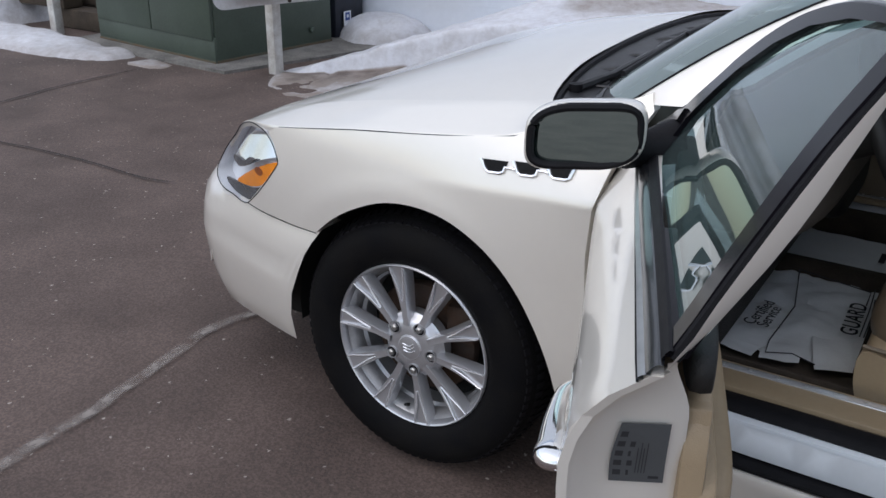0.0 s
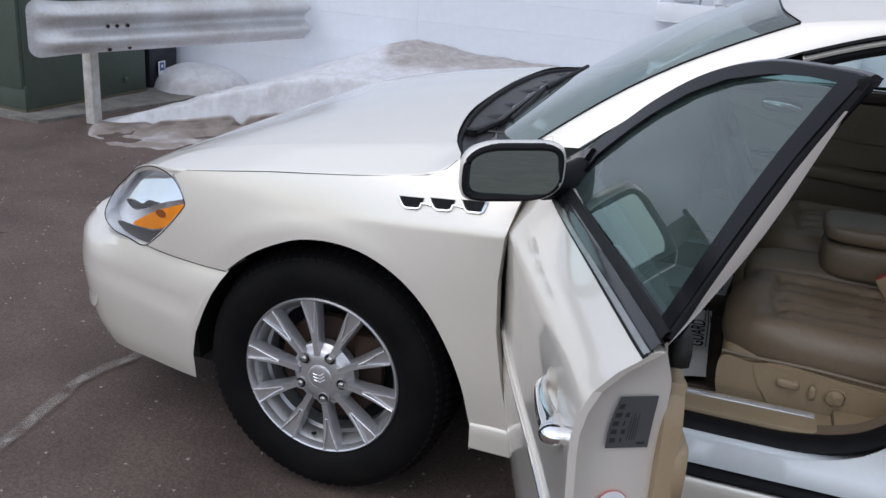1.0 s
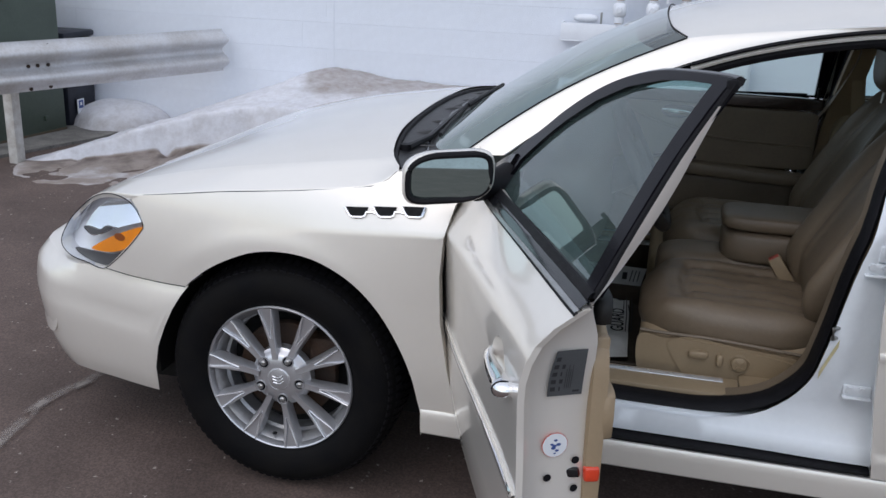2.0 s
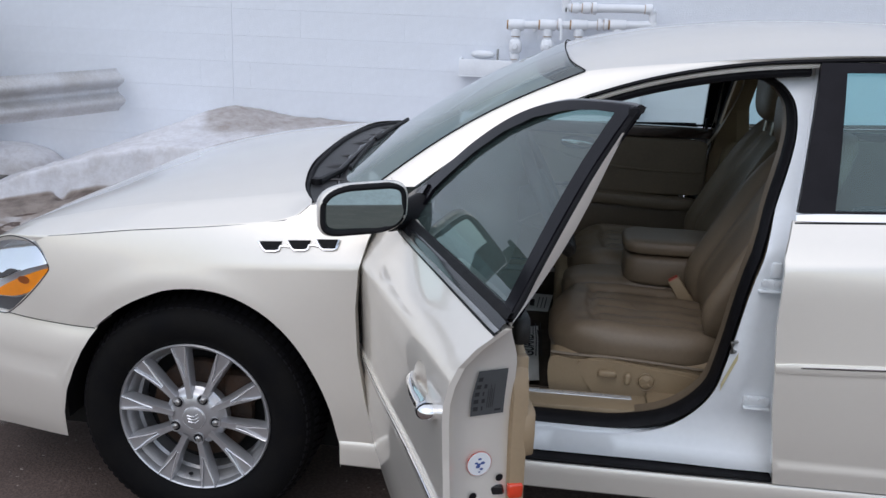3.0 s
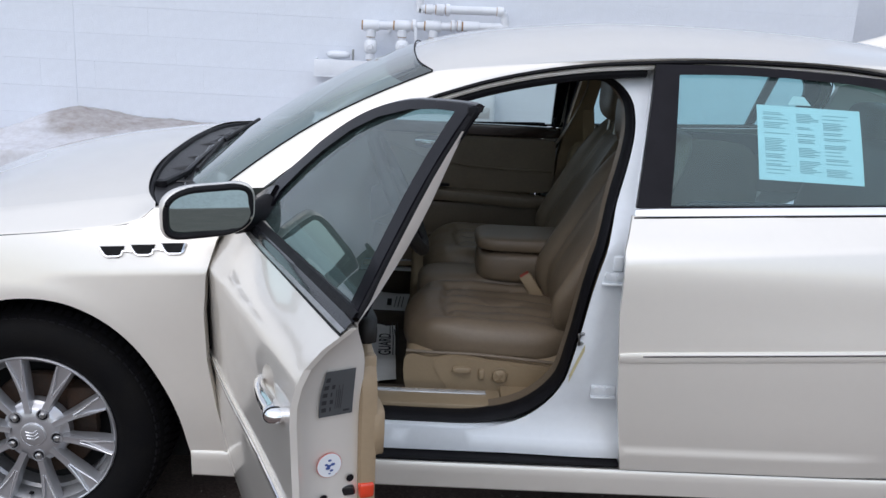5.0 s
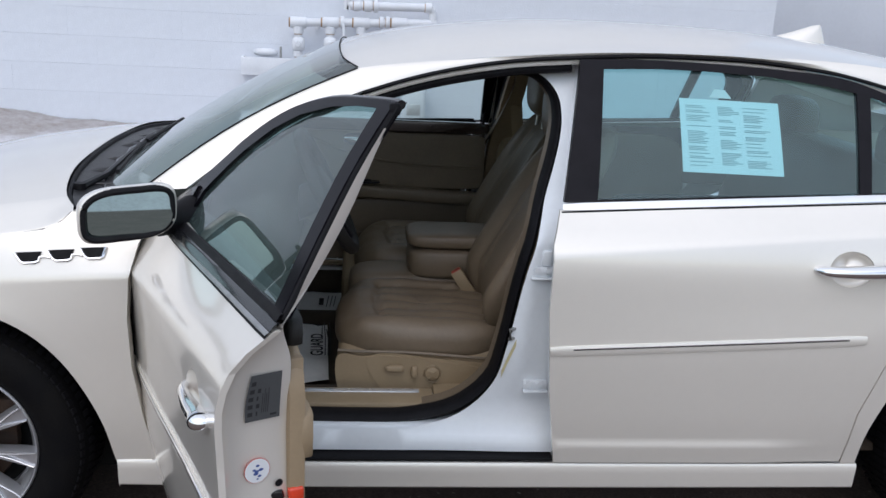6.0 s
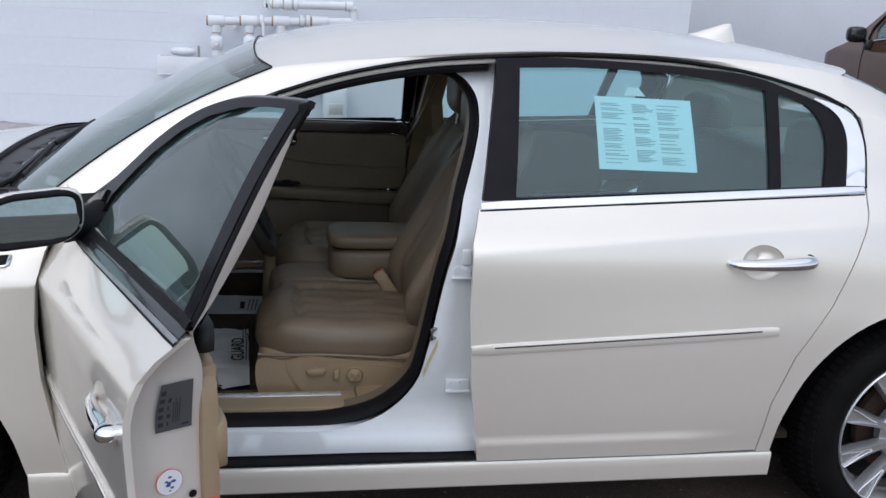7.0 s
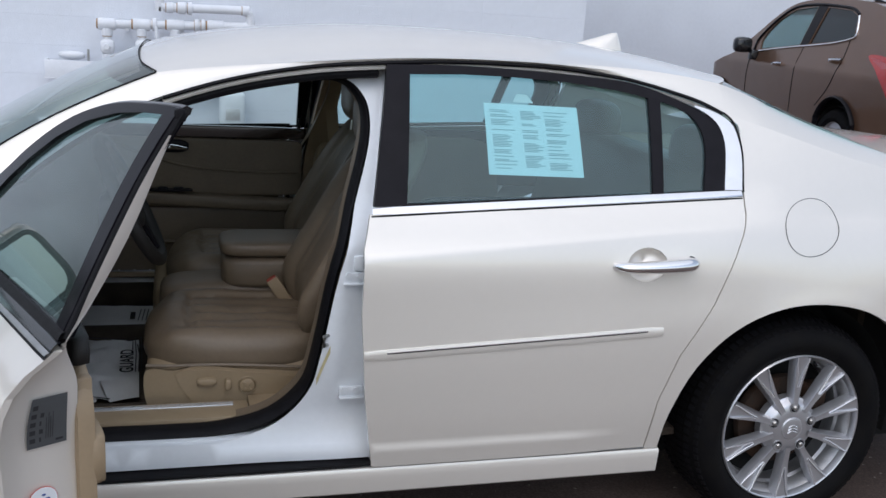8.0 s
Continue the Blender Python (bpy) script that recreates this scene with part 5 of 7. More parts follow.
# wheels
def build_wheel(wx, m, zc, k, turn):
    """Tyre, ten-spoke alloy rim, cap, nuts and brake, about an axle along y; outer face towards -y. k: the rim's size; turn: how far it has rolled."""
    at = m @ Matrix.Translation((wx, -0.872, zc))
    rolled = at @ Matrix.Rotation(turn, 4, "Y")
    hub = new("wheel")
    hub.parent = car
    lip = 0.2215 * k
    prof = [(lip - 0.006, 0.008), (lip + 0.004, -0.004), (lip + 0.026, -0.017), (0.288, -0.020), (0.314, -0.011), (0.328, 0.004), (0.3375, 0.020), (0.341, 0.035)]
    prof += [(0.343, 0.05), (0.343, 0.165), (0.3375, 0.195), (0.318, 0.222), (0.295, 0.232), (0.24, 0.22), (lip - 0.006, 0.20)]
    turned("tyre", prof, TYRE, hub, "black all-season tyre", at, 72)
    # tread blocks and shoulder lugs
    verts, faces = [], []
    for q in range(84):
        a0 = 2 * math.pi * q / 84
        for y0, y1, r0, r1, sk in ((0.000, 0.050, 0.328, 0.3480, 0.0), (0.060, 0.098, 0.342, 0.3480, 0.3), (0.106, 0.140, 0.342, 0.3480, 0.55), (0.148, 0.190, 0.340, 0.3475, 0.8)):
            a = a0 + sk * 0.075
            o = len(verts)
            for (aa, yy, rr) in ((a, y0, r0), (a + 0.047, y0, r0), (a + 0.047, y1, r1), (a, y1, r1)):
                verts.append((rr * math.cos(aa), yy, rr * math.sin(aa)))
            for (aa, yy, rr) in ((a, y0, r0), (a + 0.047, y0, r0), (a + 0.047, y1, r1), (a, y1, r1)):
                verts.append(((rr - 0.010) * math.cos(aa), yy, (rr - 0.010) * math.sin(aa)))
            faces += [(o, o + 1, o + 2, o + 3), (o + 4, o + 5, o + 1, o), (o + 5, o + 6, o + 2, o + 1), (o + 6, o + 7, o + 3, o + 2), (o + 7, o + 4, o, o + 3)]
    mesh_part("tread", verts, faces, RUBBER, hub, "blocked tyre tread", at)
    turned("rim", [(lip - 0.001, 0.004), (lip, -0.003), (lip - 0.0035, -0.007), (lip - 0.007, -0.005), (lip - 0.011, 0.004), (lip - 0.013, 0.014)], ALLOY, hub, "silver alloy rim", at, 72)
    turned("rim_barrel", [(lip - 0.013, 0.014), (lip - 0.026, 0.030), (lip - 0.028, 0.055), (lip - 0.036, 0.062), (lip - 0.036, 0.10), (lip - 0.036, 0.18), (lip - 0.006, 0.20)], BARREL, hub, "silver wheel barrel", at, 72)
    r0, r1 = 0.060 * k, lip - 0.008
    for q in range(10):
        a = 2 * math.pi * q / 10
        sect = []
        for i in range(13):
            t = i / 12
            r, y = r0 + (r1 - r0) * t, -0.006 + 0.004 * math.sin(math.pi * t) - 0.003 * t
            w = (0.0100 + 0.0120 * smooth(0.20, 1.0, t)) * k
            c = (w - 0.0052) * min(1.0, max(0.02, (t - 0.40) / 0.55))
            g = 0.0055 * smooth(0.40, 0.50, t)
            sect.append([(r, w + 0.003, y + 0.032), (r, w, y + 0.004), (r, w - 0.0022, y - 0.0005), (r, c + 0.0012, y), (r, c, y + g), (r, -c, y + g), (r, -c - 0.0012, y), (r, -w + 0.0022, y - 0.0005), (r, -w, y + 0.004), (r, -w - 0.003, y + 0.032)])
        ca, sa = math.cos(a), math.sin(a)
        bar = grid_part("spoke", [[(r * ca - u * sa, y, r * sa + u * ca) for r, u, y in row] for row in sect], ALLOY, hub, m=rolled, angle=24)
        for e in (-1, 1):
            ridge = [(row[3 if e > 0 else 6][0], row[3 if e > 0 else 6][1] + e * 0.0012, row[3 if e > 0 else 6][2] - 0.0006) for row in sect[5:]]
            tube("spoke_ridge", [(r * ca - u * sa, y, r * sa + u * ca) for r, u, y in ridge], 0.0019, MACHINED, bar, "bright machined edge", rolled, 6)
    turned("hub_disc", [(0.0, -0.004), (0.040 * k, -0.004), (0.066 * k, -0.002), (0.074 * k, 0.003), (0.079 * k, 0.014), (0.088 * k, 0.020), (0.090 * k, 0.045), (0.0, 0.05)], ALLOY, hub, "silver hub", rolled, 48)
    turned("centre_cap", [(0.0, -0.0105), (0.022 * k, -0.0105), (0.031 * k, -0.0085), (0.034 * k, -0.0045), (0.0345 * k, -0.001)], ALLOY, hub, "silver centre cap", rolled, 40)
    tube("cap_rim", [(0.0325 * k * math.cos(b), -0.0062, 0.0325 * k * math.sin(b)) for b in [2 * math.pi * j / 32 for j in range(32)]], 0.0012, MACHINED, hub, "bright edge of the cap", rolled, 6, True)
    for u in (-0.009, 0.0, 0.009):
        tube("cap_emblem", spline([(u - 0.004, -0.0110, 0.016), (u + 0.003, -0.0110, 0.004), (u + 0.001, -0.0110, -0.006), (u - 0.003, -0.0110, -0.016)], 3), 0.0018, MACHINED, hub, "raised emblem stroke", rolled, 6)
    for q in range(5):
        a = 2 * math.pi * 2 * q / 10
        lug = rolled @ Matrix.Translation((0.063 * k * math.cos(a), -0.0045, 0.063 * k * math.sin(a)))
        turned("lug_recess", [(0.0172, 0.0030), (0.0168, -0.0022), (0.0150, -0.0020), (0.0140, 0.0008), (0.0, 0.0010)], BARREL, hub, "lug nut pocket", lug, 24)
        # black disc paints the shade at the bottom of the nut pocket
        turned("lug_shade", [(0.0138, 0.0003), (0.0, 0.0003)], SATIN, hub, "pocket floor blackened for its shade", lug, 20)
        turned("lug_nut", [(0.0, -0.0075), (0.0052, -0.0075), (0.0088, -0.0045), (0.0094, 0.002)], STEEL, hub, "steel lug nut", lug, 6)
    turned("brake_disc", [(0.06, 0.065), (0.145, 0.065), (0.148, 0.070), (0.148, 0.088), (0.06, 0.090)], RUST, hub, "rusty brake disc", at, 48)
    turned("brake_hat", [(0.0, 0.055), (0.074, 0.055), (0.080, 0.066)], RUST, hub, "rusty brake hub", at, 32)
    block("brake_caliper", (0.07, 0.045, 0.02), (0.155, 0.11, 0.12), RUST, hub, "rusty brake caliper", at, 0.015)
    # near-black disc closes the wheel, standing for the shade behind its spokes
    turned("wheel_inside_shade", [(lip - 0.030, 0.11), (0.0, 0.11)], VOID, hub, m=at, sides=32)
    va = -math.pi / 10
    tube("valve_stem", [((lip - 0.024) * math.cos(va), 0.03, (lip - 0.024) * math.sin(va)), ((lip - 0.034) * math.cos(va), 0.012, (lip - 0.034) * math.sin(va))], 0.0045, RUBBER, hub, "rubber valve stem", rolled, 8)


for wx, zc, k, turn in ((WHEELS[0], 0.346, 1.0, radians(80)), (WHEELS[1], 0.343, 1.10, radians(-90))):
    build_wheel(wx, I4, zc, k, turn)
    build_wheel(wx, FLIP, zc, k, turn)

# fender vents with chrome surrounds
for m in (I4, FLIP):
    for k in range(3):
        x0 = 0.210 + 0.0765 * k
        z0 = 0.863 + 0.0075 * k
        hole = [(x0 - 0.004, z0 + 0.021), (x0 + 0.060, z0 + 0.025), (x0 + 0.054, z0 + 0.004), (x0 + 0.046, z0 + 0.000), (x0 + 0.020, z0 - 0.002), (x0 + 0.012, z0 + 0.002)]
        panel("vent_opening", hole, lambda x, z: side(x, z) + 0.003, VENT, car, "black vent opening", m=m, depth=0.01, step=0.03)
        band = [hole[0], hole[5], hole[4], hole[3], hole[2]] + ([(x0 + 0.0565, z0 + 0.013), (x0 + 0.070, z0 + 0.0145), (x0 + 0.0765 + 0.005, z0 + 0.013)] if k < 2 else [hole[1]])
        tube("vent_surround", [(x, -side(x, z) - 0.003, z) for x, z in band], 0.0038, CHROME, car, "chrome vent surround", m, 6)


# ---- doors ----
def cup_ring(x0, x1, z):
    xc = (x0 + x1) / 2 - 0.02
    return [(xc + 0.062 * math.cos(a), z - 0.002 + 0.047 * math.sin(a)) for a in [2 * math.pi * k / 28 for k in range(28)]]


FOOT = [(0.52 + 0.02 * k, z) for k in range(96) for z in (0.372, 0.380, 0.389, 0.397, 0.405, 0.414)]


def door_skin(name, outline, parent, m, cup, surf=side):
    return panel(name, outline, surf, PAINT, parent, "pearl white door skin", m, depth=0.012, holes=(cup_ring(*cup),), fold=crease, extra=FOOT)


def pull_handle(x0, x1, z, parent, m, surf=side, out=0.036, stout=1.0, club=0.0):
    """Recessed cup with a chrome bar across it."""
    xc = (x0 + x1) / 2 - 0.02
    cup = cup_ring(x0, x1, z)
    rows = [[(xc + (x - xc) * s, -surf(x, zz) + d, z + (zz - z) * s) for x, zz in cup] for s, d in ((1.0, 0.0), (0.98, 0.003), (0.90, 0.011), (0.70, 0.019), (0.4, 0.0225), (0.0, 0.0235))]
    grid_part("handle_cup", rows, PAINT, parent, "shaded handle recess", m, True)
    y = -surf(x0, z)
    pts = spline([(x0, y + 0.006, z - 0.005), (x0 + 0.03, y - out * 0.72, z - 0.003), ((x0 + x1) / 2, y - out, z), (x1 - 0.03, y - out * 0.83, z + 0.003), (x1 - 0.004, -surf(x1, z) - 0.014, z + 0.004), (x1, -surf(x1, z) + 0.006, z + 0.005)], 5)
    n = len(pts) - 1
    girth = [stout * (0.006 + 0.0115 * math.sin(math.pi * (0.08 + 0.84 * i / n)) ** 0.5) * (1 - club + 2 * club * smooth(0.15, 0.75, i / n)) for i in range(n + 1)]
    bar = tube("door_handle", pts, girth, CHROME, parent, "chrome door handle", m, 16, flat=0.82)
    seam = Vector(pts[int(n * 0.8)])
    tube("lock_seam", [seam - Vector((0.0012, 0, 0)), seam + Vector((0.0012, 0, 0))], 0.0172 * stout * (1 + club), RUBBER, bar, "dark seam of the lock cover", m, 16, flat=0.82)


def strip(name, x0, z0, x1, z1, h, out, mat, parent, m, label="", surf=side):
    """A moulding along the body side."""
    rows = []
    for i in range(21):
        t = i / 20
        x, z = x0 + (x1 - x0) * t, z0 + (z1 - z0) * t
        hh = h * (1 if 0 < i < 20 else 0.8)
        rows.append([(x, -surf(x, z + dz) + d, z + dz) for dz, d in ((-hh / 2, 0.002), (-hh / 2, -out * 0.7), (-hh / 4, -out), (hh / 4, -out), (hh / 2, -out * 0.7), (hh / 2, 0.002))])
    return grid_part(name, rows, mat, parent, label, m)


RD_TOP = [(1.630, 1.385), (1.80, 1.390), (1.99, 1.388), (2.17, 1.381), (2.327, 1.371), (2.413, 1.356), (2.498, 1.329), (2.582, 1.296), (2.628, 1.262), (2.640, 1.212), (2.630, 1.155), (2.614, 1.086)]


def rear_door(m):
    """Rear door: skin, belt chrome, black frame, panes, handle, moulding."""
    d = new("rear_door")
    d.parent = car
    door_skin("door_skin", [(1.553, 1.012), (1.527, 0.937), (1.524, 0.77), (1.541, 0.551), (1.571, 0.336), (2.384, 0.335), (2.400, 0.487), (2.448, 0.627), (2.541, 0.775), (2.618, 0.946), (2.659, 1.020), (2.668, 1.066)], d, m, (2.218, 2.468, 0.896))
    strip("belt_moulding", 1.560, 1.021, 2.665, 1.076, 0.017, 0.004, CHROME, d, m, "bright belt moulding")
    inner = [(1.655, 1.038), (1.692, 1.362), (1.85, 1.368), (1.99, 1.367), (2.156, 1.360), (2.325, 1.342), (2.413, 1.326), (2.380, 1.071)]
    small = [(2.414, 1.073), (2.450, 1.314)] + spline([(2.456, 1.318), (2.505, 1.302), (2.542, 1.283), (2.568, 1.248), (2.574, 1.200), (2.562, 1.14), (2.545, 1.079)], 3)
    frame_out = [(1.566, 1.030)] + spline(RD_TOP, 3) + [(2.61, 1.080)]
    panel("window_surround", frame_out, lambda x, z: side(x, z) - 0.004, SATIN, d, "black window surround", m, depth=0.02, holes=(inner, small), step=0.05)
    panel("side_window", inner, sunk(0.014), GLASS, d, "green-tinted door glass", m, depth=0.0, step=0.08)
    panel("quarter_window", small, sunk(0.014), GLASS, d, "green-tinted quarter glass", m, depth=0.0, step=0.08)
    tri = spline([(2.612, 1.084), (2.630, 1.155), (2.640, 1.212), (2.630, 1.258), (2.600, 1.288), (2.560, 1.308)], 3) + spline([(2.562, 1.312), (2.606, 1.302), (2.650, 1.284), (2.680, 1.257), (2.690, 1.198), (2.683, 1.14), (2.670, 1.084)], 3)
    panel("window_corner_trim", tri, lambda x, z: side(x, z) + 0.001, CHROME, d, "bright window corner trim", m, depth=0.01, step=0.04)
    pull_handle(2.226, 2.456, 0.896, d, m, side, 0.030, 1.30, 0.12)
    strip("belt_shadow_gap", 1.556, 1.009, 2.664, 1.063, 0.004, 0.0016, RUBBER, d, m, "dark line under the belt moulding")
    strip("side_moulding", 1.532, 0.663, 2.385, 0.705, 0.026, 0.006, PAINT, d, m, "white side moulding")
    strip("moulding_insert", 1.592, 0.6725, 2.335, 0.7085, 0.004, 0.008, CHROME, d, m, "chrome moulding insert")
    # black line paints the ground's dark reflection along the chrome insert
    strip("moulding_dark_line", 1.592, 0.6695, 2.335, 0.7055, 0.0025, 0.0075, RUBBER, d, m, "dark line for ground mirrored in the insert")
    cushion("inner_trim", (1.62, -0.79, 0.40), (2.45, -0.70, 1.02), VINYL, d, "tan door trim", m, 6)
    return d


rear_door(I4)
rear_door(FLIP)

FD_FRAME = [(0.600, 1.018), (0.700, 1.085), (0.830, 1.166), (0.896, 1.210), (1.008, 1.270), (1.115, 1.312), (1.249, 1.343), (1.386, 1.358), (1.490, 1.366), (1.526, 1.367)]


def door_side(x, z):
    """The front door is a little flatter below the belt than the body, and rounder over the shoulder towards its rear edge."""
    d = z - crease(x)
    return side(x, z) - smooth(0.50, 1.40, x) * (0.020 * smooth(1.03, 0.62, z) + 0.009 * math.exp(-(d / 0.035) ** 2))


SHUT = curve([(0.338, 1.561), (0.551, 1.531), (0.77, 1.515), (0.937, 1.518), (1.012, 1.543)])


def face_ends(z):
    """Outer and inner end of the slanting shut face of the front door at a height."""
    x, y = SHUT(z), -door_side(SHUT(z), z)
    k, top = smooth(1.06, 0.99, z), smooth(0.925, 1.012, z)
    return Vector((x - 0.020 * k - 0.012 * smooth(0.92, 0.80, z), min(y + 0.030, -0.815) - 0.012 * top, z)), Vector((x - 0.034 * k - 0.012 * smooth(0.92, 0.80, z), -0.805 - 0.022 * top, z))


def front_door(m, open_side):
    """Front door with frame, pane, handle, shut face, tan trim and seals."""
    d = new("front_door")
    d.parent = car
    out = [(0.560, 1.000), (0.512, 0.911), (0.493, 0.832), (0.486, 0.727), (0.491, 0.601), (0.512, 0.468), (0.540, 0.340), (1.561, 0.338), (1.531, 0.551), (1.515, 0.77), (1.518, 0.937), (1.543, 1.010)]
    if open_side:
        # the leading edge stands back behind a black strip
        out = [(x + 0.020 * smooth(1.0, 0.6, x), z) for x, z in out]
    door_skin("door_skin", out, d, m, (1.270, 1.465, 0.832), door_side)
    # black stands in for the dark surroundings mirrored in this strip
    strip("belt_moulding", 0.600, 0.978, 1.540, 1.015, 0.016, 0.007, BLACK, d, m, "belt moulding coloured black for its dark reflection", door_side)
    strip("belt_chrome", 0.600, 0.969, 1.540, 1.006, 0.007, 0.008, STEEL, d, m, "bright belt edge", door_side)
    strip("belt_line_seal", 0.600, 0.964, 1.540, 1.001, 0.005, 0.004, RUBBER, d, m, "black belt seal", door_side)
    strip("belt_seal", 0.600, 0.990, 1.530, 1.028, 0.014, 0.003, RUBBER, d, m, "black belt seal", door_side)
    far = 0.0 if open_side else 0.075
    frame_out = [(0.560, 1.002)] + spline(FD_FRAME[:-1] + [(1.526 + far, 1.367)], 3) + [(1.522 + far, 1.20), (1.522 + far, 1.022)]
    pane = [(0.735, 0.995), (0.770, 1.074), (0.874, 1.152), (0.943, 1.198), (1.052, 1.258), (1.161, 1.301), (1.292, 1.332), (1.400, 1.346), (1.478 + far, 1.352), (1.476 + far, 1.20), (1.480 + far, 1.030)]
    lean = lambda x, z: door_side(x, z) + 0.026 * smooth(1.03, 1.36, z)
    panel("window_surround", frame_out, lambda x, z: lean(x, z) - 0.002, FRAME, d, "gloss black window surround", m, depth=0.022, holes=(pane,), step=0.05)
    panel("door_glass", pane, lambda x, z: lean(x, z) - 0.012, DOORGLASS if open_side else FARGLASS, d, "green-tinted door glass", m, depth=0.0, step=0.08)
    edge = [(x, -lean(x, z) + 0.014, z - 0.004) for x, z in spline(FD_FRAME, 3)]
    tube("surround_lip", edge, 0.008, BLACK, d, "black frame edge", m, 8)
    stile = [(x, -lean(x, z) + 0.012, z) for x, z in ((1.523 + far, 1.022), (1.523 + far, 1.14), (1.523 + far, 1.26), (1.524 + far, 1.360))]
    tube("stile_seal", stile, 0.007, RUBBER, d, "black rubber seal", m, 8)
    # painted shut face, then the tan trim behind it
    zs = [0.340, 0.40, 0.5, 0.6, 0.7, 0.8, 0.84, 0.87, 0.89, 0.91, 0.925, 0.94, 0.955, 0.97, 0.985, 1.0, 1.012]
    rows = []
    for z in zs:
        x, y = SHUT(z), -door_side(SHUT(z), z)
        a, b = face_ends(z)
        rows.append([(x, y + 0.001, z), (x - 0.002, y + 0.008, z), (x - 0.008, y + 0.016, z), a, a.lerp(b, 0.5), b, (b.x - 0.006, b.y + 0.010, z)])
    grid_part("shut_face", rows, PAINT, d, "white painted door edge", m, angle=60)
    # inner side of the frame stile, white
    rows = []
    for t in [k / 8 for k in range(9)]:
        z = 1.012 + 0.315 * t
        x = 1.535 - 0.002 * t + far
        y = -lean(x, z)
        w = 0.004 + 0.019 * math.sin(math.pi * min(1.0, 0.05 + 0.93 * t)) ** 1.1
        q = 0.036 * (1 - t) ** 1.4
        rows.append([(x, y + 0.010, z), (x - 0.002 - q * 0.15, y + 0.012 + w * 0.5, z), (x - 0.006 - q * 0.4, y + 0.013 + w, z)])
    grid_part("inner_stile", rows, PAINT, d, "white painted inner stile", m, angle=60)
    block("inner_panel", (0.60, -0.80, 0.345), (1.466, -0.768, 0.93), VINYL, d, "tan door backing", m, 0.006)
    cushion("door_trim", (0.60, -0.803, 0.36), (1.484, -0.764, 0.958), VINYL, d, "tan door trim", m, 8)
    cushion("door_trim_cap", (0.62, -0.806, 0.945), (1.484, -0.768, 1.012), DASH, d, "dark brown upper door trim", m, 6)
    cushion("armrest", (0.86, -0.79, 0.66), (1.36, -0.71, 0.755), VINYL, d, "tan padded armrest", m, 5)
    cushion("map_pocket", (0.75, -0.79, 0.735), (1.482, -0.750, 0.838), VINYL, d, "tan door pocket", m, 9)
    pull_handle(1.272, 1.464, 0.832, d, m, door_side, 0.013, 0.86, 0.30)
    strip("side_moulding", 0.496, 0.580, 1.515, 0.655, 0.026, 0.006, PAINT, d, m, "white side moulding", door_side)
    strip("moulding_insert", 0.52, 0.588, 1.50, 0.663, 0.004, 0.008, CHROME, d, m, "chrome moulding insert", door_side)
    # same painted dark reflection below the front door's insert
    strip("moulding_dark_line", 0.52, 0.584, 1.50, 0.659, 0.0025, 0.0075, RUBBER, d, m, "dark line for ground mirrored in the insert", door_side)
    return d


OPEN = Matrix.Translation((0.015, -0.078, 0)) @ Matrix.Translation((0.611, -0.793, 0)) @ Matrix.Rotation(radians(-70), 4, "Z") @ Matrix.Translation((-0.611, 0.793, 0))
front_door(OPEN, True)
front_door(FLIP, False)
for z in (0.45, 0.80):
    block("door_hinge", (0.50, -0.84, z), (0.66, -0.78, z + 0.06), PAINT_IN, car, "white painted door hinge", bevel=0.008)


# mirrors
def wing_mirror(m):
    """White shell, black rim and silvered glass turned out and up a little, on a short black stalk."""
    mi = new("wing_mirror")
    mi.parent = car
    cy, cz = -0.968, 1.038

    def ring(x, hw, hh, n=44, sweep=0.0):
        return [(x, cy + sweep + hw * math.copysign(abs(math.cos(a)) ** 0.56, math.cos(a)), cz + hh * math.copysign(abs(math.sin(a)) ** 0.56, math.sin(a)) + 0.15 * (hw * math.cos(a)))
                for a in [2 * math.pi * k / n for k in range(n)]]
    loft = [ring(0.834, 0.096, 0.054), ring(0.841, 0.100, 0.057), ring(0.837, 0.104, 0.060), ring(0.815, 0.106, 0.059), ring(0.785, 0.104, 0.055), ring(0.755, 0.098, 0.049), ring(0.735, 0.080, 0.038), ring(0.722, 0.045, 0.026), ring(0.718, 0.0, 0.0)]
    grid_part("housing", loft, PAINT, mi, "white mirror housing", m, True, 50)
    tube("mirror_rim", ring(0.836, 0.0945, 0.0525), 0.0080, RUBBER, mi, "black mirror rim", m, 8, True)
    edge = ring(0.0, 0.094, 0.052)
    tilt = lambda y, z: 0.832 + math.tan(radians(7)) * (y - cy) - math.tan(radians(4.8)) * (z - cz)
    verts = [(tilt(cy, cz), cy, cz)] + [(tilt(y, z), y, z) for x, y, z in edge]
    mesh_part("mirror_glass", verts, [(0, 1 + k, 1 + (k + 1) % 44) for k in range(44)], MIRROR, mi, "silvered mirror glass", m)
    tube("mirror_stalk", [(0.790, -0.900, 1.005), (0.775, -0.865, 1.005), (0.745, -0.81, 1.015)], [0.034, 0.032, 0.042], RUBBER, mi, "black mirror stalk", m, 12)
    panel("mirror_sail", [(0.590, 1.004), (0.745, 1.012), (0.762, 1.080), (0.700, 1.062)], lambda x, z: side(x, z) + 0.006, BLACK, mi, "black mirror sail", m, depth=0.02, step=0.05)


wing_mirror(Matrix.Translation((-0.010, 0.028, 0)) @ OPEN)
wing_mirror(FLIP)

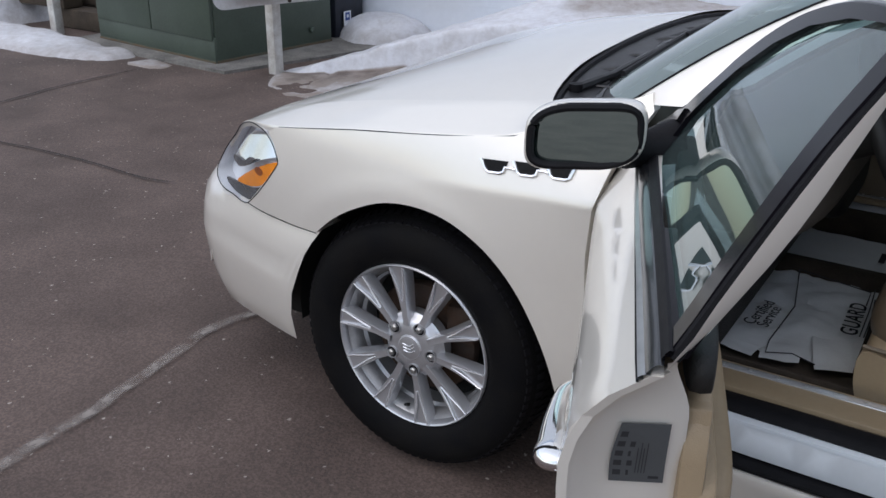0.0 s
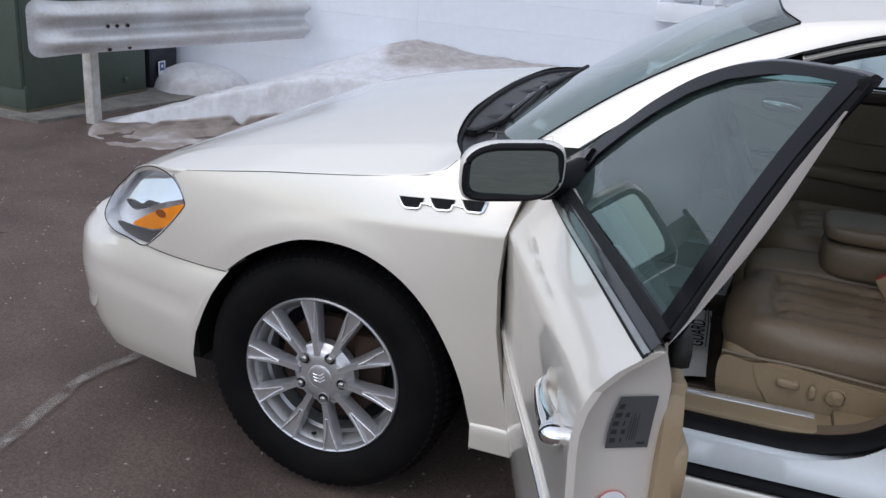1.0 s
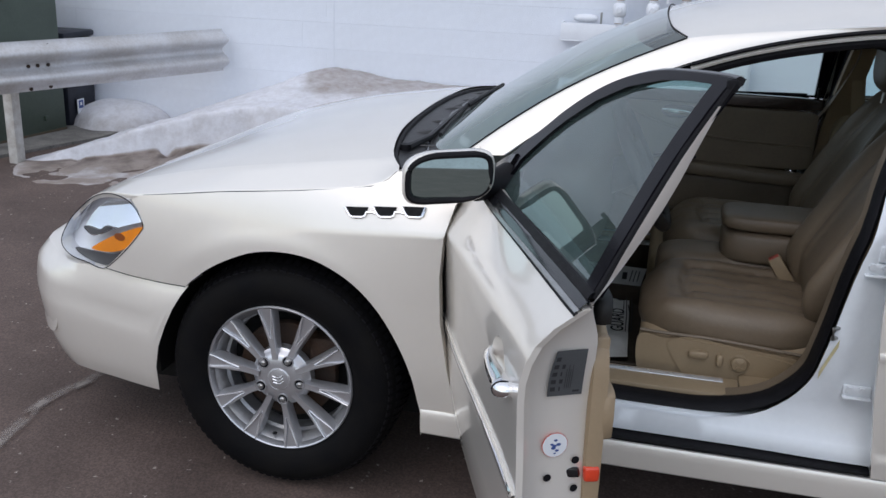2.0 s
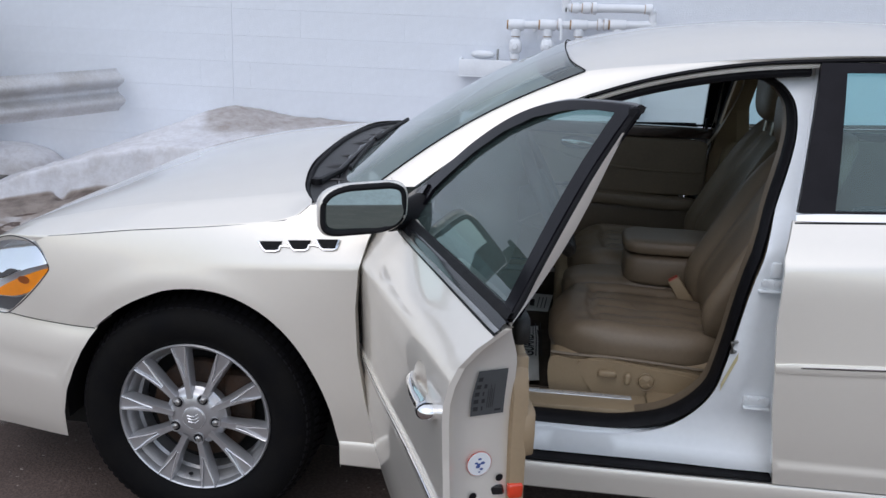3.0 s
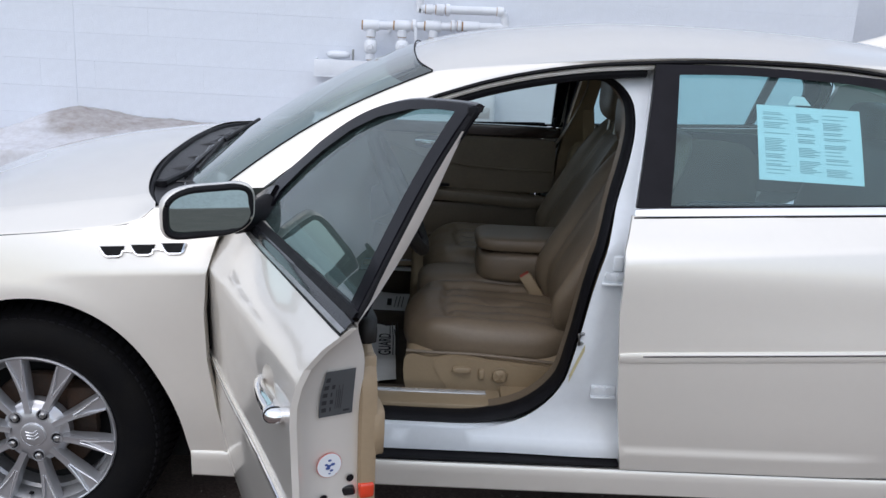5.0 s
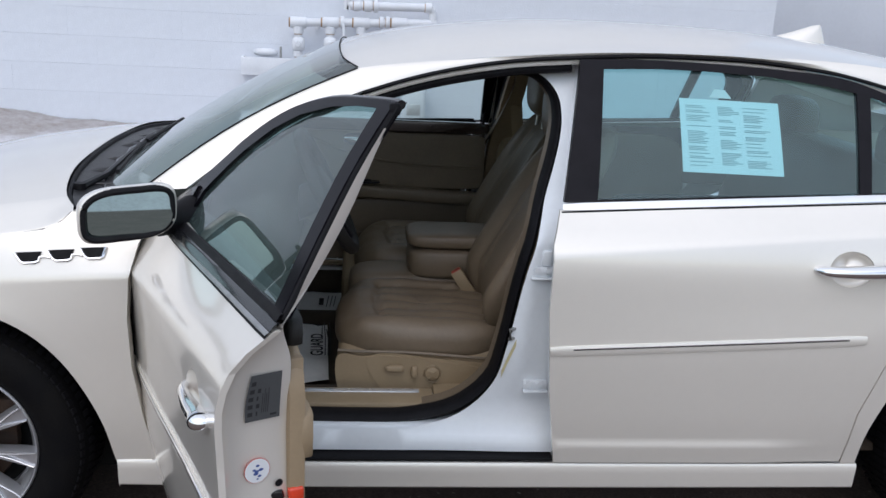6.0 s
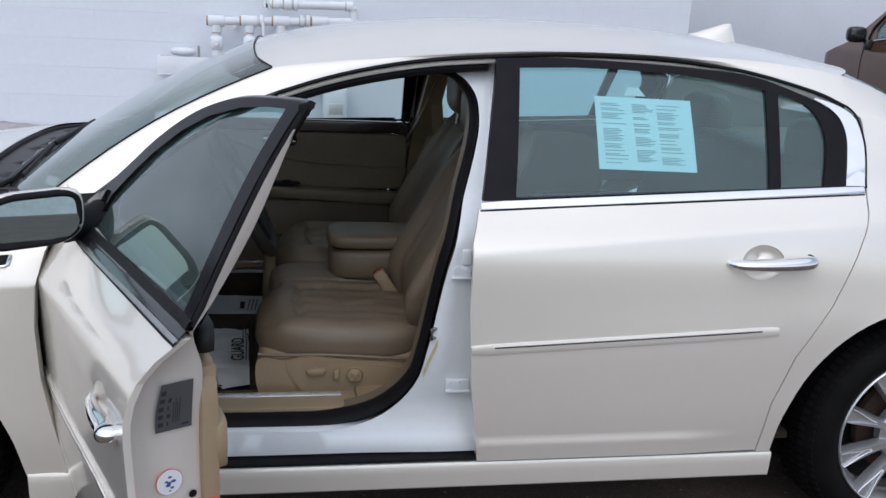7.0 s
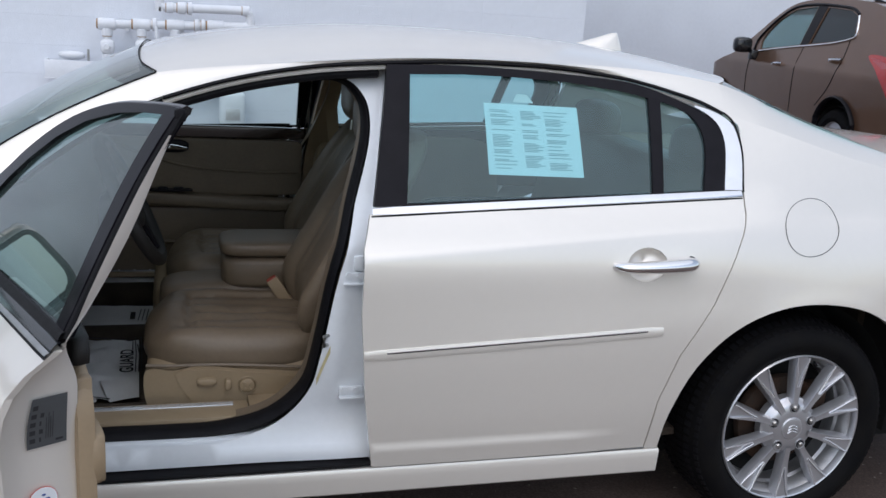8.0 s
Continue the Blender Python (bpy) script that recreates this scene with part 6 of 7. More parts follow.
# ---- door opening and cabin ----
SEAL = spline([(0.62, 0.40), (0.72, 0.394), (0.92, 0.395), (1.041, 0.394), (1.183, 0.398), (1.320, 0.437), (1.405, 0.523), (1.438, 0.642), (1.480, 0.860), (1.540, 1.041), (1.580, 1.170), (1.588, 1.242),
               (1.576, 1.292), (1.536, 1.332), (1.468, 1.346), (1.309, 1.334), (1.151, 1.308), (1.043, 1.270), (0.86, 1.185), (0.70, 1.07), (0.62, 0.98)], 4, True)
jamb = sunk(0.12)
for m in (I4, FLIP):
    # painted jamb round the opening, dished from the skin line to the seal
    outer = [(0.50, 0.345), (0.9, 0.345), (1.3, 0.345), (1.60, 0.345), (1.60, 0.6), (1.60, 0.8), (1.60, 1.0), (1.655, 1.372), (1.45, 1.366), (1.295, 1.350), (1.16, 1.318), (1.04, 1.280), (0.85, 1.204), (0.64, 1.05), (0.52, 0.95), (0.50, 0.6)]

    def jamb_y(x, z):
        base = side(x, z) - 0.105
        sill = smooth(0.47, 0.36, z) * 0.030 + smooth(0.385, 0.345, z) * 0.030
        return base + sill + 0.018 * math.exp(-((x - 1.475 - 0.10 * (z - 0.7)) / 0.035) ** 2) * smooth(0.45, 0.6, z) * smooth(1.05, 0.9, z)
    opening = SEAL
    if m is FLIP:
        opening, outer = [(x + 0.075 * smooth(1.28, 1.45, x), z) for x, z in SEAL], [(x + 0.08 * smooth(1.35, 1.55, x), z) for x, z in outer]
    panel("door_jamb", outer, jamb_y, PAINT_IN, car, "white painted door jamb", m, depth=0.0, step=0.035, holes=(opening,), angle=60)
    inner_l = []
    n = len(opening)
    for i, (x, z) in enumerate(opening):
        a, b = opening[i - 1], opening[(i + 1) % n]
        d = Vector((b[0] - a[0], b[1] - a[1])).normalized()
        wide = 0.018 + 0.009 * smooth(0.58, 0.44, z)
        inner_l.append((x - d.y * wide, z + d.x * wide))
    rows = [[(x + (u - x) * t, -jamb(x, z) - o, z + (w - z) * t) for (x, z), (u, w) in zip(opening, inner_l)] for t, o in ((-0.30, -0.004), (0.1, 0.010), (0.45, 0.020), (0.8, 0.010), (1.0, -0.014), (1.0, -0.040))]
    grid_part("door_seal", rows, RUBBER, car, "black rubber door seal", m, True)
    rows = [[(u, -jamb(x, z) + 0.036 + dd, w) for (x, z), (u, w) in zip(opening, inner_l)] for dd in (0.0, 0.050)]
    grid_part("inner_garnish", rows, LEATHER, car, "tan inner trim edge", m, True)
    block("sill_plate", (0.60, -0.765, 0.412), (1.26, -0.655, 0.433), VINYL, car, "tan sill plate", m, 0.006)
    block("sill_plate_end", (1.263, -0.765, 0.410), (1.52, -0.600, 0.432), VINYL, car, "tan sill end trim", m, 0.006)
    block("sill_plate_metal", (0.62, -0.694, 0.4325), (1.22, -0.670, 0.4365), MACHINED, car, "studded metal strip", m, 0.002)
    block("rocker_inner", (0.45, -0.84, 0.27), (2.45, -0.60, 0.405), PAINT_IN, car, "white painted sill box", m, 0.02)
    block("sill_gasket", (0.55, -0.905, 0.329), (1.575, -0.80, 0.340), RUBBER, car, "black sill gasket", m, 0.004)
    panel("pillar_trim", [(1.55, 0.40), (1.70, 0.40), (1.68, 1.0), (1.715, 1.36), (1.64, 1.36), (1.60, 1.05)], lambda x, z: side(x, z) - 0.17, VINYL, car, "tan centre pillar trim", m, depth=-0.05, step=0.08)
    if m is FLIP:
        panel("pillar_outer", [(1.58, 0.34), (1.68, 0.34), (1.68, 1.02), (1.70, 1.375), (1.64, 1.37), (1.605, 1.05)], sunk(0.05), SATIN, car, "black centre pillar", m, depth=0.05, step=0.08)
    else:
        panel("pillar_outer", [(1.575, 0.34), (1.65, 0.34), (1.65, 1.02), (1.685, 1.375), (1.64, 1.385), (1.58, 1.0)], lambda x, z: side(x, z) - 0.06, PAINT_IN, car, "white centre pillar", m, depth=0.06, step=0.08)
    for k in range(9):
        tube("sill_stud", [(0.66 + 0.06 * k, -0.682, 0.436), (0.66 + 0.06 * k, -0.682, 0.4380)], 0.004, STEEL, car, m=m, sides=8)

# striker, hinges and checks on the jamb
striker = new("door_striker")
striker.parent = car
striker["label"] = "steel door striker"
block("striker_plate", (1.464, -0.853, 0.630), (1.474, -0.815, 0.705), STEEL, striker, bevel=0.003)
tube("striker_loop", [(1.468, -0.835, 0.690), (1.442, -0.86, 0.688), (1.442, -0.86, 0.664), (1.468, -0.835, 0.662)], 0.006, STEEL, striker)
for z in (0.832, 0.512):
    h = new("rear_door_hinge")
    h.parent = car
    block("hinge_leaf", (1.488, -0.850, z), (1.555, -0.838, z + 0.030), PAINT_IN, h, "white hinge leaf", bevel=0.006)
    block("hinge_flange", (1.488, -0.862, z - 0.004), (1.555, -0.838, z + 0.002), PAINT_IN, h, bevel=0.002)
    for x in (1.502, 1.532):
        tube("hinge_bolt", [(x, -0.852, z + 0.022), (x, -0.860, z + 0.022)], 0.0085, PAINT_IN, h, "painted hinge bolt", sides=6)
block("hinge_leaf_upper", (1.515, -0.852, 0.865), (1.54, -0.838, 0.905), PAINT_IN, car, "white hinge leaf", bevel=0.004)
rows = [[(1.425 + 0.035 * t, -0.857 + 0.002 * math.sin(3 * t), 0.562 + 0.09 * t + dz) for t in (0, 0.3, 0.6, 1.0)] for dz in (-0.010, 0.010)]
grid_part("jamb_tag", rows, material("yellowed_paper_tag", (0.60, 0.52, 0.30), 0.7, 0, 0.3, 40), car, "curled yellowed paper tag", thick=0.001)


# seats
def seat(y0, y1, name, controls, front, top, back_x):
    """A bucket of the split bench: pleated cushion, bolstered back with seams, headrest and tan plastic base."""
    s = new(name)
    s.parent = car
    yc, half = (y0 + y1) / 2, (y1 - y0) / 2

    def plump(x, y):
        """Height of the upholstery above a plain cushion at a place."""
        t, v = (x - front) / 0.53, abs(y - yc) / half
        z = 0.016 * math.exp(-((v - 0.80) / 0.16) ** 2) * smooth(0.02, 0.30, t)
        inner = smooth(0.66, 0.56, v) * smooth(0.20, 0.30, t)
        z += inner * (0.013 * abs(math.sin((y - yc) * math.pi / 0.072)) ** 0.7 - 0.012)
        z -= 0.013 * math.exp(-((v - 0.64) / 0.035) ** 2) * smooth(0.20, 0.32, t)
        z -= 0.013 * math.exp(-((t - 0.235 - 0.05 * v) / 0.020) ** 2) * smooth(0.72, 0.58, v)
        z += 0.0045 * noise.noise(Vector((x * 11, y * 11, y0))) + 0.003 * noise.noise(Vector((x * 30, y * 22, y0 + 4)))
        return z

    def squab(q, p):
        t = (q.x - front) / 0.53
        z = q.z
        if p.z > 0:
            z += (plump(q.x, q.y) + 0.018 * (1 - t)) * min(1.0, p.z * 1.6) - 0.030 * smooth(0.16, -0.02, t)
        return Vector((q.x, q.y, z))

    cushion("seat_cushion", (front, y0, 0.478), (front + 0.55, y1, top), LEATHER, s, "creased tan leather seat cushion", power=3.6, n=72, shape=squab)

    def back(q, p):
        t = (q.z - 0.54) / 0.66
        taper = 1 - 0.20 * smooth(0.55, 1.0, t)
        y, x = yc + (q.y - yc) * taper, q.x + 0.340 * t + 0.03 * t * t + 0.055 * smooth(0.26, 0.0, t)
        if p.x < 0:
            v = min(1.0, abs(q.y - yc) / half)
            x += 0.042 - 0.060 * smooth(0.45, 0.95, v)
            x += 0.010 * math.exp(-((v - 0.60) / 0.05) ** 2) * smooth(0.05, 0.2, t) * smooth(1.0, 0.85, t)
            x += 0.005 * math.cos((q.y - yc) * 2 * math.pi / 0.085) * smooth(0.58, 0.48, v) * smooth(0.12, 0.25, t) * smooth(0.95, 0.8, t)
            x += 0.008 * math.exp(-((t - 0.80) / 0.02) ** 2) * smooth(0.7, 0.5, v)
        return Vector((x, y, q.z))

    cushion("seat_back", (back_x, y0, 0.54), (back_x + 0.165, y1, 1.175), LEATHER, s, "tan leather seat back with stitched bolsters", power=3.8, n=48, shape=back)
    hx = back_x + 0.275
    cushion("headrest", (hx, yc - 0.140, 1.115), (hx + 0.115, yc + 0.140, 1.305), LEATHER, s, "tan leather headrest", power=3.2)
    for dy in (-0.06, 0.06):
        tube("headrest_post", [(hx + 0.045, yc + dy, 1.07), (hx + 0.052, yc + dy, 1.14)], 0.006, STEEL, s, "steel headrest post", sides=8)
    block("seat_base", (0.985, y0 + 0.005, 0.375), (1.50, y1 - 0.005, 0.525), VINYL, s, "tan plastic seat base", bevel=0.03, seg=3)
    if controls:
        def swoop(x, z):
            return -y0 + 0.008 + 0.010 * smooth(0.395, 0.44, z)
        panel("seat_valance", spline([(0.985, 0.515), (1.06, 0.512), (1.13, 0.524), (1.25, 0.510), (1.43, 0.490), (1.42, 0.45), (1.33, 0.395), (1.18, 0.385), (1.02, 0.385), (0.985, 0.42)], 4, True),
              swoop, VINYL, s, "tan plastic seat valance", depth=0.02, step=0.03)
        panel("control_panel", spline([(1.065, 0.505), (1.13, 0.516), (1.25, 0.503), (1.40, 0.482), (1.39, 0.452), (1.28, 0.405), (1.14, 0.402), (1.095, 0.44)], 4, True),
              lambda x, z: -y0 + 0.022, VINYL, s, "tan switch panel", depth=0.012, step=0.04)
        yb = y0 - 0.022
        cushion("seat_switch", (1.122, yb - 0.018, 0.470), (1.178, yb + 0.004, 0.491), VINYL, s, "tan seat switch", power=3)
        cushion("seat_switch", (1.199, yb - 0.018, 0.452), (1.218, yb + 0.004, 0.487), VINYL, s, "tan seat switch", power=3)
        dial = Matrix.Translation((1.262, yb, 0.463))
        turned("lumbar_dial", [(0.0, -0.010), (0.014, -0.010), (0.020, -0.007), (0.023, 0.0)], VINYL, s, "round tan lumbar dial", dial, 28)
        for a in range(4):
            block("dial_mark", (-0.003, -0.014, 0.006), (0.003, -0.009, 0.017), VINYL, s, m=dial @ Matrix.Rotation(radians(45 + 90 * a), 4, "Y"), bevel=0.001)
        tube("dial_ring", [(0.0255 * math.cos(b), -0.002, 0.0255 * math.sin(b)) for b in [2 * math.pi * j / 28 for j in range(28)]], 0.0025, VINYL, s, "tan dial ring", dial, 6, True)
        tube("seam_piping", spline([(0.985, y0 - 0.010, 0.528), (1.06, y0 - 0.014, 0.526), (1.2, y0 - 0.014, 0.524), (1.45, y0 - 0.012, 0.505)], 5), 0.005, LEATHER, s, sides=6)
    return s


seat(-0.600, -0.105, "driver_seat", True, 0.972, 0.592, 1.322)
seat(0.105, 0.600, "passenger_seat", False, 1.030, 0.628, 1.400)
mid = new("centre_seat")
mid.parent = car
cushion("centre_cushion", (1.010, -0.102, 0.46), (1.50, 0.102, 0.612), LEATHER, mid, "tan leather centre cushion", power=4.5)
cushion("centre_armrest", (1.205, -0.115, 0.698), (1.62, 0.115, 0.752), LEATHER, mid, "tan folded-down armrest lid", power=5)
cushion("armrest_box", (1.212, -0.112, 0.585), (1.62, 0.112, 0.700), LEATHER, mid, "tan armrest box", power=5)
buckle = new("belt_buckle")
buckle.parent = car
BKM = Matrix.Translation((1.385, -0.185, 0.622)) @ Matrix.Rotation(radians(-34), 4, "Y")
block("buckle_body", (-0.020, -0.014, -0.09), (0.020, 0.014, 0.034), VINYL, buckle, "tan buckle sleeve", BKM, 0.006)
block("buckle_button", (-0.016, -0.011, 0.030), (0.016, 0.011, 0.037), BUTTON, buckle, "red release button", BKM, 0.003)

# dash, wheel, floor, far trim, rear seat
cushion("dashboard", (0.42, -0.70, 0.70), (0.86, 0.70, 1.035), material("taupe_dash_top", (0.07, 0.06, 0.05), 0.6, 0, 0.2, 20, 0.3, 500), car, "dark padded dashboard", power=5)
block("dash_lower", (0.50, -0.70, 0.34), (0.66, 0.70, 0.75), DASH, car, "dark lower dash", bevel=0.04)
sw = new("steering_wheel")
sw.parent = car
WM = Matrix.Translation((0.94, -0.36, 0.945)) @ Matrix.Rotation(radians(64), 4, "Y")
tube("wheel_rim", [(0.19 * math.cos(b), 0.19 * math.sin(b), 0) for b in [2 * math.pi * j / 40 for j in range(40)]], 0.019, DASH, sw, "dark leather rim", WM, 10, True)
cushion("wheel_hub", (-0.08, -0.085, -0.03), (0.08, 0.085, 0.02), DASH, sw, "dark wheel boss", WM, 3)
for b in (0.25, 2.9, 4.4):
    tube("wheel_spoke", [(0.06 * math.cos(b), 0.06 * math.sin(b), -0.005), (0.185 * math.cos(b), 0.185 * math.sin(b), 0)], 0.016, SATIN, sw, "dark spoke", WM, 8, flat=0.5)
tube("column", [(0, 0, -0.02), (0, 0, -0.30)], 0.05, DASH, sw, "dark steering column", WM, 12)
block("floor_carpet", (0.50, -0.76, 0.285), (3.2, 0.76, 0.315), CARPET, car, "brown carpet", bevel=0.01)
for y0, y1 in ((0.588, 0.597), (-0.597, -0.588)):
    block("side_carpet", (0.50, y0, 0.312), (2.40, y1, 0.411), CARPET, car, "brown carpeted sill side", bevel=0.003)
tube("tunnel", [(0.5, 0.205, 0.310), (3.2, 0.205, 0.310)], 0.055, CARPET, car, "carpeted tunnel", sides=14)
block("pedal", (0.60, -0.42, 0.38), (0.62, -0.30, 0.46), RUBBER, car, "black brake pedal", bevel=0.01)
cushion("glove_box", (0.62, 0.15, 0.50), (0.80, 0.60, 0.75), DASH, car, "dark glove box", power=6)
# far door furniture
fd = new("far_door_trim")
fd.parent = car
cushion("wood_band", (0.66, 0.708, 0.980), (1.585, 0.738, 1.030), WOODTRIM, fd, "dark wood trim band", power=8)
cushion("upper_insert", (0.66, 0.712, 0.745), (1.572, 0.740, 0.978), LEATHER, fd, "tan padded insert", power=14)
sweep = spline([(0.80, 0.709, 0.965), (0.95, 0.708, 0.905), (1.12, 0.708, 0.862), (1.32, 0.708, 0.845), (1.555, 0.709, 0.842)], 6)
tube("insert_seam", sweep, 0.006, LEATHER, fd, "sweeping trim seam", sides=8)


def armrest_form(q, p):
    """The armrest dips and thins towards the front."""
    t = smooth(1.50, 0.85, q.x)
    return Vector((q.x, q.y, q.z + 0.028 * t - 0.012))


cushion("far_armrest", (0.80, 0.640, 0.702), (1.555, 0.738, 0.752), LEATHER, fd, "tan armrest", power=6, shape=armrest_form)
cushion("switch_plate", (0.96, 0.652, 0.768), (1.13, 0.700, 0.777), SATIN, fd, "black window switch plate", power=5)
for x in (0.995, 1.055):
    cushion("window_switch", (x, 0.662, 0.772), (x + 0.038, 0.682, 0.785), SATIN, fd, "black window switch", power=4, n=8)
cushion("far_pocket", (0.75, 0.69, 0.40), (1.535, 0.740, 0.698), LEATHER, fd, "tan door pocket", power=10)
tube("pocket_lip", spline([(0.80, 0.686, 0.600), (1.0, 0.684, 0.560), (1.25, 0.684, 0.552), (1.52, 0.686, 0.575)], 5), 0.009, LEATHER, fd, "tan pocket lip", sides=8)
cushion("handle_bezel", (0.975, 0.700, 0.918), (1.115, 0.716, 0.972), SATIN, fd, "dark inner handle bezel", power=3)
tube("inner_handle", [(0.985, 0.700, 0.950), (1.02, 0.672, 0.950), (1.07, 0.668, 0.946), (1.105, 0.682, 0.940)], [0.012, 0.017, 0.016, 0.010], CHROME, fd, "chrome inner handle", sides=12, flat=0.7)
for y0, y1 in ((0.712, 0.745), (-0.745, -0.712)):
    trim = new("rear_door_trim")
    trim.parent = car
    cushion("trim_panel", (1.72, y0, 0.36), (2.40, y1, 0.955), LEATHER, trim, "tan rear door trim", power=14)
    cushion("trim_cap", (1.72, y0, 0.950), (2.78, y1, 1.040), DASH, trim, "dark rear door trim cap", power=10)
    cushion("quarter_trim", (2.38, y0, 0.80), (3.34, y1, 1.045), HEADLINER, trim, "tan quarter trim", power=14)
tube("lock_pin", [(1.56, 0.745, 1.02), (1.56, 0.745, 1.065)], 0.006, SATIN, fd, "black lock pin")
for m in (I4, FLIP):
    tube("seat_belt", [(1.66, -0.60, 1.22), (1.70, -0.64, 0.9), (1.72, -0.66, 0.45)], 0.024, VINYL, car, "tan seat belt", m, 8, flat=0.12)
    cushion("belt_anchor", (1.63, -0.625, 1.18), (1.69, -0.575, 1.26), VINYL, car, "tan belt anchor", m, 3, 8)
rear = new("rear_bench")
rear.parent = car
cushion("bench_cushion", (2.05, -0.68, 0.42), (2.60, 0.68, 0.62), LEATHER, rear, "tan leather bench cushion", power=6)
def lean_back(q, p):
    return Vector((q.x + 0.28 * (q.z - 0.55), q.y, q.z))
cushion("bench_back", (2.50, -0.68, 0.55), (2.68, 0.68, 1.10), LEATHER, rear, "tan leather bench back", power=6, shape=lean_back)
for y in (-0.42, 0.42):
    cushion("bench_headrest", (2.68, y - 0.15, 1.045), (2.82, y + 0.15, 1.225), LEATHER, rear, "tan headrest", power=3)
block("parcel_shelf", (2.75, -0.70, 1.03), (3.36, 0.70, 1.06), HEADLINER, car, "tan parcel shelf", bevel=0.01)
block("bulkhead", (3.28, -0.66, 0.30), (3.31, 0.66, 1.04), CARPET, car, bevel=0.005)

# ---- door edge details of the open door ----
edge_parent = next(o for o in car.children if o.name.startswith("front_door"))


def face_point(w, z, out=0.0015):
    """A point on the slanting shut face: w runs from its outer to its inner edge."""
    a, b = face_ends(z)
    nrm = Vector((b.y - a.y, a.x - b.x, 0)).normalized()
    return a + (b - a) * w + nrm * out


def face_patch(name, w0, w1, z0, z1, mat, label, out=0.0015, nw=4, nz=6):
    rows = [[face_point(w0 + (w1 - w0) * i / nw, z0 + (z1 - z0) * k / nz, out) for i in range(nw + 1)] for k in range(nz + 1)]
    return grid_part(name, rows, mat, edge_parent, label, OPEN)


face_patch("tyre_label", 0.27, 0.90, 0.832, 0.920, LABEL, "grey tyre pressure label", 0.004)
for k in range(5):
    z = 0.842 + 0.0145 * k
    face_patch("label_print", 0.31, 0.40, z, z + 0.008, PRINT, "unreadable dark print", 0.0046, 1, 1)
for k in range(4):
    face_patch("label_print", 0.46, 0.49 + 0.03 * (k % 2), 0.842 + 0.0145 * k, 0.850 + 0.0145 * k, PRINT, "unreadable dark print", 0.0046, 1, 1)
    face_patch("label_print", 0.56 + 0.035 * k, 0.57 + 0.035 * k, 0.846, 0.884 + 0.008 * (k % 2), PRINT, "unreadable dark print", 0.0046, 1, 1)
face_patch("label_print", 0.72, 0.84, 0.838, 0.842, PRINT, "unreadable dark print", 0.0046, 1, 1)


def face_disc(name, w, z, r, mat, label, out=0.004, n=28, sx=1.0):
    c = face_point(w, z, out)
    wx = (face_point(min(1, w + 0.1), z, out) - face_point(w, z, out)).normalized()
    verts = [c] + [c + wx * (r * sx * math.cos(2 * math.pi * k / n)) + Vector((0, 0, r * math.sin(2 * math.pi * k / n))) for k in range(n)]
    return mesh_part(name, verts, [(0, 1 + k, 1 + (k + 1) % n) for k in range(n)], mat, edge_parent, label, OPEN)


face_disc("round_sticker", 0.46, 0.740, 0.0232, RED, "red sticker border", 0.0040)
face_disc("round_sticker", 0.46, 0.740, 0.0224, WHITEPRINT, "round white safety sticker", 0.0046)
for w, z, r in ((0.40, 0.742, 0.0020), (0.47, 0.749, 0.0022), (0.53, 0.741, 0.0028), (0.43, 0.735, 0.0028), (0.50, 0.730, 0.0022), (0.46, 0.725, 0.0014), (0.45, 0.739, 0.0026)):
    face_disc("sticker_picture", w, z, r, LABELBLUE, "blue printed picture", 0.0051, 10, 1.6)
for w, z in ((0.88, 0.708), (0.34, 0.680), (0.88, 0.655)):
    face_disc("rubber_plug", w, z, 0.0072, RUBBER, "black rubber plug", 0.0045, 16)
block("latch_slot", (-0.008, -0.017, -0.009), (0.003, 0.017, 0.009), BLACK, edge_parent, "black door latch slot", OPEN @ Matrix.Translation(face_point(0.80, 0.682, 0.0)) @ Matrix.Rotation(radians(14), 4, "X") @ Matrix.Rotation(radians(-24), 4, "Z"), 0.004)
cushion("courtesy_lamp", (1.468, -0.800, 0.668), (1.488, -0.772, 0.697), RED, edge_parent, "red-orange door courtesy lamp", OPEN, 5, 8)
# belt moulding end cap and wedge of rubber at the top of the frame
block("frame_corner", (1.519, -0.652, 1.346), (1.530, -0.634, 1.366), RUBBER, edge_parent, "black rubber frame corner", OPEN, 0.004)
# weather strip on the front edge, swelled past the skin to darken the gap
tube("front_edge_seal", [(x + 0.009, -side(x, z) + 0.004, z) for x, z in ((0.512, 0.905), (0.493, 0.832), (0.486, 0.727), (0.491, 0.601), (0.512, 0.468), (0.538, 0.352))], 0.014, BLACK, edge_parent, "black edge seal widened to darken the door gap", OPEN, 8)

# ---- papers ----
pm = tagged(new("paper_floor_mat"), "creased white printed paper floor mat on the carpet", "paper mat", "paper floor mats")


def paper(name, corners, mat, z, label, parent, bumpy=0.02, n=12, seed=0, lift=0.0):
    a, b, c, d = [Vector(q) for q in corners]
    rows = []
    for i in range(n + 1):
        row = []
        for j in range(n + 1):
            u, v = i / n, j / n
            p = (a * (1 - u) + b * u) * (1 - v) + (d * (1 - u) + c * u) * v
            h = z + bumpy * 1.25 * abs(noise.noise(Vector((p.x * 8, p.y * 8, seed)))) + bumpy * 0.5 * abs(noise.noise(Vector((p.x * 21, p.y * 17, seed + 3)))) + lift * v
            row.append((p.x, p.y, h))
        rows.append(row)
    return grid_part(name, rows, mat, parent, label, angle=25)


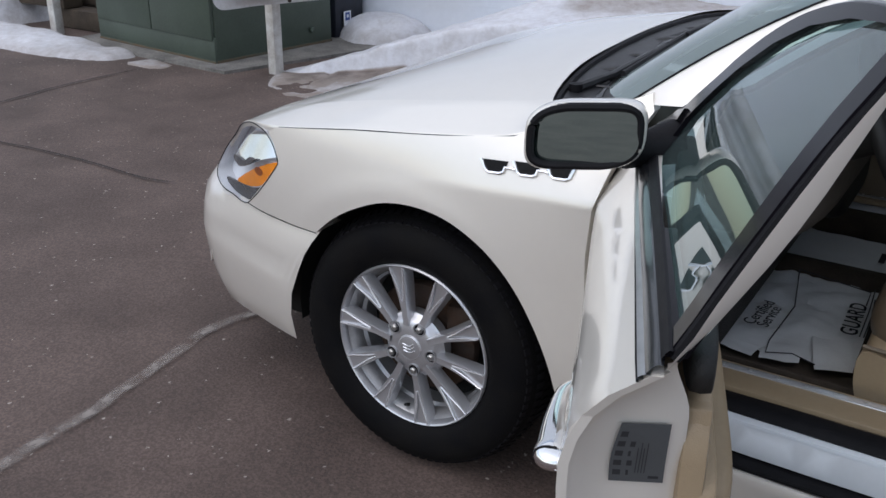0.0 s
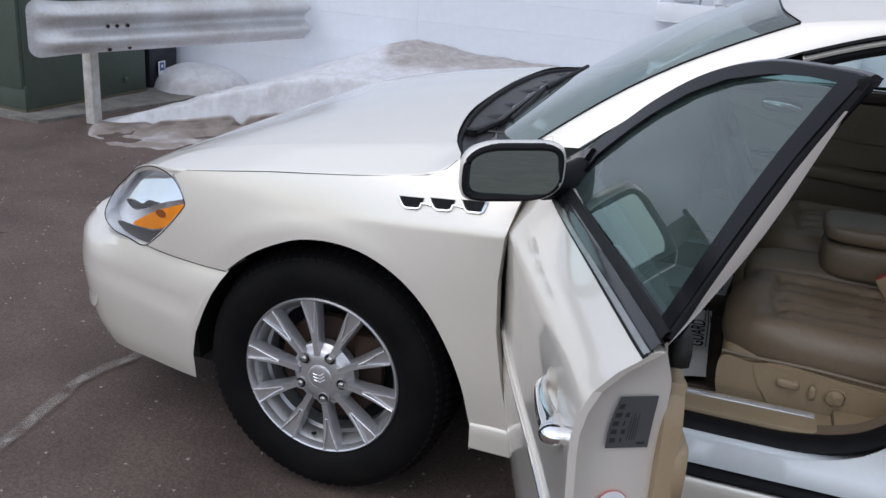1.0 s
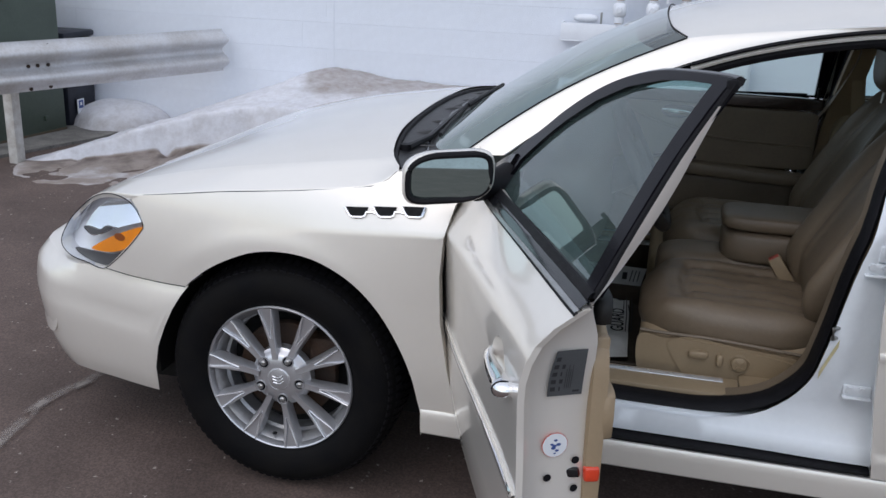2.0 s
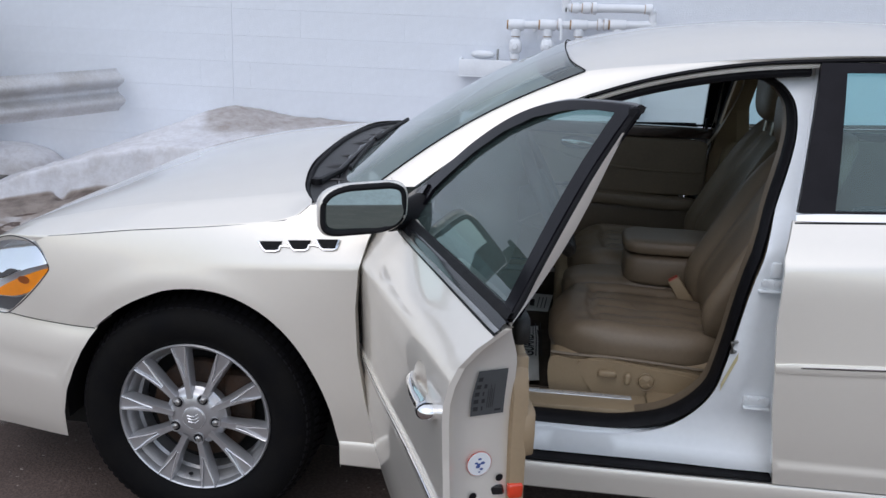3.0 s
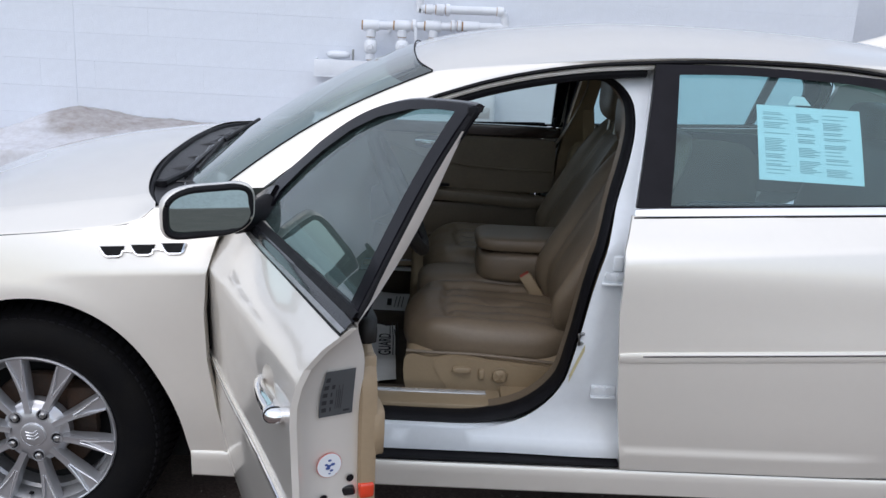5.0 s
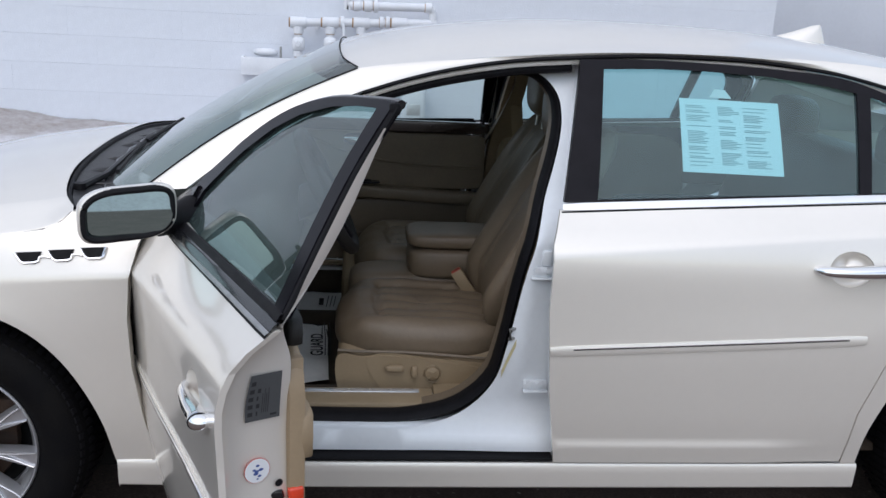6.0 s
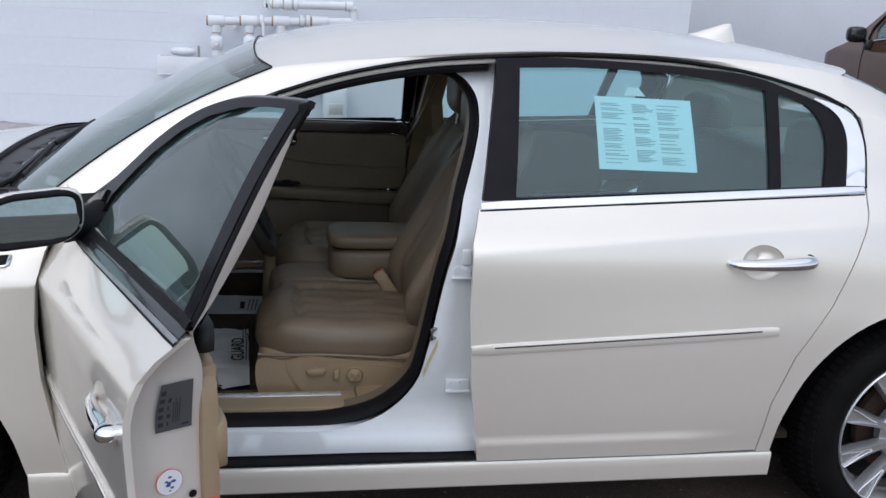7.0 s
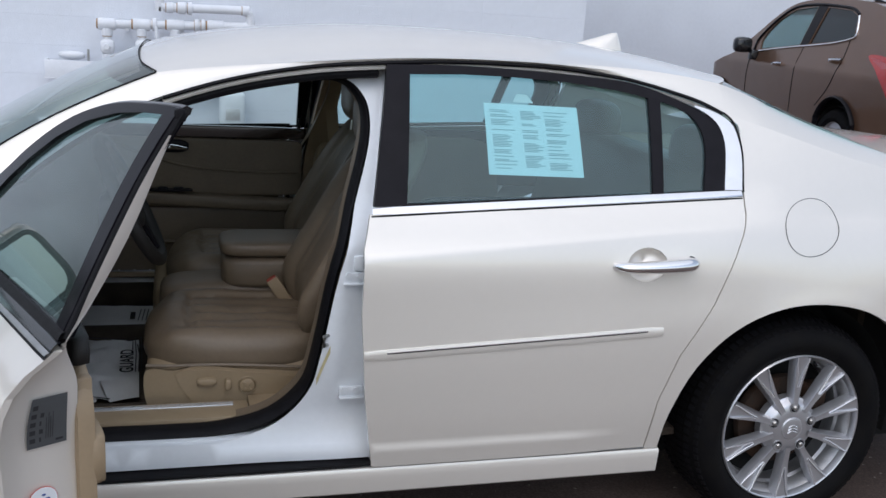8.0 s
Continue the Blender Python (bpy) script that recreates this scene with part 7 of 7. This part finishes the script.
paper("mat_sheet", [(0.565, -0.385), (0.955, -0.372), (0.936, 0.141), (0.55, 0.251)], PAPER, 0.322, "creased white paper", pm, 0.020, 34, 1)
paper("mat_fold", [(0.875, -0.425), (0.957, -0.385), (0.925, -0.225), (0.832, -0.25)], PAPER, 0.336, "folded paper corner", pm, 0.012, 8, 5)
paper("mat_fold", [(0.745, -0.438), (0.835, -0.405), (0.83, -0.36), (0.735, -0.37)], PAPER, 0.334, "torn paper edge", pm, 0.010, 6, 8)
paper("mat_fold", [(0.615, -0.40), (0.725, -0.425), (0.73, -0.37), (0.60, -0.36)], PAPER, 0.330, "torn paper edge", pm, 0.014, 6, 9)
far_mat = tagged(new("paper_floor_mat"), "white printed paper floor mat on the passenger carpet", "paper mat", "paper floor mats")
paper("mat_sheet", [(0.60, 0.30), (0.965, 0.27), (0.985, 0.545), (0.60, 0.565)], PAPER, 0.322, "white paper", far_mat, 0.012, 10, 3)


def lay(x, y, turn):
    return Matrix.Translation((x, y, 0.3475)) @ Matrix.Rotation(radians(turn), 4, "Z")


words("mat_print", "Certified", 0.046, INK, pm, lay(0.684, -0.200, 84), "black printed words")
words("mat_print", "Service", 0.046, INK, pm, lay(0.714, -0.212, 88), "black printed words")
words("mat_print", "GUARD", 0.060, INK, pm, lay(0.908, -0.100, 92), "bold black printed word")
words("mat_print", "GUARD", 0.060, INK, pm, lay(0.9095, -0.100, 92), "bold black printed word")
for k, (x, y1) in enumerate(((0.938, 0.12), (0.948, 0.05), (0.956, 0.13))):
    tube("mat_line", [(x, -0.20, 0.3480), (x - 0.004, -0.04, 0.3480), (x - 0.013, y1, 0.3480)], 0.0016, INK, pm, "thin printed line", sides=4)
for k in range(3):
    tube("mat_line", [(0.925 + 0.014 * k, 0.34, 0.3370), (0.932 + 0.014 * k, 0.47, 0.3370)], 0.0015, INK, far_mat, "thin printed line", sides=4)
block("mat_print", (0.895, 0.36, 0.3360), (0.913, 0.44, 0.3372), INK, far_mat, "unreadable black print", bevel=0)
for line in ([(0.71, 0.146), (0.756, -0.114), (0.747, -0.347), (0.755, -0.415), (0.813, -0.386), (0.873, -0.412)], [(0.71, 0.146), (0.918, 0.093), (0.921, 0.0)], [(0.569, 0.146), (0.622, -0.076), (0.632, -0.196), (0.624, -0.363)]):
    tube("mat_line", [(x, y, 0.3480) for x, y in line], 0.0018, INK, pm, "thin printed line", sides=4)

# window form, taped inside the rear door glass
form = tagged(new("window_form"), "pale printed information sheet taped inside the rear window", "paper sheet")


def on_glass(x, z, d=0.0):
    return (x, -(side(x, z) - 0.017) + d, z)


FX0, FX1, FZ0, FZ1 = 1.898, 2.172, 1.112, 1.296
FORM = material("bluish_white_form", (0.80, 0.86, 0.88), 0.7, 0, 0.04, 20)
rows = [[on_glass(FX0 + (FX1 + 0.008 - FX0) * i / 8 - 0.004 + 0.006 * k / 8, FZ0 + (FZ1 - FZ0) * k / 8 - 0.005 * i / 8) for i in range(9)] for k in range(9)]
grid_part("form_sheet", rows, FORM, form, "pale printed sheet")
SOFTINK = material("faded_grey_print", (0.40, 0.48, 0.51), 0.8)
random.seed(4)
for u0, u1 in ((0.07, 0.34), (0.40, 0.62), (0.66, 0.95)):
    v = 0.90
    while v > 0.08:
        w = u0 + (u1 - u0) * random.uniform(0.55, 1.0)
        if random.random() < 0.88:
            q = [(u0, v), (w, v), (w, v + 0.011), (u0, v + 0.011)]
            verts = [on_glass(FX0 + (FX1 - FX0) * a - 0.002, FZ0 + (FZ1 - FZ0) * b - 0.005 * a, -0.0012) for a, b in q]
            mesh_part("form_print", verts, [(0, 1, 2, 3)], SOFTINK, form, "unreadable printed line")
        v -= random.choice((0.021, 0.021, 0.023, 0.023, 0.05))
# small tag hanging at the top of the pane
tag = [on_glass(x, z, 0.004) for x, z in ((2.005, 1.322), (2.035, 1.320), (2.052, 1.298), (1.988, 1.299))]
mesh_part("form_tape", tag, [(0, 1, 2, 3)], PAPER, form, "white tape tab")


# ---- wall blocks, laid in running bond ----
def lay_blocks():
    course, long = 0.2032, 0.4064

    def brick_mesh(w, h):
        bm = bmesh.new()
        bmesh.ops.create_cube(bm, size=1)
        for v in bm.verts:
            v.co = Vector((v.co.x * (w - 0.0002), v.co.y * 0.022, v.co.z * (h - 0.0014)))
        bmesh.ops.bevel(bm, geom=[e for e in bm.edges if all(v.co.y < 0 for v in e.verts) and abs(e.verts[0].co.z - e.verts[1].co.z) < 0.01], offset=0.0008, segments=1, affect="EDGES")
        me = bpy.data.meshes.new("concrete_block")
        bm.to_mesh(me)
        bm.free()
        me.materials.append(BLOCK)
        return me

    shared = {}
    rest_v, rest_f = [], []
    joints = [-1.61, 3.357, 4.232]
    for k in range(16):
        z0 = -0.0852 + course * k
        x = -9.6 + (0.2032 if k % 2 else 0.0)
        while x < 4.22:
            a, b = x, x + long
            x = b
            for j in joints:
                if a < j < b:
                    b2 = j - 0.003
                    if j == joints[-1]:
                        pieces = [(a, b2)]
                    else:
                        pieces = [(a, b2), (j + 0.003, b)]
                    break
            else:
                pieces = [(a, b)]
            for p, q in pieces:
                if q - p < 0.03:
                    continue
                z = z0 + course / 2
                if -4.2 < p and 0.05 < z < 2.2:
                    key = round(q - p, 3)
                    if key not in shared:
                        shared[key] = brick_mesh(q - p, course)
                    ob = new("concrete_block", shared[key])
                    ob.parent = wall
                    ob.location = ((p + q) / 2, WALL_Y + 0.011 + random.uniform(-0.0006, 0.0006), z)
                else:
                    o = len(rest_v)
                    for yy in (WALL_Y, WALL_Y + 0.02):
                        rest_v.extend([(p + 0.0002, yy, z0 + 0.0018), (q - 0.0002, yy, z0 + 0.0018), (q - 0.0002, yy, z0 + course - 0.0018), (p + 0.0002, yy, z0 + course - 0.0018)])
                    rest_f.extend([(o, o + 1, o + 2, o + 3), (o + 4, o + 5, o + 1, o), (o + 3, o + 2, o + 6, o + 7), (o + 1, o + 5, o + 6, o + 2), (o + 4, o, o + 3, o + 7)])
    r = mesh_part("far_blocks", rest_v, rest_f, BLOCK, wall)
    r["kind"] = "stuff"


random.seed(11)
lay_blocks()
